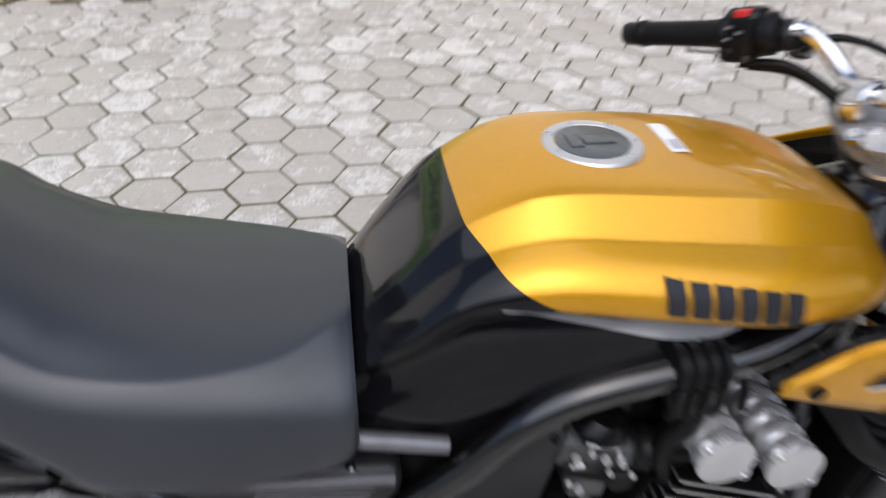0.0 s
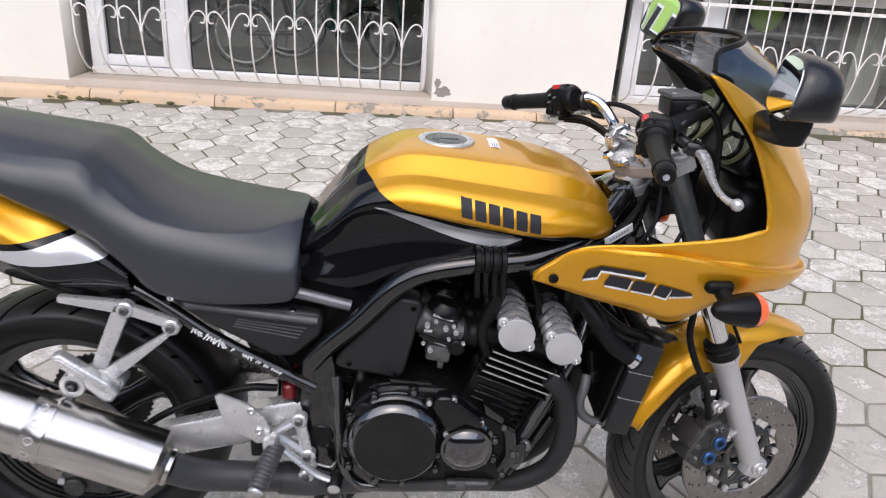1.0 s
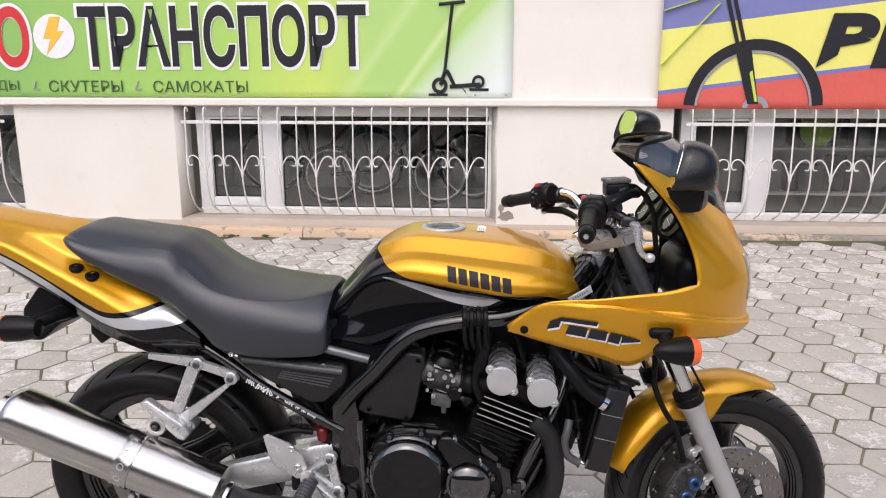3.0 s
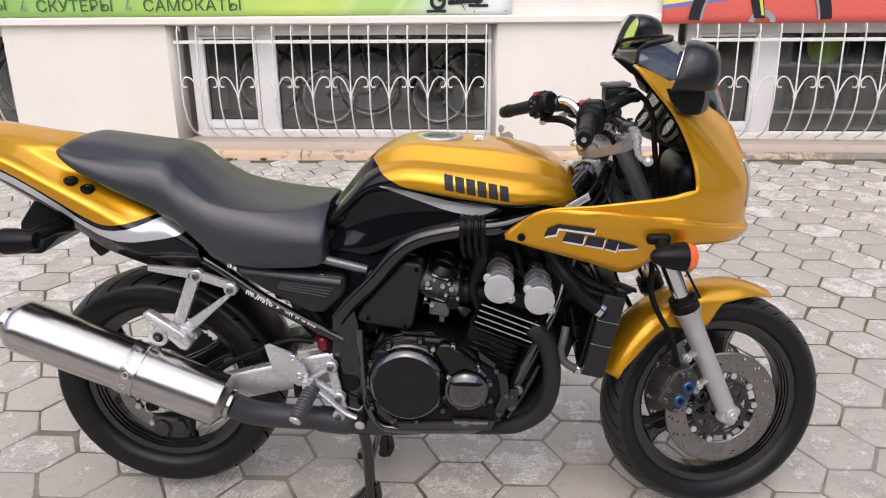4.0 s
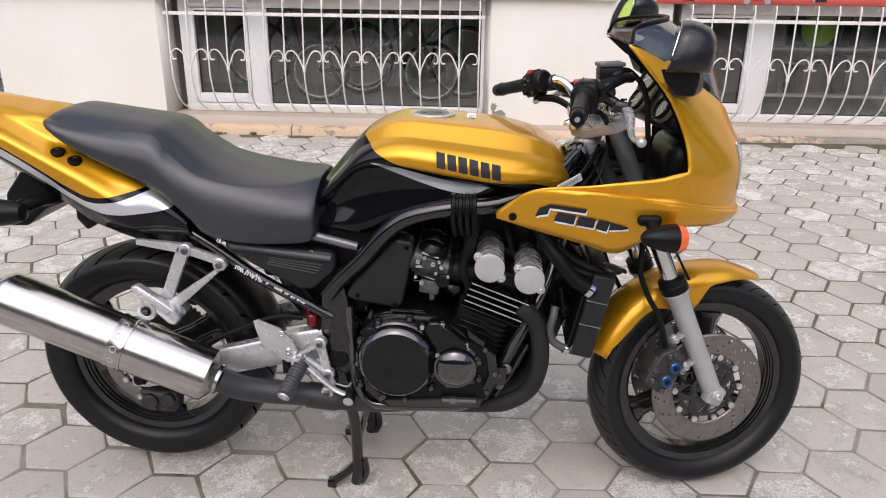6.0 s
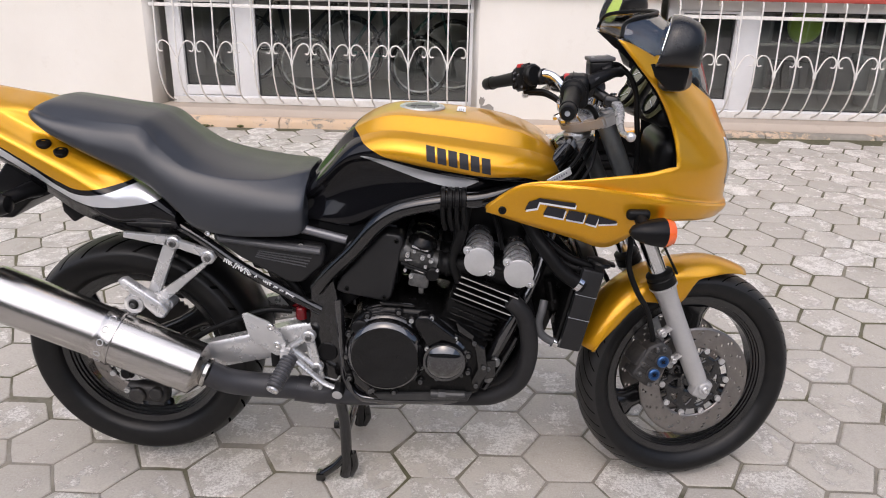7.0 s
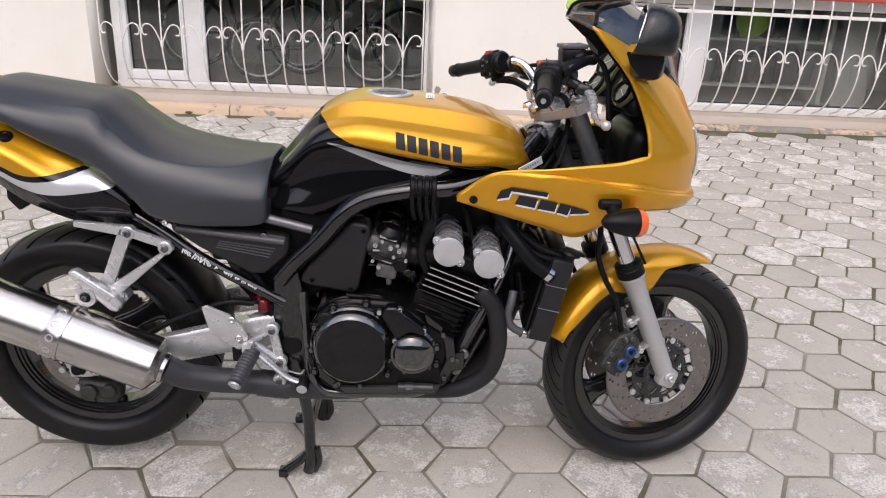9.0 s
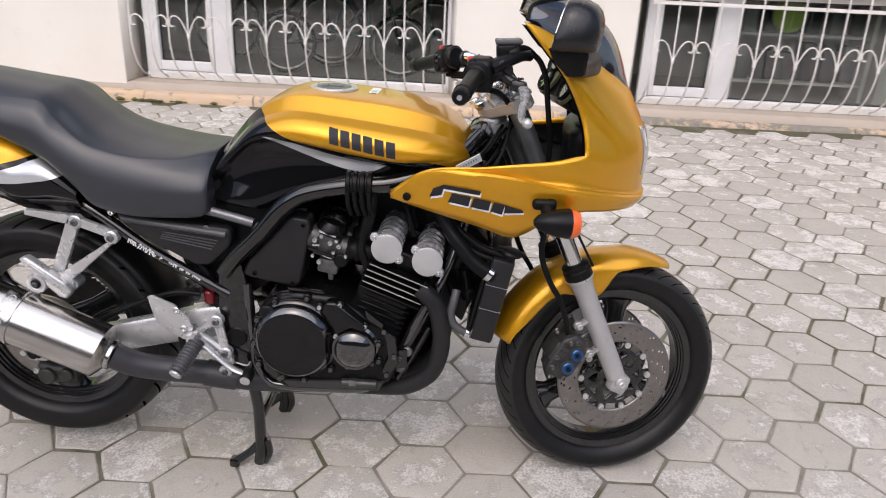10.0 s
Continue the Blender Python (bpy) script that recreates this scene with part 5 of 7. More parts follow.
part("oil_drain_pipe", bm, m_sump, crank)
bm = bmesh.new()
tube(bm, [(.86, -.13, .315), (.885, -.13, .36), (.935, -.125, .46), (.955, -.12, .50)], .009, 5, 10)
tube(bm, [(.88, -.125, .305), (.91, -.125, .36), (.955, -.12, .45)], .008, 5, 10)
part("oil_line", bm, m_frame, crank)
for p in ((.905, -.135, .39), (.888, -.135, .345)):
    bm = bmesh.new()
    cyl(bm, p, (0, -1, 0), .012, .012, 12, .002)
    part("union", bm, m_cast, crank)
for poly, y0, name in (([(.600, .300), (.850, .312), (.838, .286), (.620, .282)], -.163, "sump_flange"), ([(.548, .395), (.566, .395), (.572, .340), (.604, .312), (.590, .300), (.556, .330)], -.165, "case_rib"), ([(.842, .468), (.878, .440), (.886, .372), (.862, .330), (.846, .345), (.862, .385), (.856, .430)], -.168, "case_rib"),
                       ([(.620, .548), (.700, .545), (.712, .534), (.626, .536)], -.150, "case_rib"), ([(.806, .512), (.852, .476), (.848, .462), (.812, .486)], -.172, "case_rib"), ([(.868, .396), (.905, .402), (.906, .352), (.872, .344)], -.150, "mount_lug")):
    part(name, plate_bm(poly, y0, -.145, .004, 2), m_sump if name == "sump_flange" else m_frame, crank)
for p in ((.556, .400, -.166), (.596, .308, -.166), (.852, .455, -.169), (.876, .390, -.169), (.858, .338, -.169), (.888, .376, -.151)):
    bolt_head(crank, (p[0], p[2], p[1]), (0, -1, 0), .0052, .006, m_cast)
for k in range(5):
    a0, a1 = radians(196 + k * 3), radians(258)
    pts = [(CLUTCH.x + (.108 + .004 * k) * math.cos(a), -.153 + .003 * k, CLUTCH.z + (.108 + .004 * k) * math.sin(a)) for a in (a0 + (a1 - a0) * q / 6 for q in range(7))]
    part("case_rib", tube_bm(pts, .0018, 3, 6), m_frame, crank)
for k in range(3):
    bm = bmesh.new()
    box(bm, (.150 - k * .012, .30 - k * .012, .008), TILT @ Matrix.Translation((-.004, 0, -.150 - k * .016)), .002, 1)
    part("barrel_flange", bm, m_frame, crank)
bm = bmesh.new()
box(bm, (.13, .26, .20), TILT @ Matrix.Translation((-.01, 0, -.055)), .01)
block_ob = part("cylinder_block", bm, m_engine, bike, "black finned cylinder block")
for k in range(11):
    s = -.115 + k * .0155
    ln = .150 if k > 5 else .118
    bm = bmesh.new()
    box(bm, (ln, .315 if k > 5 else .27, .0045), TILT @ Matrix.Translation((.002, 0, s)), .0015, 1)
    part("fin", bm, m_engine, block_ob)
    if k in (7, 8, 9, 10):
        bm = bmesh.new()
        box(bm, (ln - .006, .0015, .0028), TILT @ Matrix.Translation((.002, -.1582, s)))
        part("fin_edge", bm, m_chrome, block_ob)
bm = bmesh.new()
box(bm, (.160, .26, .046), TILT @ Matrix.Translation((0, 0, .064)), .010, 3)
head = part("cylinder_head", bm, m_engine, bike)
for cx, cz in ((.857, .666), (.949, .640)):
    c = Vector((cx, 0, cz))
    bm = bmesh.new()
    rings = []
    am = along((c.x, -.168, c.z), (0, 1, 0))
    for h, r, lobe in ((0, .0325, 0), (.004, .0340, 0), (.012, .0340, .02), (.018, .0315, .05), (.024, .0290, .07), (.031, .0330, .02), (.040, .0335, .02), (.046, .0300, .06), (.052, .0285, .08), (.058, .0330, .02), (.068, .0335, .02), (.074, .0300, .06), (.080, .0285, .08), (.086, .0330, .02), (.098, .0335, .02), (.106, .0300, .06), (.112, .0285, .08), (.118, .0330, .02), (.130, .0335, .02), (.138, .0290, .05), (.20, .0285, 0)):
        rings.append([am @ Vector((r * (1 + lobe * math.cos(4 * q + .6)) * math.cos(q), r * (1 + lobe * math.cos(4 * q + .6)) * math.sin(q), h)) for q in (2 * math.pi * k / 48 for k in range(48))])
    add_rings(bm, rings)
    cc = part("cam_end", bm, m_cam, head, "silver ribbed camshaft end cap")
    bm = bmesh.new()
    lathe(bm, [(.0315, 0), (.0345, .0015), (.0345, .005), (.0300, .006)], along((c.x, -.1740, c.z), (0, 1, 0)), 36)
    part("end_cap", bm, m_cap_white, cc, "plain silver round cap")
    for sgn in (-1, 1):
        e = c + (a_fwd * .034 - a_up * .014 * 1.0) * sgn
        bm = bmesh.new()
        cyl(bm, (e.x, -.1710, e.z), (0, 1, 0), .0105, .012, 14, .002)
        part("cap_ear", bm, m_cap_white, cc)
        bolt_head(cc, (e.x, -.1713, e.z), (0, -1, 0), .0048, .004, m_chrome)
bm = bmesh.new()
box(bm, (.07, .18, .03), TILT @ Matrix.Translation((-.005, .05, .098)), .01)
part("head_cover", bm, m_engine, head)
part("engine_front_panel", plate_bm([(.895, .560), (.965, .545), (.985, .40), (.955, .315), (.885, .300), (.880, .42)], -.030, .030, .006, 2), m_engine, bike)
# dark plates added to fill the shaded gaps between the parts
part("inner_panel", plate_bm([(.965, .700), (1.010, .735), (1.095, .640), (1.085, .600), (1.030, .430), (.985, .470)], -.050, .050, .006, 2), m_engine, bike)
part("wiring_tray", plate_bm([(.78, .63), (.80, .80), (.96, .83), (1.06, .80), (1.10, .70), (1.06, .62), (.96, .61), (.87, .63)], .010, .090, .008, 2), m_plastic, bike)
part("inner_panel", plate_bm([(.640, .540), (.640, .735), (.800, .740), (.815, .640), (.800, .520)], .045, .065, .006, 2), m_engine, bike)
part("inner_panel", plate_bm([(.30, .595), (.37, .675), (.47, .62), (.465, .45), (.37, .455), (.335, .50)], -.02, .04, .006, 2), m_engine, bike)
# spark plug leads
for y in (-.10, -.035, .035):
    part("plug_lead", tube_bm([TILT @ Vector((0, y, .12)), (.90, y, .72), (.88, y * .8, .77), (.86, y * .5, .80)], .0055, 5, 8), m_rubber, head)

# ---- carburettors ----
for y in (-.112, -.04, .035, .105):
    bm = bmesh.new()
    lathe(bm, [(.026, 0), (.030, .004), (.030, .02), (.024, .024), (.024, .07), (.029, .074), (.029, .09), (.022, .094)], along((.672, y, .668), (.94, 0, -.34)), 20)
    box(bm, (.055, .052, .055), Matrix.Translation((.712, y, .648)) @ pose(0, 0, 0, 0, 18), .008)
    carb = part("carburettor", bm, m_carb, bike, "cast alloy carburettor")
    bm = bmesh.new()
    lathe(bm, [(.034, 0), (.036, .004), (.034, .012), (.026, .024), (.010, .029)], along((.722, y - .002, .682), (.30, 0, .95)), 24)
    part("diaphragm_cap", bm, m_engine, carb)
    bm = bmesh.new()
    box(bm, (.048, .046, .036), Matrix.Translation((.715, y, .598)) @ pose(0, 0, 0, 0, 10), .006)
    box(bm, (.012, .016, .026), Matrix.Translation((.720, y - .01, .575)), .003)
    part("float_bowl", bm, m_cast, carb)
    bm = bmesh.new()
    cyl(bm, (.748, y - .038, .620), (0, 1, 0), .0165, .05, 18, .003)
    part("throttle_drum", bm, m_rubber, carb)
    for p in ((.690, .668), (.725, .662), (.698, .615), (.745, .655)):
        bolt_head(carb, (p[0], y - .030, p[1]), (0, -1, 0), .0055, .010, m_alloy)
    bm = bmesh.new()
    lathe(bm, [(.028, 0), (.031, .006), (.027, .012), (.027, .02), (.031, .026), (.027, .034), (.026, .08)], along((.758, y, .638), (.90, 0, -.1)), 20)
    part("intake_rubber", bm, m_rubber, carb)
    for p, q in (((.684, .655), (.700, .655)), ((.700, .690), (.738, .678)), ((.706, .632), (.728, .624))):
        part("bracket", tube_bm([(p[0], y - .033, p[1]), (q[0], y - .033, q[1])], .0030, 2, 6), m_alloy, carb)
    for p in ((.706, .678), (.740, .668), (.684, .630), (.760, .632), (.732, .640)):
        bolt_head(carb, (p[0], y - .034, p[1]), (0, -1, 0), .0040, .006, m_alloy)
    part("choke_link", tube_bm([(.675, y - .034, .648), (.70, y - .036, .640), (.735, y - .036, .628)], .0045, 3, 8), m_rubber, carb)
part("fuel_hose", tube_bm([(.80, -.10, .74), (.805, -.13, .70), (.795, -.14, .65), (.81, -.135, .60)], .010, 6, 10), m_rubber, bike)
part("fuel_hose", tube_bm([(.825, -.13, .79), (.815, -.15, .73), (.80, -.14, .68)], .013, 6, 10), m_rubber, bike)
# dark rear of the engine bay
bm = bmesh.new()
box(bm, (.16, .17, .17), Matrix.Translation((.585, 0, .64)), .02)
part("air_box", bm, m_plastic, bike)
bm = bmesh.new()
box(bm, (.14, .16, .12), Matrix.Translation((.36, 0, .645)), .02)
box(bm, (.16, .20, .12), Matrix.Translation((.40, 0, .755)), .02)
part("battery_box", bm, m_plastic, bike)
# added dark plate that closes the shaded space below the seat
part("inner_panel", plate_bm([(.20, .690), (.34, .735), (.52, .735), (.63, .715), (.62, .57), (.52, .50), (.42, .545)], -.095, .095, .006), m_plastic, bike)
bm = bmesh.new()
box(bm, (.34, .14, .05), Matrix.Translation((.80, 0, .79)), .02)
part("tank_underside", bm, m_plastic, bike)

# ---- radiator and hoses ----
RT = Matrix.Translation((1.099, 0, .548)) @ pose(0, 0, 0, 0, 11.7)
bm = bmesh.new()
box(bm, (.040, .30, .215), RT, .006)
rad = part("radiator", bm, m_plastic, bike, "black radiator")
for y in (-.158, .158):
    bm = bmesh.new()
    box(bm, (.052, .022, .212), RT @ Matrix.Translation((0, y, 0)), .007)
    tk = part("side_tank", bm, m_duct, rad)
    for z in (-.021, .040):
        bm = bmesh.new()
        box(bm, (.0508, .0225, .0012), RT @ Matrix.Translation((0, y, z)))
        part("seam", bm, m_grey_print, tk)
bm = bmesh.new()
box(bm, (.012, .30, .205), RT @ Matrix.Translation((-.030, 0, 0)), .004)
part("fan_shroud", bm, m_engine, rad)
for k in range(24):
    bm = bmesh.new()
    box(bm, (.043, .285, .0015), RT @ Matrix.Translation((0, 0, -.10 + k * .0087)))
    part("core_fin", bm, m_engine, rad)
bm = bmesh.new()
lathe(bm, [(.014, -.014), (.014, 0), (.024, .002), (.026, .006), (.023, .011), (.008, .013)], along((1.134, -.150, .660), (.25, 0, .97)), 20)
part("radiator_cap", bm, m_plastic, rad)
bm = bmesh.new()
box(bm, (.066, .022, .007), Matrix.Translation((1.137, -.150, .668)) @ pose(0, 0, 0, 0, 14), .003)
part("cap_wing", bm, m_plastic, rad)
hp = [(.952, -.085, .775), (.975, -.115, .738), (1.008, -.145, .692), (1.048, -.155, .643), (1.100, -.157, .608)]
part("coolant_hose", tube_bm(hp, .0175, 7, 16), m_rubber, bike, "thick black coolant hose")
bm = lathe_bm([(.019, -.006), (.0205, -.006), (.0205, .006), (.019, .006)], along((1.088, -.157, .616), (.83, 0, -.55)), 24)
part("hose_clip", bm, m_chrome, rad)
for off in (0, 1):
    part("coolant_hose", tube_bm([(.962, -.10, .752), (1.00, -.13, .70 + .02 * off), (1.06, -.14, .655 + .02 * off), (1.125, -.145, .640 + .012 * off)], .0085, 6, 10), m_rubber, bike)
part("lower_hose", tube_bm([(1.016, -.120, .552), (1.011, -.132, .528), (1.005, -.136, .500), (1.012, -.138, .472), (1.034, -.139, .455), (1.064, -.140, .446)], .0100, 6, 12), m_hose, bike)
bm = lathe_bm([(.0105, -.006), (.0145, -.006), (.0145, .006), (.0105, .006)], along((1.046, -.1395, .4515), (.9, 0, -.35)), 18)
part("hose_clip", bm, m_chrome, rad)
bm = bmesh.new()
lathe(bm, [(.014, 0), (.014, .05), (.02, .055), (.02, .075), (.008, .08)], along((1.03, -.07, .585), (.2, 0, -.97)), 16)
part("thermostat", bm, m_engine, bike)

# ---- fork, front mudguard, brakes (turned with the bars) ----
fd = Vector((-math.sin(RAKE), 0, math.cos(RAKE)))
for s in (-1, 1):
    axle = AXLE_F + Vector((-.012, s * .098, .014))

    def at(h):
        return axle + fd * h

    bm = bmesh.new()
    lathe(bm, [(.010, -.030), (.020, -.025), (.0225, .0), (.0240, .03), (.0240, .20), (.0250, .262), (.0290, .290), (.0300, .299)], along(axle, fd), 28)
    bm.transform(STEER)
    slider = part("fork_slider", bm, m_fork, bike, "grey enamelled fork slider")
    bm = bmesh.new()
    lathe(bm, [(.030, .297), (.0335, .300), (.0335, .318), (.0310, .321), (.0325, .325), (.0325, .331), (.024, .337)], along(axle, fd), 28)
    bm.transform(STEER)
    part("dust_seal", bm, m_rubber, slider)
    bm = lathe_bm([(.0305, .2935), (.0342, .2945), (.0342, .2985), (.0305, .2995)], along(axle, fd), 28)
    bm.transform(STEER)
    part("seal_ring", bm, m_alloy, slider)
    bm = tube_bm([at(.318) + Vector((.034, s * .012, .012)), at(.360) + Vector((.030, s * .012, .012)), at(.398) + Vector((.026, s * .012, .012))], [.006, .005, .0055], 4, 8, flat=.6)
    bm.transform(STEER)
    part("guard_stay", bm, m_plastic, slider)
    bm = bmesh.new()
    lathe(bm, [(.0205, .330), (.0205, .52)], along(axle, fd), 24)
    bm.transform(STEER)
    part("fork_tube", bm, m_chrome, slider, "chromed fork tube")
    # same chromed tube, coloured grey for the dim space inside the fairing
    bm = bmesh.new()
    lathe(bm, [(.0206, .521), (.0206, .735), (.016, .74)], along(axle, fd), 24)
    bm.transform(STEER)
    part("upper_fork_tube", bm, m_capgrey, slider, "upper fork tube, the dim space round it put into a grey colour")
    bm = bmesh.new()
    lathe(bm, [(.016, -.006), (.016, .002), (.014, .004), (.008, .004)], along(axle + Vector((0, s * .026, 0)), (0, s, 0)), 20)
    box(bm, (.046, .035, .050), Matrix.Translation(axle + Vector((0, s * .006, -.004))) @ pose(0, 0, 0, 0, 24), .010)
    bm.transform(STEER)
    part("axle_clamp", bm, m_fork, slider)
    bolt_head(slider, STEER @ (axle + Vector((0, s * .029, 0))), STEER.to_3x3() @ Vector((0, s, 0)), .0095, .008, m_alloy)
    for h, o in ((.098, -.042), (.178, -.042)):
        c = at(h) + Vector((o * .91, s * -.002, o * .40))
        bm = bmesh.new()
        cyl(bm, c + Vector((0, .010 * -s, 0)), (0, s, 0), .0120, .016, 18, .003)
        tube(bm, [c, at(h + .014)], [.011, .018], 2, 10, flat=.5)
        bm.transform(STEER)
        lug = part("caliper_lug", bm, m_fork, slider)
        bolt_head(slider, STEER @ (c + Vector((0, s * .007, 0))), STEER.to_3x3() @ Vector((0, s, 0)), .0070, .005, m_alloy)
    # caliper behind the leg
    cc = at(.096) + Vector((-.106, s * .016, -.008))
    R1 = Matrix.Translation(cc) @ pose(0, 0, 0, 0, 32)
    bm = bmesh.new()
    plate(bm, [(-.034, -.050), (.020, -.056), (.034, -.030), (.034, .030), (.022, .054), (-.016, .060), (-.038, .034)], -.022, .022, .008, 3)
    bm.transform(R1)
    box(bm, (.034, .070, .052), R1 @ Matrix.Translation((-.026, -s * .018, 0)), .009)
    box(bm, (.026, .064, .018), R1 @ Matrix.Translation((-.014, -s * .016, .046)), .006)
    box(bm, (.026, .064, .018), R1 @ Matrix.Translation((-.012, -s * .016, -.044)), .006)
    bm.transform(STEER)
    cal = part("brake_caliper", bm, m_caliper, bike, "dark brake caliper with blue plugs")
    for o in (-.019, .019):
        p = R1 @ Vector((.010, s * .022, o))
        bm = bmesh.new()
        lathe(bm, [(.0185, -.004), (.0185, .003), (.0165, .004)], along(p, (0, s, 0)), 22)
        bm.transform(STEER)
        part("piston_boss", bm, m_caliper, cal)
        bm = bmesh.new()
        lathe(bm, [(.0150, .003), (.0150, .008), (.0125, .010), (.009, .010), (.007, .006), (.002, .006)], along(p, (0, s, 0)), 22)
        bm.transform(STEER)
        part("plug", bm, m_blue, cal, "blue round plug")
        bm = bmesh.new()
        box(bm, (.010, .002, .003), Matrix.Translation(p + Vector((0, s * .0095, 0))) @ pose(0, 0, 0, 0, 35))
        box(bm, (.003, .002, .010), Matrix.Translation(p + Vector((0, s * .0095, 0))) @ pose(0, 0, 0, 0, 35))
        bm.transform(STEER)
        part("plug_slot", bm, m_rubber, cal)
    for k in range(4):
        bm = bmesh.new()
        box(bm, (.020, .006, .004), R1 @ Matrix.Translation((-.020, s * .023, -.024 + .016 * k)), .001, 1)
        bm.transform(STEER)
        part("rib", bm, m_caliper, cal)
    for q in ((-.022, .036), (-.024, -.036)):
        bm = bmesh.new()
        p = R1 @ Vector((q[0], s * .020, q[1]))
        tube(bm, [p, p + Vector((0, s * .012, 0)), p + Vector((-.004, s * .020, .010))], [.006, .005, .0035], 3, 10)
        bm.transform(STEER)
        part("bleed_nipple", bm, m_cast, cal)
    for o in ((-.004, .046), (.018, -.046), (-.028, -.010)):
        p = R1 @ Vector((o[0], s * .022, o[1]))
        bolt_head(cal, STEER @ p, STEER.to_3x3() @ Vector((0, s, 0)), .006, .006, m_cast)
    path = [V(1.262, s * .112, .432), V(1.248, s * .119, .48), V(1.230, s * .125, .529), V(1.200, s * .124, .579), V(1.178, s * .120, .640), V(1.180, s * .116, .706), V(1.17, s * .09, .79)]
    bm = tube_bm(path, [.0068, .0068, .0064, .0068, .0068, .0068, .0068], 6, 12)
    bm.transform(STEER)
    part("brake_hose", bm, m_rubber, bike)
# yokes
YT = Vector((1.072, 0, .945))
bm = bmesh.new()
tmp = [(-.022, -.035), (-.012, -.06), (.03, -.125), (.065, -.130), (.080, -.105), (.070, -.06), (.050, 0), (.070, .06), (.080, .105), (.065, .130), (.03, .125), (-.012, .06), (-.022, .035)]
vs = [bm.verts.new((x, y, 0)) for x, y in tmp]
f = bm.faces.new(vs)
r = bmesh.ops.extrude_face_region(bm, geom=[f])
bmesh.ops.translate(bm, vec=(0, 0, .026), verts=[v for v in r["geom"] if isinstance(v, bmesh.types.BMVert)])
bmesh.ops.bevel(bm, geom=list(bm.edges), offset=.004, segments=2, affect="EDGES")
bm.transform(STEER @ Matrix.Translation(YT) @ pose(0, 0, 0, 0, -24))
yoke = part("top_yoke", bm, m_fork, bike, "cast silver top yoke")
for y in (-.098, .098):
    bm = bmesh.new()
    lathe(bm, [(.024, 0), (.024, .008), (.018, .012), (.010, .012)], STEER @ Matrix.Translation(YT) @ pose(0, 0, 0, 0, -24) @ Matrix.Translation((.058, y, .026)), 24)
    part("fork_cap", bm, m_alloy, yoke)
bm = bmesh.new()
lathe(bm, [(.026, .018), (.030, .026), (.030, .036), (.018, .040)], STEER @ Matrix.Translation(YT) @ pose(0, 0, 0, 0, -24) @ Matrix.Translation((0, 0, 0)), 24)
lathe(bm, [(.030, -.045), (.036, -.040), (.036, -.028), (.030, -.024), (.034, -.020), (.034, -.010), (.028, 0)], STEER @ Matrix.Translation(YT) @ pose(0, 0, 0, 0, -24), 24)
part("stem_nut", bm, m_alloy, yoke)
bm = bmesh.new()
box(bm, (.10, .25, .035), Matrix.Translation((1.145, 0, .755)) @ pose(0, 0, 0, 0, -24), .012)
bm.transform(STEER)
part("lower_yoke", bm, m_frame, bike)
# front mudguard
sec = []
for k in range(17):
    a = radians(159 - (159 - 66.5) * k / 16)
    hw = .070 - .010 * max(0, (k - 11) / 5)
    rt = .340 - .0105 * max(0, min(1, (k - 6) / 5)) - (.003 * (k - 13) if k > 13 else 0)
    low = (.288 if k < 9 else .274 + .034 * ((k - 9) / 7)) - .040 * max(0.0, 1 - ((k - 8.4) / 2.6) ** 2)
    low += (.026, .012, .004)[k] if k < 3 else 0
    row = []
    tip = max(0.0, (k - 12) / 4)
    fw, fdp = 1 - .45 * tip ** 2, 1 - .55 * tip
    for y, r in ((0, rt), (.030, rt - .004 * fdp), (.055, rt - .016 * fdp), (.068, rt - .034 * fdp), (hw, low if tip == 0 else min(low, rt - .036 * fdp))):
        row.append((AXLE_F.x + r * math.cos(a), -y * fw, AXLE_F.z + r * math.sin(a)))
    sec.append(row)
bm = bmesh.new()
grid(bm, patch(sec, 2, 5))
mirrored(bm)
bm.transform(STEER)
guard = part("front_mudguard", bm, m_gold, bike, "gold front mudguard")
guard.modifiers.new("thick", "SOLIDIFY").thickness = 0.003

# ---- handlebar and controls ----
LEAN = .037


def bar_point(s, x, y, z):
    return Vector((x, s * y, z + LEAN * s * y))


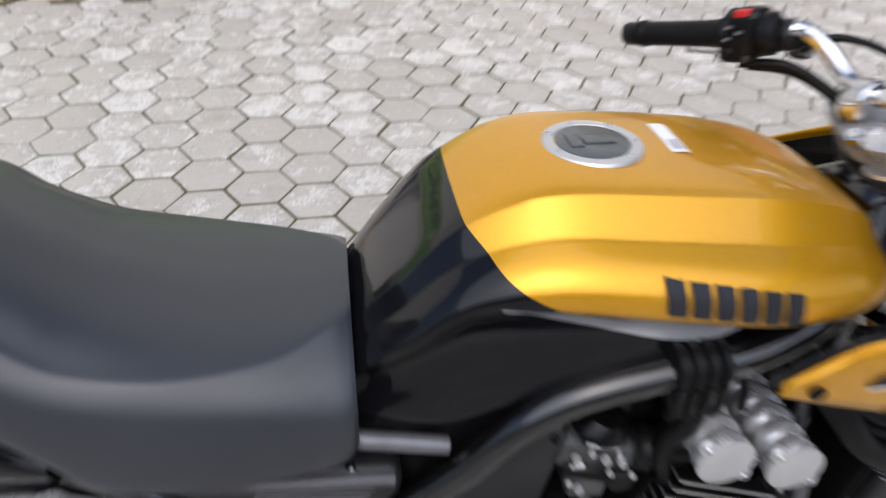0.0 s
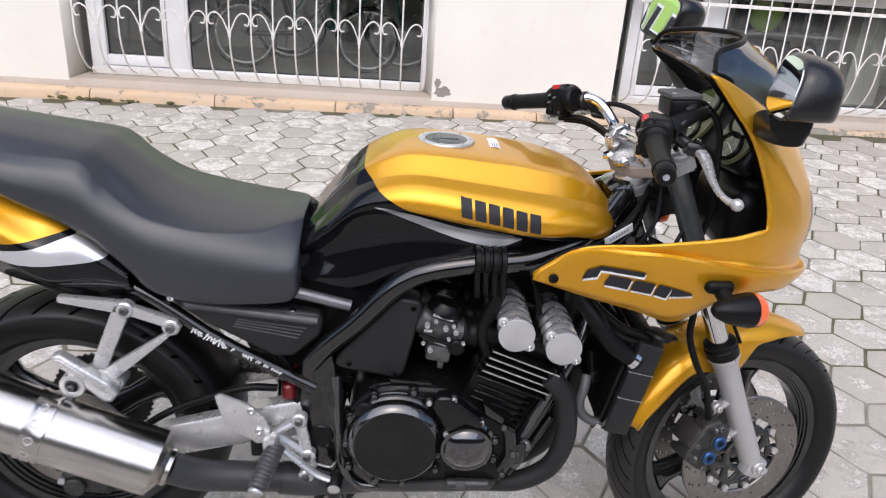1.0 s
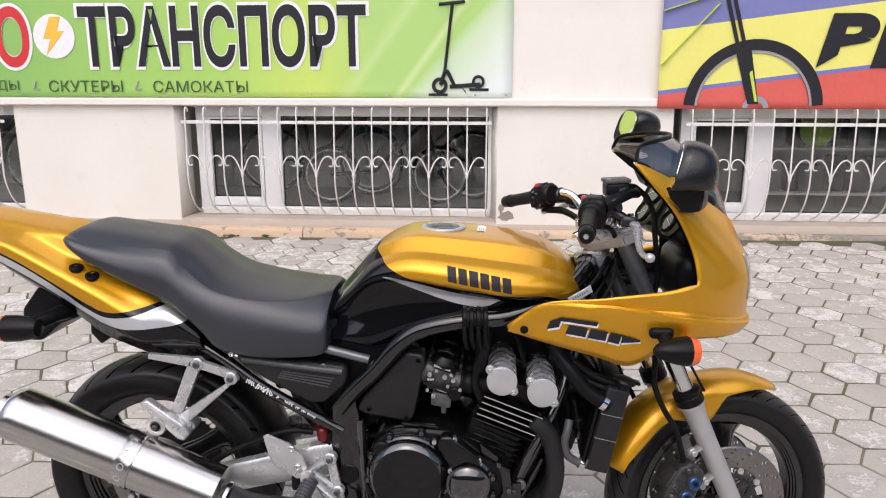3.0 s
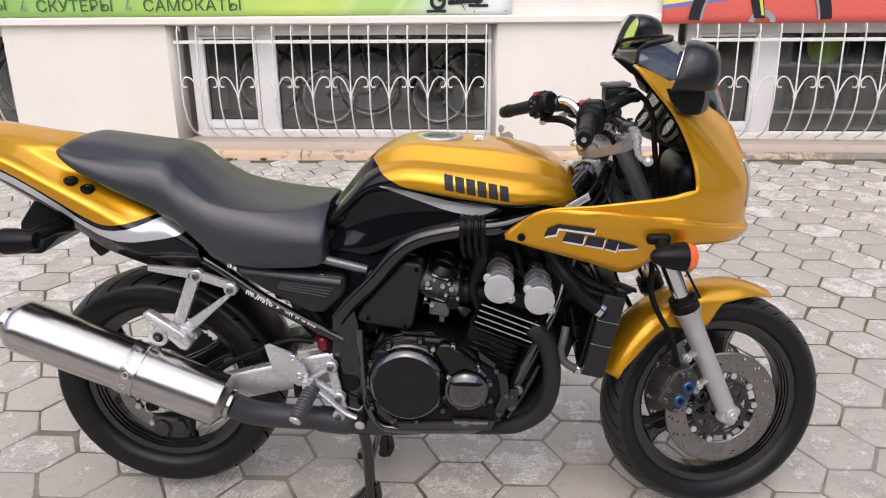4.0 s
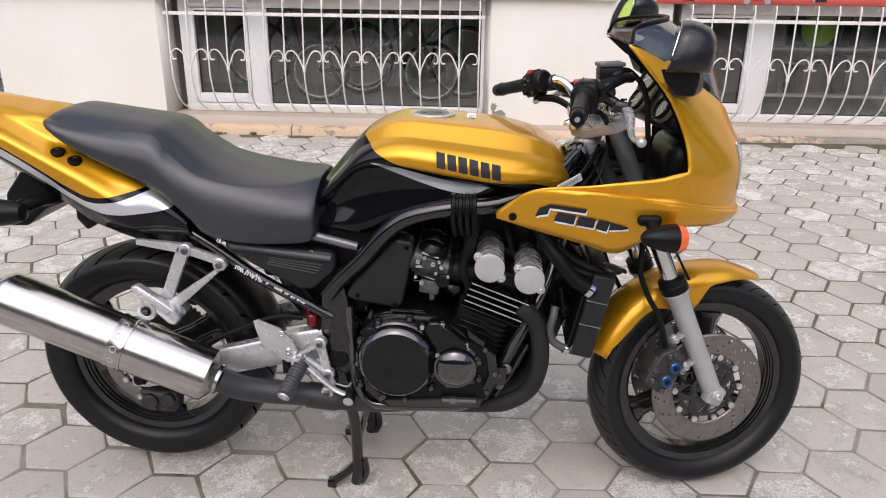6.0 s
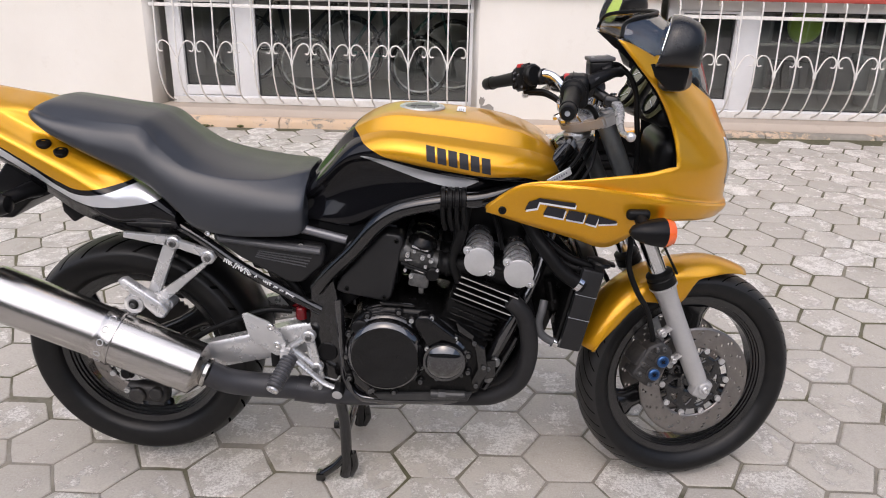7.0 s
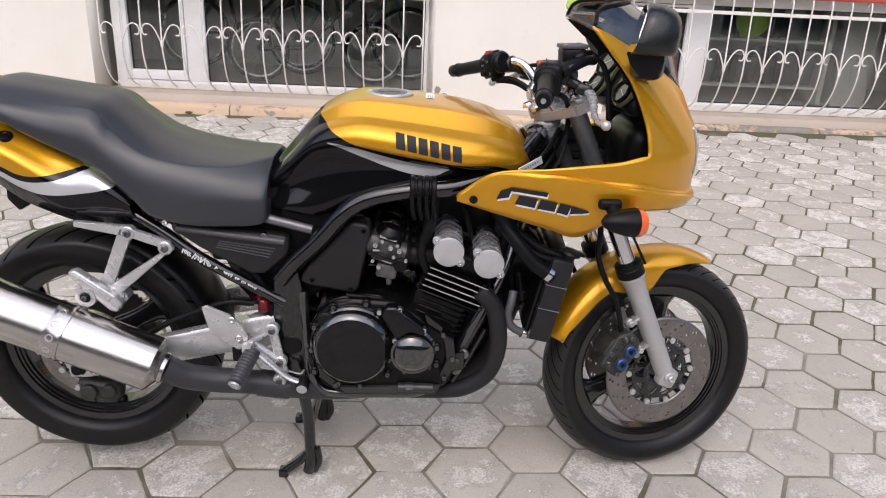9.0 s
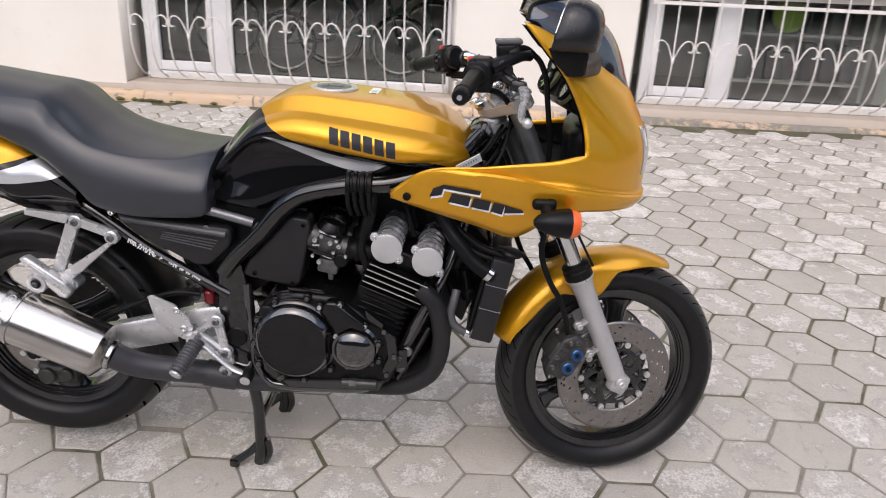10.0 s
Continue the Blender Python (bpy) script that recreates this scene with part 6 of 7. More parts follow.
for s in (-1, 1):
    pts = [(1.078, 0, 1.006), (1.078, .045, 1.006), (1.081, .078, 1.008), (1.082, .104, 1.019), (1.074, .130, 1.041), (1.055, .147, 1.057), (1.030, .160, 1.059), (.990, .210, 1.046), (.948, .308, 1.026)]
    bm = tube_bm([bar_point(s, *q) for q in pts], .0112, 6, 16)
    bm.transform(STEER)
    part("handlebar", bm, m_chrome, bike, "chromed handlebar half")
    g0, g1 = bar_point(s, .990, .208, 1.0465), bar_point(s, .930, .350, 1.018)
    gd = (g1 - g0).normalized()
    side = gd.cross(Vector((0, 0, 1))).normalized() * s
    top = Vector((0, 0, 1))
    flange = .0235 if s < 0 else .0185
    bm = bmesh.new()
    lathe(bm, [(flange - .003, -.006), (flange, -.003), (flange, .004), (.0180, .008), (.0168, .030), (.0160, .080), (.0160, .112), (.0178, .114), (.0178, .121), (.0150, .123)], along(g0, gd), 28)
    bm.transform(STEER)
    grip = part("grip", bm, m_rubber, bike, "black rubber handlebar grip")
    bm = lathe_bm([(.0125, .1225), (.0158, .1245), (.0158, .143), (.0135, .147), (.0060, .147), (.0045, .144)], along(g0, gd), 24)
    bm.transform(STEER)
    part("bar_end", bm, m_plastic, grip)
    bm = lathe_bm([(.0050, .1465), (.0050, .1480), (.0025, .1474)], along(g0, gd), 14)
    bm.transform(STEER)
    part("grip_screw", bm, m_grey_print, grip)
    # switch housing: two shells, a rear panel with switches, a clamp band
    hc = g0 - gd * .028
    H = Matrix((( side.x, gd.x, top.x, hc.x), (side.y, gd.y, top.y, hc.y), (side.z, gd.z, top.z, hc.z), (0, 0, 0, 1)))
    bm = bmesh.new()
    box(bm, (.052, .046, .066), H @ Matrix.Translation((.004, .004, -.002)), .013, 4)
    lathe(bm, [(.021, -.038), (.026, -.034), (.027, -.022), (.024, -.018)], along(hc, gd), 24)
    lathe(bm, [(.025, .018), (.027, .021), (.027, .026), (.020, .029)], along(hc, gd), 24)
    bm.transform(STEER)
    sw = part("switch_housing", bm, m_plastic, bike, "black switch housing with a red switch")
    bm = box_bm((.003, .047, .067), H @ Matrix.Translation((-.004, .004, -.002)), .001, 1)
    bm.transform(STEER)
    part("shell_seam", bm, m_rubber, sw)
    bm = box_bm((.011, .019, .011), H @ Matrix.Translation((-.016, .004, .026)), .003, 2)
    bm.transform(STEER)
    part("switch", bm, m_red, sw, "red switch")
    for q, z in ((.016, .010), (.002, .004), (.016, -.004)):
        bm = box_bm((.006, .008, .006), H @ Matrix.Translation((-.023, q, z)), .0015, 1)
        bm.transform(STEER)
        part("button", bm, m_lip, sw)
        bm = box_bm((.0008, .004, .0016), H @ Matrix.Translation((-.0264, q, z)))
        bm.transform(STEER)
        part("button_mark", bm, m_grey_print, sw)
    bm = lathe_bm([(.0085, 0), (.0085, .005), (.0065, .007)], H @ Matrix.Translation((-.020, .014, -.022)) @ pose(0, 0, 0, 0, -90), 16)
    bm.transform(STEER)
    part("button", bm, m_rubber, sw)
    for z in (.024, -.027):
        bolt_head(sw, STEER @ (H @ Vector((-.021, -.012, z))), STEER.to_3x3() @ (side * -1), .0035, .003, m_lip)
    # lever bracket with its clamp and the lever ahead of the grip
    pc = bar_point(s, 1.036, .160, 1.052)
    bm = bmesh.new()
    lathe(bm, [(.017, -.013), (.020, -.010), (.020, .010), (.017, .013)], along(pc, gd), 20)
    tube(bm, [pc, bar_point(s, 1.062, .158, 1.040), bar_point(s, 1.086, .172, 1.026)], [.016, .015, .013], 4, 12, flat=.8)
    box(bm, (.034, .026, .024), Matrix.Translation(bar_point(s, 1.086, .176, 1.025)) @ pose(0, 0, 0, 0, 10, 20 * s), .007)
    bm.transform(STEER)
    perch = part("lever_bracket", bm, m_mirror_shell, bike, "black cast lever bracket")
    bolt_head(perch, STEER @ bar_point(s, 1.088, .180, 1.038), STEER.to_3x3() @ Vector((0, 0, 1)), .007, .005, m_chrome)
    lv = [(1.084, .166, 1.026), (1.094, .188, 1.019), (1.090, .215, 1.005), (1.076, .252, .991), (1.064, .290, .981), (1.060, .320, .976), (1.063, .338, .975)]
    lv = [(x - .018, y, z + .017) for x, y, z in lv] if s > 0 else lv
    bm = tube_bm([bar_point(s, *q) for q in lv], [.0100, .0125, .0105, .0080, .0072, .0078, .0095], 6, 14, flat=.70)
    bm.transform(STEER)
    part("lever", bm, m_alloy, bike, "silver brake lever" if s < 0 else "silver clutch lever")
    bm = bmesh.new()
    bmesh.ops.create_uvsphere(bm, u_segments=16, v_segments=10, radius=.0098, matrix=Matrix.Translation(bar_point(s, *lv[-1])))
    bm.transform(STEER)
    part("lever_ball", bm, m_alloy, bike)
    # polished clamp with its two bolts
    cm = Matrix.Translation(bar_point(s, 1.074, .058, 1.000)) @ pose(0, 0, 0, 0, -24)
    bm = bmesh.new()
    plate(bm, [(-.026, -.030), (.026, -.030), (.026, -.004), (.018, .016), (.006, .024), (-.010, .024), (-.022, .014), (-.030, -.006)], -.016, .016, .005, 3)
    bm.transform(STEER @ cm)
    clp = part("bar_clamp", bm, m_polished, yoke, "polished silver handlebar clamp")
    for dx, dz in ((-.021, .004), (.018, .010)):
        bm = lathe_bm([(.0085, -.012), (.0085, .004), (.0070, .006), (.0040, .006), (.0035, .003)], STEER @ cm @ Matrix.Translation((dx, 0, dz)), 16)
        part("bolt", bm, m_chrome, clp)
    bm = lathe_bm([(.012, 0), (.012, .007), (.009, .010), (.004, .010)], STEER @ Matrix.Translation(bar_point(s, 1.040, .030, .965)) @ pose(0, 0, 0, 0, -24), 6)
    part("yoke_nut", bm, m_chrome, yoke)
# clutch cable in a free arc, thin leads along the bar
for path, r, mat in (([(1.052, .150, 1.040), (1.085, .120, 1.058), (1.125, .070, 1.040), (1.150, .020, .985), (1.150, -.01, .93)], .0050, m_rubber), ([(1.000, .190, 1.020), (1.040, .150, 1.022), (1.075, .112, .998), (1.090, .070, .970), (1.110, .02, .93)], .0062, m_rubber), ([(1.010, .185, 1.016), (1.048, .148, 1.012), (1.080, .100, .985), (1.105, .05, .94)], .0045, m_rubber),
                     ([(1.010, -.185, 1.012), (1.050, -.150, 1.004), (1.085, -.10, .978), (1.11, -.05, .93)], .0060, m_rubber), ([(1.052, -.140, 1.030), (1.088, -.110, 1.024), (1.118, -.075, .985), (1.13, -.04, .93)], .0050, m_rubber)):
    bm = tube_bm(path, r, 7, 10)
    bm.transform(STEER)
    part("control_cable", bm, mat, bike)
# throttle guide with ribs between the housing and the brake reservoir
bm = tube_bm([bar_point(-1, 1.020, .190, 1.060), bar_point(-1, 1.055, .180, 1.074), bar_point(-1, 1.092, .165, 1.084), bar_point(-1, 1.112, .158, 1.082)], [.021, .018, .015, .012], 5, 16, flat=.75)
bm.transform(STEER)
guide = part("cable_guide", bm, m_plastic, bike, "ribbed black throttle cable guide")
for k in range(5):
    p0 = bar_point(-1, 1.036 + .013 * k, .205 - .007 * k, 1.071 + .004 * k)
    bm = tube_bm([p0, p0 + Vector((.018, .012, .007)), p0 + Vector((.030, .024, .006))], .0026, 3, 6)
    bm.transform(STEER)
    part("rib", bm, m_lip, guide)
# brake fluid reservoir
RM = Matrix.Translation((1.072, -.134, 1.086)) @ pose(0, 0, 0, 3, -2, -12)
bm = box_bm((.050, .066, .032), RM, .006, 3)
bm.transform(STEER)
res = part("brake_reservoir", bm, m_plastic, bike, "black brake fluid reservoir")
bm = box_bm((.055, .071, .009), RM @ Matrix.Translation((0, 0, .0195)), .003, 2)
bm.transform(STEER)
part("lid", bm, m_lip, res)
for dx, dy in ((-.019, -.027), (.019, .027)):
    bolt_head(res, STEER @ (RM @ Vector((dx, dy, .0238))), STEER.to_3x3() @ Vector((0, 0, 1)), .0035, .002, m_alloy)
bm = tube_bm([(1.055, -.150, 1.066), (1.062, -.156, 1.050), (1.058, -.158, 1.042)], [.014, .016, .018], 4, 12)
bm.transform(STEER)
part("master_cylinder", bm, m_lip, res)
# brake line in a loop ahead of the bars
part("brake_line", tube_bm([(1.100, -.155, 1.088), (1.118, -.145, 1.106), (1.135, -.135, 1.107), (1.152, -.130, 1.095), (1.168, -.128, 1.078), (1.182, -.125, 1.045), (1.187, -.122, 1.010), (1.194, -.116, .965), (1.204, -.10, .90), (1.200, -.08, .82)], .0060, 7, 12), m_rubber, bike)
bm = lathe_bm([(.010, -.012), (.011, -.008), (.011, .008), (.008, .012)], along((1.112, -.148, 1.100), (.8, .3, .5)), 14)
part("line_union", bm, m_plastic, bike)
for p in ([(1.10, -.05, .93), (1.06, -.10, .88), (1.00, -.12, .84), (.93, -.10, .80)], [(1.11, -.03, .92), (1.05, -.08, .86), (.98, -.11, .82), (.90, -.09, .78)], [(1.12, -.06, .95), (1.10, -.11, .88), (1.06, -.12, .82), (1.02, -.11, .78)],
          [(1.13, .02, .93), (1.09, -.06, .87), (1.05, -.09, .83), (1.0, -.10, .80)], [(1.16, -.10, .86), (1.13, -.12, .82), (1.08, -.12, .80), (1.03, -.10, .78)]):
    part("cable", tube_bm(p, .0042, 6, 8), m_rubber, bike)

# ---- instruments, lining, mirrors, lamps ----
lin = []
for i, row in enumerate(fg):
    lin.append([Vector((p.x - .004, min(0.0, p.y + .011), p.z - (.004 if j > 36 else 0))) for j, p in enumerate(row)])
bm = bmesh.new()
grid(bm, lin, lambda i, j: i < 5 * NF and j >= 3 * NF - 1)
mirrored(bm)
set_forward(bm)
part("fairing_lining", bm, m_plastic, bike, "black inner lining of the fairing")
bm = bmesh.new()
box(bm, (.13, .22, .15), Matrix.Translation((1.31, 0, .875)), .04, 4)
part("lamp_housing", bm, m_plastic, bike)
IM = Matrix.Translation((1.232, 0, 1.042)) @ pose(0, 0, 0, 0, 0, 15) @ pose(0, 0, 0, 0, -60)
bm = bmesh.new()
box(bm, (.13, .22, .05), IM @ Matrix.Translation((0, 0, -.032)), .02, 3)
ins = part("instrument_panel", bm, m_plastic, bike, "black instrument panel with four round dials in beige surrounds")
for q in (-1, 1):
    # beige surround: a pear-shaped plate round a large and a small dial
    ring = []
    for k in range(40):
        t = 2 * math.pi * k / 40
        r0 = .047 - .010 * (1 - math.cos(t)) / 2
        ring.append((r0 * math.cos(t) * 1.55 - .006, q * .064 + r0 * math.sin(t)))
    bm = bmesh.new()
    lo, hi = [bm.verts.new((x, y, -.004)) for x, y in ring], [bm.verts.new((x * .97, y, .003)) for x, y in ring]
    for k in range(40):
        bm.faces.new((lo[k], lo[(k + 1) % 40], hi[(k + 1) % 40], hi[k]))
    bm.faces.new(hi)
    bm.transform(IM)
    part("dial_surround", bm, m_dialrim, ins, "beige dial surround")
    for u, r in ((.026, .038), (-.030, .027)):
        D = IM @ Matrix.Translation((u, q * .064, .003))
        bm = lathe_bm([(r, 0), (r + .001, .007), (r - .002, .010), (r - .004, .008), (r - .0045, .002)], D, 36)
        dr = part("dial_rim", bm, m_plastic, ins)
        bm = lathe_bm([(r - .0042, .0025), (r - .0042, .0045)], D, 36)
        part("dial_glass", bm, m_dial, dr, "dial glass with its green reflection put into the colour")
        bm = box_bm((.0016, r * 1.1, .0008), D @ pose(0, 0, .0052, 0, 0, 28 * q) @ Matrix.Translation((0, r * .25 * q, 0)))
        part("needle", bm, m_white, dr)
for s in (-1, 1):
    mm = Matrix.Translation((1.199, -.297, 1.171) if s < 0 else (1.196, .305, 1.209)) @ pose(0, 0, 0, 0, 0, -10 if s < 0 else 10)
    mw, md = (.062, .95) if s < 0 else (.074, 1.05)

    def ring(x, k, w, h):
        out = []
        for q in (2 * math.pi * n / 40 for n in range(40)):
            c, sn = math.cos(q), math.sin(q)
            yy = math.copysign(abs(c) ** .72, c) * w * k
            zz = math.copysign(abs(sn) ** (.72 if sn > 0 else .45), sn) * h
            z = -h + (zz + h) * k
            out.append(mm @ Vector((x + z * .24, yy - s * .010 * (zz / h), z)))
        return out

    bm = bmesh.new()
    add_rings(bm, [ring(x * md, k, mw, .045) for x, k in ((-.013, .97), (-.010, 1.0), (.006, 1.0), (.024, .96), (.042, .88), (.055, .76), (.064, .60), (.069, .40), (.071, .15))])
    mir = part("mirror", bm, m_mirror_shell, bike, "black rear view mirror", sharp=50)
    bm = bmesh.new()
    add_rings(bm, [[p + Vector((0, 0, .0035)) for p in ring(x * md, .91, mw, .045)] for x in (-.0122, -.0136)])
    part("mirror_glass", bm, m_mirror, mir, "silvered mirror glass")
    dz = 0 if s < 0 else .028
    bm = bmesh.new()
    rings = []
    for p, w, h in (((1.203, s * .302, 1.127 + dz), .036, .003), ((1.208, s * .300, 1.112 + dz), .032, .012), ((1.220, s * .288, 1.094 + dz), .021, .016), ((1.224, s * .255, 1.086 + dz * .6), .022, .014), ((1.236, s * .215, 1.084), .029, .018), ((1.250, s * .160, 1.084), .036, .024)):
        rings.append([Vector(p) + Vector((w * math.copysign(abs(math.cos(q)) ** .6, math.cos(q)), 0, h * math.copysign(abs(math.sin(q)) ** .6, math.sin(q)))) for q in (2 * math.pi * k / 20 for k in range(20))])
    add_rings(bm, rings)
    part("mirror_arm", bm, m_plastic, mir)
    # indicators on the fairing
    bm = bmesh.new()
    box(bm, (.050, .045, .024), Matrix.Translation((1.192, s * .215, .808)), .009, 3)
    ind = part("indicator", bm, m_rubber, bike, "black indicator with an orange lens")
    im = along((1.203, s * .258, .780), (.92, -s * .18, -.06))
    bm = lathe_bm([(.006, -.033), (.014, -.026), (.022, -.008), (.028, .014), (.0315, .036), (.0315, .040)], im, 28)
    part("indicator_body", bm, m_plastic, ind)
    bm = lathe_bm([(.0312, .0405), (.0305, .050), (.0265, .059), (.015, .064), (.003, .065)], im, 28)
    part("lens", bm, m_orange, ind, "orange indicator lens")
    part("indicator_stem", tube_bm([(1.196, s * .222, .804), (1.200, s * .252, .790)], .014, 3, 12), m_rubber, ind)
    # screws of the fairing
    bolt_head(fairing, (.904, s * .2025, .802), (0, s, 0), .009, .004, m_rubber)
    # headlamp glass at the nose
hl = [[p + Vector((.0068, -.0015, 0)) for p in row[15:26]] for row in fg[7 * NF + 2:]]
bm = bmesh.new()
grid(bm, hl)
mirrored(bm)
part("headlamp", bm, m_lens, bike, "clear headlamp glass").modifiers.new("thick", "SOLIDIFY").thickness = 0.003


def decal(name, quads, g, material, parent, off, label=""):
    """Flat marks that lie on a curved panel."""
    bm = bmesh.new()
    for q in quads:
        q = [Vector((a, 0, b)) for a, b in q]
        n = 3
        gg = []
        for i in range(n + 1):
            row = []
            for j in range(n + 1):
                p = q[0].lerp(q[1], i / n).lerp(q[3].lerp(q[2], i / n), j / n)
                near = sorted(((r - Vector((p.x, r.y, p.z))).length, r.y) for rr in g for r in rr)[:4]
                wsum = sum(1 / (dd + .0005) for dd, _ in near)
                y = sum(yy / (dd + .0005) for dd, yy in near) / wsum
                row.append(Vector((p.x, y - off, p.z)))
            gg.append(row)
        grid(bm, gg)
    return part(name, bm, material, parent, label)


# maker's name on the tank, as plain slanted bars
def lerp2(a, b, t):
    return (a[0] + (b[0] - a[0]) * t, a[1] + (b[1] - a[1]) * t)


tl, trr, br_, bl = (.732, .935), (.878, .907), (.880, .874), (.735, .902)
for k in range(6):
    t0, t1 = k / 6 + .012, (k + 1) / 6 - .022
    decal("tank_mark", [[lerp2(tl, trr, t0), lerp2(tl, trr, t1), lerp2(bl, br_, t1), lerp2(bl, br_, t0)]], tank_grid, m_print_dark, tank, .0034, "plain dark bar in place of a maker's letter")
# model name on the fairing, as a plain slanted flash
wing = [row[:3 * NF + 1] for row in fg[:6 * NF]]
for dx, dz, mat, off in ((.002, -.005, m_white, .0056), (0, 0, m_print_dark, .0066)):
    decal("fairing_mark", [[(a + dx, b + dz) for a, b in q] for q in (
        [(.982, .836), (1.060, .828), (1.058, .818), (.968, .828)], [(.960, .826), (.985, .836), (.978, .812), (.952, .806)],
        [(1.000, .818), (1.040, .812), (1.035, .790), (.992, .797)], [(1.046, .811), (1.082, .806), (1.078, .783), (1.040, .789)],
        [(1.088, .805), (1.112, .800), (1.106, .776), (1.082, .782)], [(1.112, .800), (1.150, .789), (1.150, .784), (1.110, .780)])], wing, mat, fairing, off,
        "plain dark flash with a white edge in place of a model name")
def tank_top(x, y):
    return max((r for row in tank_grid for r in row if r.z > .9), key=lambda r: -abs(r.x - x) - abs(r.y + abs(y))).z


# fuel cap and stickers on the tank
CM = Matrix.Translation((.712, 0, .9865)) @ pose(0, 0, 0, 0, 1.0)
cap = part("fuel_cap", lathe_bm([(.054, -.008), (.054, .002), (.052, .0045), (.041, .0045), (.040, .003)], CM, 48), m_cap_white, bike, "silver ringed flush fuel cap")
part("cap_plate", lathe_bm([(.0395, .002), (.0395, .0042), (.038, .005), (.01, .005)], CM, 40), m_capgrey, cap)
bm = box_bm((.034, .016, .003), CM @ Matrix.Translation((.006, 0, .006)), .001)
box(bm, (.014, .03, .003), CM @ Matrix.Translation((-.020, 0, .006)), .001)
part("key_flap", bm, m_capgrey, cap)
for k in range(7):
    q = 2 * math.pi * k / 7
    bolt_head(cap, CM @ Vector((.0465 * math.cos(q), .0465 * math.sin(q), .0042)), (0, 0, 1), .0032, .002, m_alloy)
bm = bmesh.new()
gg = [[Vector((.794 + .0205 * i / 3, -.019 + .072 * j / 3, tank_top(.794 + .0205 * i / 3, -.019 + .072 * j / 3) + .0012)) for j in range(4)] for i in range(4)]
grid(bm, gg)
st = part("tank_sticker", bm, m_white, tank, "small white paper sticker")
bm = bmesh.new()
for k in range(3):
    box(bm, (.0018, .022, .0006), Matrix.Translation((.800 + .0045 * k, -.002, tank_top(.800 + .0045 * k, -.002) + .0016)))
part("sticker_print", bm, m_grey_print, st)
bm = box_bm((.060, .002, .020), Matrix.Translation((1.030, -.132, .861)) @ pose(0, 0, 0, 18, -26, 18), .0)
st = part("frame_sticker", bm, m_white, bike, "white label on the frame head")
bm = bmesh.new()
for k in range(7):
    box(bm, (.003, .0012, .005), Matrix.Translation((1.030, -.1338, .861)) @ pose(0, 0, 0, 18, -26, 18) @ Matrix.Translation((-.018 + .006 * k, -.0006, .001)))
part("sticker_print", bm, m_grey_print, st)

# ---- rear end: swinging arm, rests, guard ----
for s in (-1, 1):
    bm = bmesh.new()
    rings = []
    for x, z, h, w, y in ((-.06, .318, .030, .012, .118), (-.02, .325, .036, .015, .118), (.10, .350, .036, .018, .118), (.25, .388, .037, .020, .116), (.40, .425, .040, .022, .112), (.48, .44, .040, .022, .11)):
        rings.append([Vector((x, s * y + w * a, z + h * b)) for a, b in ((-1, -.7), (-.7, -1), (.7, -1), (1, -.7), (1, .7), (.7, 1), (-.7, 1), (-1, .7))])
    add_rings(bm, rings)
    arm = part("swinging_arm", bm, m_alloy, bike, "silver alloy swinging arm", sharp=30)
    bm = bmesh.new()
    cyl(bm, (-.03, s * .130, .322), (0, s, 0), .020, .016, 6, .002)
    cyl(bm, (-.03, s * .146, .322), (0, s, 0), .013, .012, 14, .002)
    part("axle_nut", bm, m_rubber, arm)
    bm = plate_bm([(-.09, .342), (-.075, .300), (.07, .318), (.08, .335)], s * .100, s * .112, .003)
    part("torque_plate", bm, m_alloy, arm)
bm = bmesh.new()
box(bm, (.11, .05, .055), Matrix.Translation((-.01, -.085, .235)) @ pose(0, 0, 0, 0, 6), .016, 3)
cyl(bm, (-.03, -.10, .235), (0, -1, 0), .022, .022, 20, .003)
cyl(bm, (.02, -.10, .240), (0, -1, 0), .018, .020, 20, .003)
rc = part("rear_caliper", bm, m_caliper, bike, "grey cast rear brake caliper")
bolt_head(rc, (-.055, -.112, .25), (0, -1, 0), .008, .008)
brake_disc(rear, MR, -0.085, .085, .120, 30)
# chain drive on the far side
sprocket = bmesh.new()
teeth = 46
rings = []
for y in (.070, .076):
    rings.append([Vector((AXLE_R.x + r * math.cos(math.pi * k / teeth), y, AXLE_R.z + r * math.sin(math.pi * k / teeth))) for k, r in ((k, .112 if k % 2 else .106) for k in range(2 * teeth))])
add_rings(sprocket, rings)
part("sprocket", sprocket, m_caliper, rear, "dark steel rear sprocket")
for z0, z1 in ((.112, .040), (-.112, -.040)):
    bm = bmesh.new()
    a, b = Vector((AXLE_R.x, .073, AXLE_R.z + z0)), Vector((.535, .073, .355 + z1))
    for k in range(36):
        c = a.lerp(b, (k + .5) / 36)
        box(bm, (.0150, .012 if k % 2 else .016, .0125), Matrix.Translation(c) @ pose(0, 0, 0, 0, -math.degrees(math.atan2(b.z - a.z, b.x - a.x))), .002, 1)
    part("chain_run", bm, m_caliper, bike, "dark greasy drive chain")
part("shock_spring", tube_bm([(.40 + .028 * math.cos(q), .028 * math.sin(q), .42 + .012 * q) for q in (k * .7 for k in range(22))], .006, 3, 8), m_redlens, bike, "dark red rear shock spring")
part("shock_body", tube_bm([(.395, 0, .40), (.405, 0, .66)], .018, 2, 14), m_frame, bike)
bm = bmesh.new()
cyl(bm, (.424, -.122, .480), (0, 0, 1), .0140, .034, 18, .004)
part("fluid_cup", bm, m_redlens, bike, "red rear brake fluid cup")
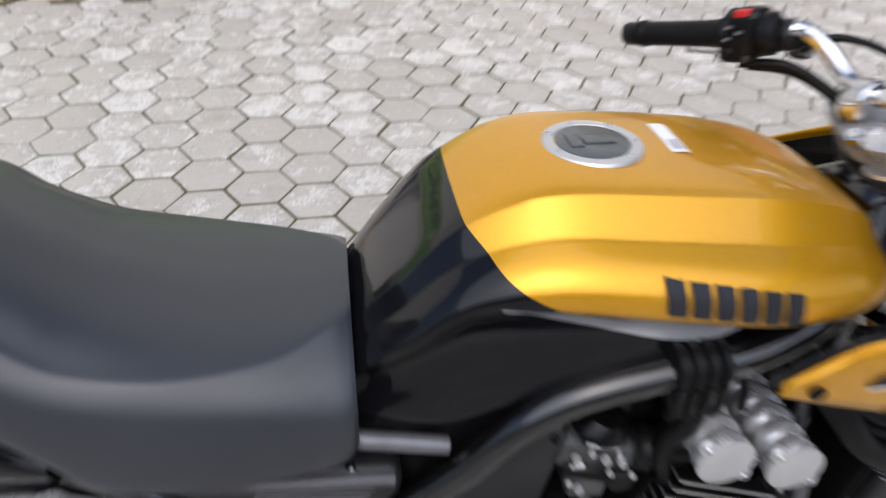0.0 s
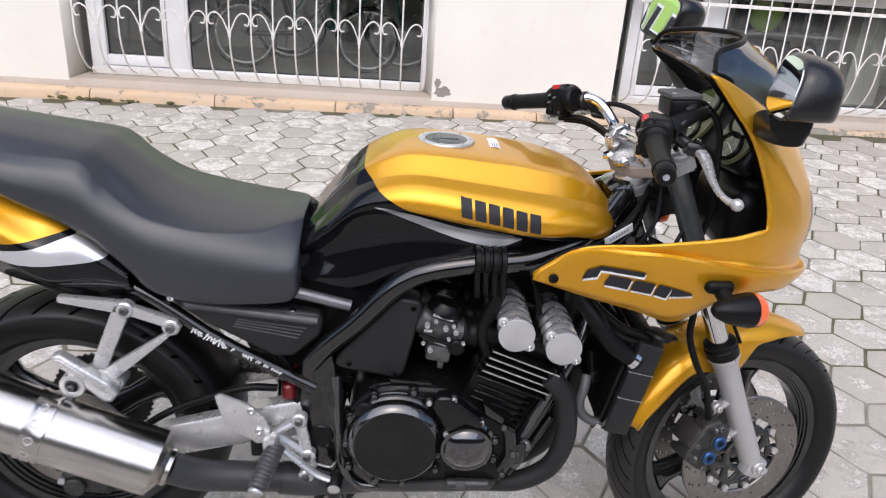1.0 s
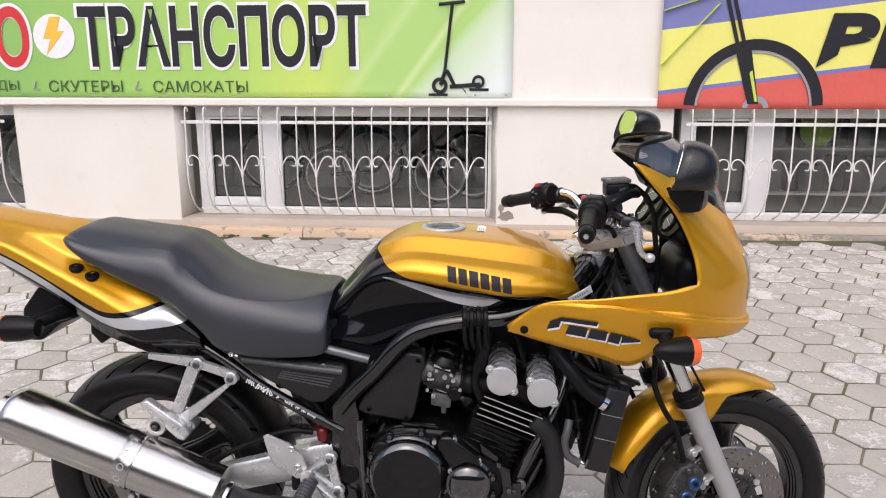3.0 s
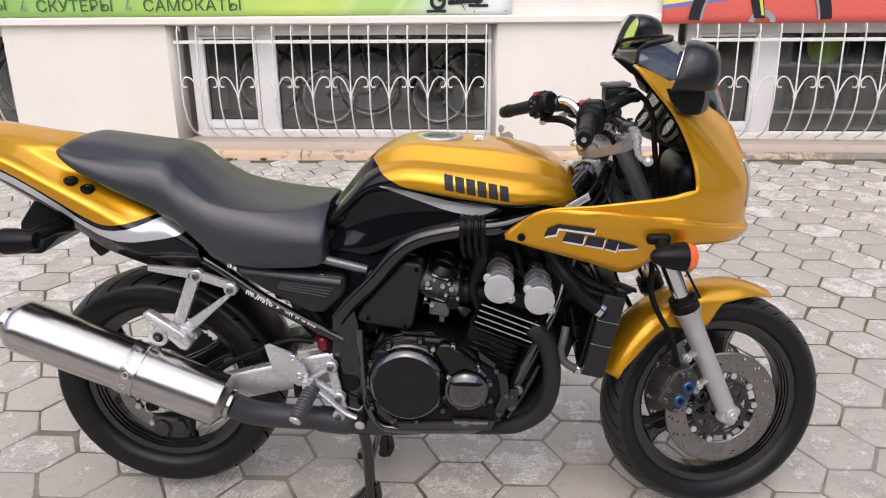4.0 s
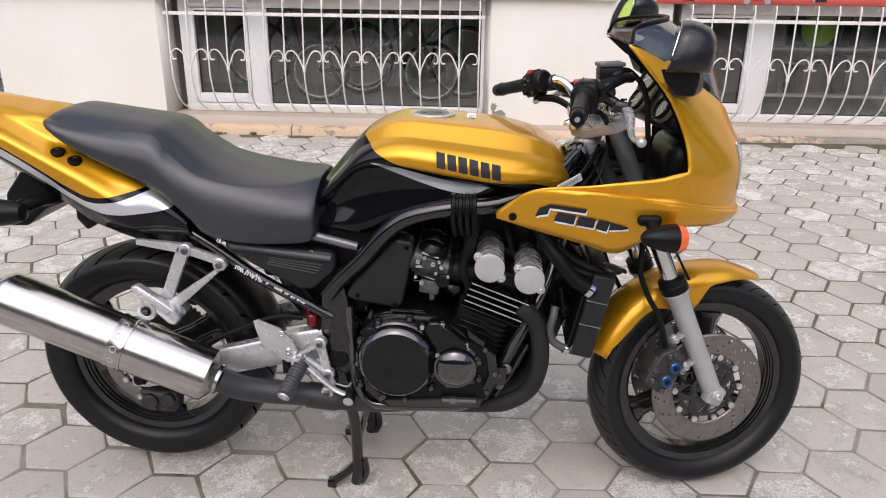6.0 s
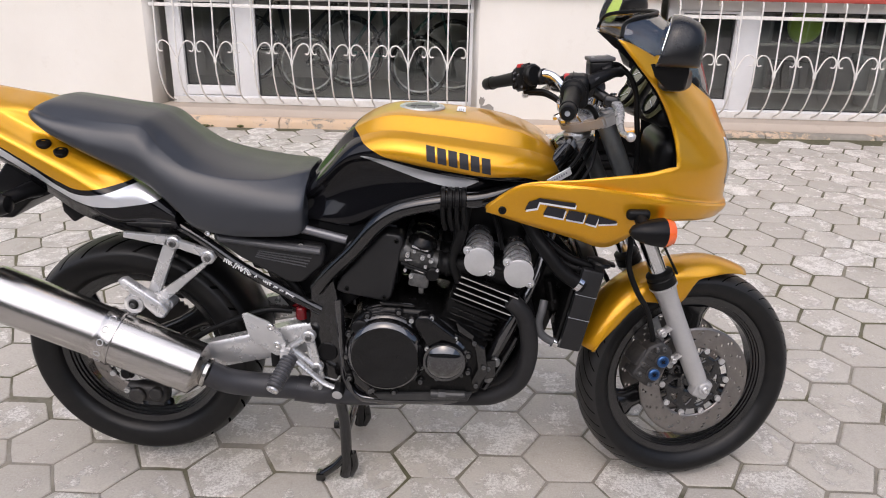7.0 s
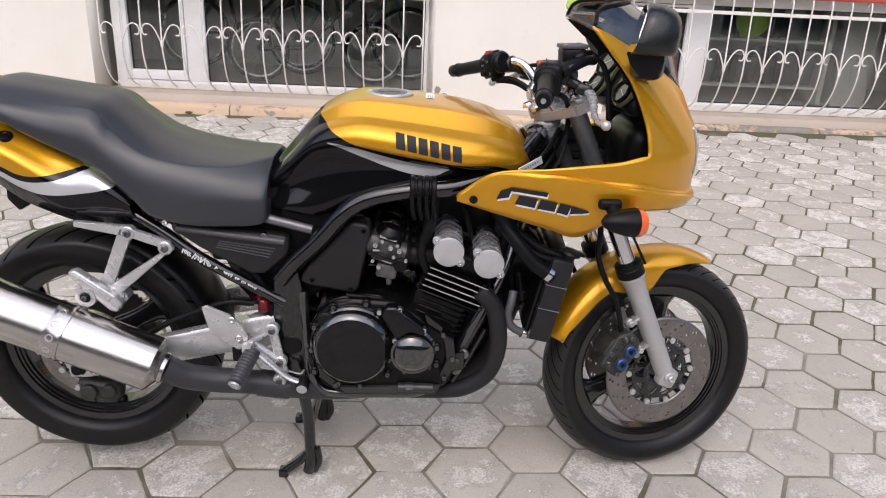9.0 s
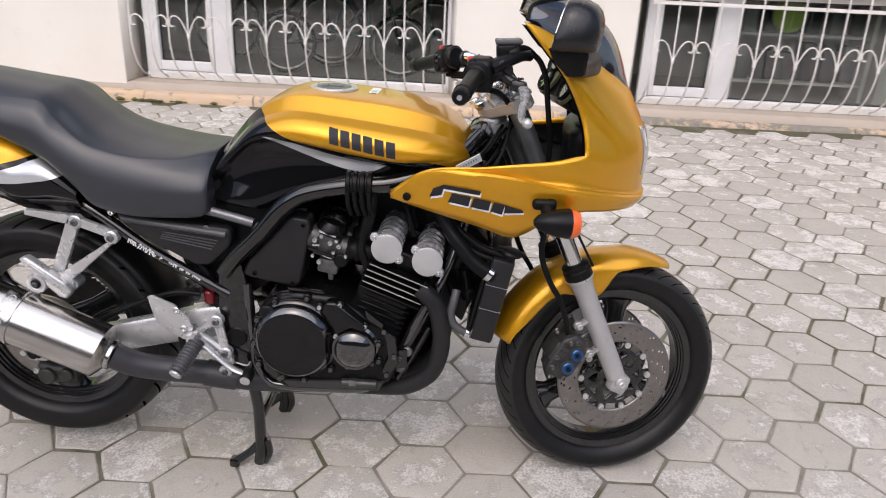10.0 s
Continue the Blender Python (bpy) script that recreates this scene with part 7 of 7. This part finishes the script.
part("rear_brake_hose", tube_bm([(.438, -.115, .50), (.44, -.118, .46), (.43, -.12, .42)], .011, 4, 10), m_rubber, bike)
part("rear_brake_line", tube_bm([(.40, -.12, .50), (.34, -.13, .505), (.25, -.125, .47), (.17, -.125, .43), (.08, -.125, .36)], .0075, 6, 10), m_rubber, bike)
part("rear_brake_line", tube_bm([(.43, -.11, .44), (.425, -.105, .52), (.39, -.10, .58), (.345, -.10, .61)], .012, 6, 10), m_rubber, bike)
# inner rear guard
half_body("rear_mudguard", [(-.52, [(0, 1.02), (.05, 1.018), (.055, 1.01), (.05, 1.0)]), (-.34, [(0, .93), (.07, .926), (.078, .915), (.07, .903)]), (-.16, [(0, .81), (.09, .80), (.096, .785), (.085, .758)]), (-.05, [(0, .75), (.10, .74), (.106, .722), (.095, .702)]),
                           (.09, [(0, .72), (.115, .715), (.122, .695), (.11, .672)]), (.18, [(0, .72), (.115, .72), (.12, .708), (.11, .69)])], m_plastic, 4, 4, bike)
# guard between the rear tyre and the frame
bm = bmesh.new()
arc = [radians(4 + 64 * k / 12) for k in range(13)]
grid(bm, [[Vector((AXLE_R.x + (.336 - .018 * abs(y / .092) ** 3) * math.cos(a), y, AXLE_R.z + (.336 - .018 * abs(y / .092) ** 3) * math.sin(a))) for y in (-.092, -.07, -.035, 0, .035, .07, .092)] for a in arc])
hug = part("inner_mudguard", bm, m_plastic, bike, "black inner guard ahead of the rear tyre")
hug.modifiers.new("thick", "SOLIDIFY").thickness = 0.003
# rear indicator on its stalk
for s in (-1, 1):
    bm = bmesh.new()
    rings = []
    for p, w, h in (((-.205, s * .09, .790), .030, .022), ((-.215, s * .14, .792), .022, .016), ((-.235, s * .19, .786), .022, .018)):
        rings.append([Vector(p) + Vector((w * math.cos(q), 0, h * math.sin(q))) for q in (2 * math.pi * k / 14 for k in range(14))])
    add_rings(bm, rings)
    ri = part("rear_indicator", bm, m_plastic, bike, "black rear indicator with an orange lens")
    im = along((-.235, s * .200, .781), (-.95, 0, -.03))
    part("indicator_body", lathe_bm([(.008, -.026), (.020, -.022), (.027, .0), (.031, .030), (.031, .055)], im, 24), m_plastic, ri)
    part("lens", lathe_bm([(.032, .0555), (.030, .066), (.020, .080), (.004, .085)], im, 24), m_orange, ri, "orange indicator lens")
bm = plate_bm([(-.262, .862), (-.204, .826), (-.172, .778), (-.226, .758), (-.278, .714), (-.330, .714), (-.316, .797)], -.105, .105, .008, 3)
part("plate_bracket", bm, m_plastic, bike, "black plastic bracket under the tail")
bm = plate_bm([(-.150, .768), (-.100, .728), (-.128, .706), (-.152, .735)], -.10, .10, .006, 2)
part("guard_lug", bm, m_plastic, bike)
# red tail lamp at the rear end
bm = box_bm((.03, .12, .045), Matrix.Translation((-.550, 0, 1.045)), .01)
part("tail_lamp", bm, m_red, bike, "red tail lamp")
# rubber grommets in the tail cowl
for gx in (-.160, -.116):
    gi, gj = min(((i, j) for i in range(1, len(tail_grid) - 1) for j in range(25, 36)), key=lambda q: abs(tail_grid[q[0]][q[1]].x - gx) + abs(tail_grid[q[0]][q[1]].y + .119))
    spot = tail_grid[gi][gj]
    nrm = (tail_grid[gi + 1][gj] - tail_grid[gi - 1][gj]).cross(tail_grid[gi][gj + 1] - tail_grid[gi][gj - 1]).normalized()
    nrm = nrm if nrm.z > 0 else -nrm
    nrm = (nrm + Vector((0, 0, .9))).normalized()
    for s in (1, -1):
        bm = lathe_bm([(.0150, -.010), (.0162, .0002), (.0158, .0012), (.0128, .0026), (.0098, .0022), (.0088, .0002), (.001, .0002)], along((spot.x, (spot.y - .002) * s, spot.z + .0015), (nrm.x, nrm.y * s, nrm.z)), 24)
        part("grommet", bm, m_rubber, tail, "black rubber grommet")

for s in (-1, 1):
    # pillion rest hanger
    y = s * .142
    ya, yb2 = s * .134, s * .150
    bm = plate_bm([(.048, .556), (.086, .546), (.112, .528), (.100, .500), (.070, .512)], s * .130, s * .156, .005, 2)
    pr = part("pillion_hanger", bm, m_alloy, bike, "silver cast pillion rest hanger")
    for poly in ([(.116, .692), (.146, .684), (.082, .540), (.054, .548)], [(.230, .652), (.206, .622), (.088, .518), (.074, .546)], [(.130, .694), (.228, .660), (.222, .640), (.128, .672)], [(.132, .696), (.016, .704), (.014, .691), (.120, .672)]):
        part("strut", plate_bm(poly, ya, yb2, .003, 2), m_alloy, pr)
    for p in ((.134, .680), (.214, .646)):
        bm = bmesh.new()
        cyl(bm, (p[0], y - .011, p[1]), (0, 1, 0), .0165, .022, 20, .003)
        part("boss", bm, m_alloy, pr)
    for p in ((.134, .680), (.214, .646)):
        bolt_head(pr, (p[0], y + s * .011, p[1]), (0, s, 0), .0085, .005, m_cast)
    bm = plate_bm([(-.004, .590), (.014, .596), (.098, .534), (.112, .512), (.098, .492), (.080, .496), (.010, .568)], s * .150, s * .176, .006, 3)
    peg = part("pillion_rest", bm, m_alloy, pr)
    bm = plate_bm([(.006, .586), (.016, .588), (.090, .530), (.080, .522)], s * .1755, s * .179, .001, 1)
    part("rest_rib", bm, m_alloy, pr)
    bm = bmesh.new()
    cyl(bm, (.100, y - .008, .518), (0, 1, 0), .014, .040, 18, .003)
    part("rest_pivot", bm, m_alloy, pr)
    # rider's rest plate
    y = s * .150
    bm = bmesh.new()
    for p, q in (((.447, .448), (.462, .362)), ((.447, .448), (.398, .415)), ((.398, .415), (.462, .362)), ((.398, .415), (.375, .390)), ((.462, .362), (.470, .330)), ((.47, .33), (.455, .318))):
        tube(bm, [(p[0], y, p[1]), (q[0], y, q[1])], .0115, 2, 10, flat=.75)
    for p in ((.447, .448), (.462, .362), (.458, .310), (.398, .405)):
        cyl(bm, (p[0], y - .011, p[1]), (0, 1, 0), .0165, .022, 20, .003)
    rp = part("rest_plate", bm, m_alloy, bike, "silver cast footrest plate")
    for p in ((.447, .448), (.462, .362), (.458, .310)):
        bolt_head(rp, (p[0], y + s * .010, p[1]), (0, s, 0), .0085, .006, m_cast)
    bm = plate_bm([(.288, .508), (.300, .512), (.352, .490), (.380, .462), (.392, .430), (.380, .400), (.366, .398), (.315, .432), (.300, .455)], s * .158, s * .166, .003, 2)
    hp2 = part("heel_plate", bm, m_alloy, bike, "silver heel guard plate")
    for p in ((.358, .478), (.371, .430)):
        bolt_head(hp2, (p[0], s * .166, p[1]), (0, s, 0), .0085, .005, m_chrome)
    bm = bmesh.new()
    p0, p1 = Vector((.405, s * .175, .405)), Vector((.379, s * .250, .358))
    dd = (p1 - p0).normalized()
    n = 11
    prof = []
    for k in range(n):
        h = (p1 - p0).length * k / n
        prof += [(.0165, h), (.0195, h + .002), (.0195, h + .005), (.0165, h + .007)]
    lathe(bm, prof, along(p0, dd), 18)
    fr = part("footrest", bm, m_lip, bike, "ribbed black rubber footrest")
    bm = lathe_bm([(.013, 0), (.015, .002), (.015, .006), (.010, .008)], along(p1 + dd * .001, dd), 18)
    part("rest_tip", bm, m_alloy, fr)
    bm = box_bm((.026, .03, .03), Matrix.Translation(p0 + Vector((-.012, 0, .004))), .006)
    part("rest_knuckle", bm, m_alloy, fr)
# brake pedal
bm = tube_bm([(.405, -.168, .402), (.440, -.172, .370), (.480, -.175, .335), (.510, -.178, .322)], [.011, .010, .009, .008], 5, 12, flat=.6)
pedal = part("brake_pedal", bm, m_alloy, bike, "silver brake pedal with a rubber pad")
bm = bmesh.new()
lathe(bm, [(.014, 0), (.0155, .004), (.0155, .028), (.013, .032)], along((.520, -.160, .318), (-.05, -1, -.25)), 18)
part("pedal_pad", bm, m_rubber, pedal)
bm = lathe_bm([(.0125, .0325), (.0125, .0345), (.006, .0355)], along((.520, -.160, .318), (-.05, -1, -.25)), 18)
part("pad_tip", bm, m_alloy, pedal)
bm = bmesh.new()
box(bm, (.022, .02, .04), Matrix.Translation((.362, -.155, .385)), .005)
part("brake_switch", bm, m_plastic, bike)

# ---- centre stand ----
bm = bmesh.new()
for y in (-.118, .118):
    tube(bm, [(.500, y * .75, .250), (.515, y * .85, .17), (.520, y, .06), (.515, y, .016)], [.015, .015, .015, .016], 5, 12)
    tube(bm, [(.515, y, .075), (.490, y * 1.02, .045), (.452, y * 1.02, .014)], [.010, .011, .012], 4, 10)
    tube(bm, [(.536, y * .97, .085), (.541, y * .97, .045), (.528, y, .016)], .010, 4, 10)
    box(bm, (.026, .030, .022), Matrix.Translation((.450, y * 1.02, .0125)), .005)
tube(bm, [(.518, -.095, .14), (.518, .095, .14)], .012, 2, 12)
stand = part("centre_stand", bm, m_frame, bike, "black steel centre stand, folded down")
bm = plate_bm([(.47, .30), (.55, .30), (.545, .235), (.48, .235)], -.11, .11, .006)
part("stand_bracket", bm, m_frame, bike)

# ---- the ground: level round the motorcycle, rising gently to the building ----
RISE_FROM, RISE = 0.1, 0.043


def ground_z(y):
    return RISE * max(0.0, min(y, 3.9) - RISE_FROM)


bm = bmesh.new()
rows = [[bm.verts.new((x, y, ground_z(y) - d)) for x in (-200, 200)] for y, d in ((-200, 0.003), (-0.05, 0.003), (RISE_FROM, 0.006), (0.25, 0.003), (3.9, 0.003), (200, 0.003))]
for r0, r1 in zip(rows, rows[1:]):
    bm.faces.new((r0[0], r0[1], r1[1], r1[0]))
ground = tagged(part("ground", bm, m_joint), "sandy ground with mossy joints under the pavers", "ground", kind="structure")

# moss along the foot of the kerb
rng = random.Random(11)
bm = bmesh.new()
for i in range(1100):
    u = rng.uniform(-4.0, 5.0)
    if noise.noise(Vector((u * 1.2, 4.4, 0))) + (0.35 if u > 2.0 else -0.12) < rng.uniform(-0.1, 0.5):
        continue
    s = rng.uniform(0.008, 0.024)
    M = WALL @ Matrix.Translation((u, rng.uniform(-0.02, 0.004), 0.0)) @ Matrix.Diagonal((s * rng.uniform(1, 2), s, s * rng.uniform(0.3, 0.8), 1))
    bmesh.ops.create_icosphere(bm, subdivisions=1, radius=1.0, matrix=M)
tagged(part("moss", bm, m_moss), "green moss along the foot of the kerb", "moss", kind="stuff")

# hexagonal pavers
SIDE, GAP, TURN = 0.1243, 0.0031, radians(1.05)
C0 = Vector((0.7485, 0.0133, 0))


def hexagon(bm, m, a, rnd):
    """One paver with softened, slightly broken edges; its top lies at z = 0."""
    ring = []
    for k in range(6):
        c0, c1 = [Vector((math.cos(math.pi / 3 * q), math.sin(math.pi / 3 * q), 0)) for q in (k, k + 1)]
        ring.append(c0 * (a + rnd.uniform(-0.0034, 0.0012)))
        ring.append((c0 * .5 + c1 * .5) * (a + rnd.uniform(-0.0022, 0.0012)))
    vs = [[bm.verts.new(m @ (q * (1 - i / a) + Vector((0, 0, z)))) for q in ring] for i, z in ((0, -0.03), (0, -0.0040), (0.0026, -0.0010), (0.008, 0.0))]
    for r0, r1 in zip(vs, vs[1:]):
        for k in range(12):
            bm.faces.new((r0[k], r0[(k + 1) % 12], r1[(k + 1) % 12], r1[k]))
    bm.faces.new(vs[-1])


rng = random.Random(7)
kinds = []
for k in range(8):
    bm = bmesh.new()
    hexagon(bm, Matrix(), SIDE - (GAP if k < 4 else GAP + 0.0014), rng)
    finish(bm, 60)
    me = bpy.data.meshes.new("paver")
    bm.to_mesh(me)
    bm.free()
    me.materials.append(m_paver)
    kinds.append(me)
far = bmesh.new()
rot = Matrix.Rotation(TURN, 4, "Z")
pavement = empty("pavement", label="worn grey hexagonal concrete pavers with mossy joints", category="paving", kind="structure")
for i in range(-44, 46):
    for j in range(-34, 24):
        p = C0 + rot @ Vector((1.5 * SIDE * i, math.sqrt(3) * SIDE * (j + (i % 2) / 2), 0))
        if (WALL.inverted() @ p).y > -0.06:
            continue
        m = Matrix.Translation((p.x + rng.uniform(-0.003, 0.003), p.y + rng.uniform(-0.003, 0.003), ground_z(p.y) + rng.uniform(-0.0010, 0.0012))) @ pose(0, 0, 0, math.degrees(math.atan(RISE)) if p.y > RISE_FROM else 0) @ rot @ pose(0, 0, 0, rng.uniform(-0.35, 0.35), rng.uniform(-0.35, 0.35), 60 * rng.randrange(6) + rng.uniform(-0.8, 0.8))
        if -0.75 < p.x < 2.45 and -0.62 < p.y < 2.75 and not (p.y > 1.6 and p.x < 0.0):
            ob = new("paver", kinds[rng.randrange(4) + (4 if p.y > 0.4 else 0)])
            ob.parent = pavement
            ob.matrix_basis = m
        else:
            hexagon(far, m, SIDE - GAP - 0.0008, rng)
part("pavers", far, m_paver_far, pavement, sharp=60)["kind"] = "stuff"
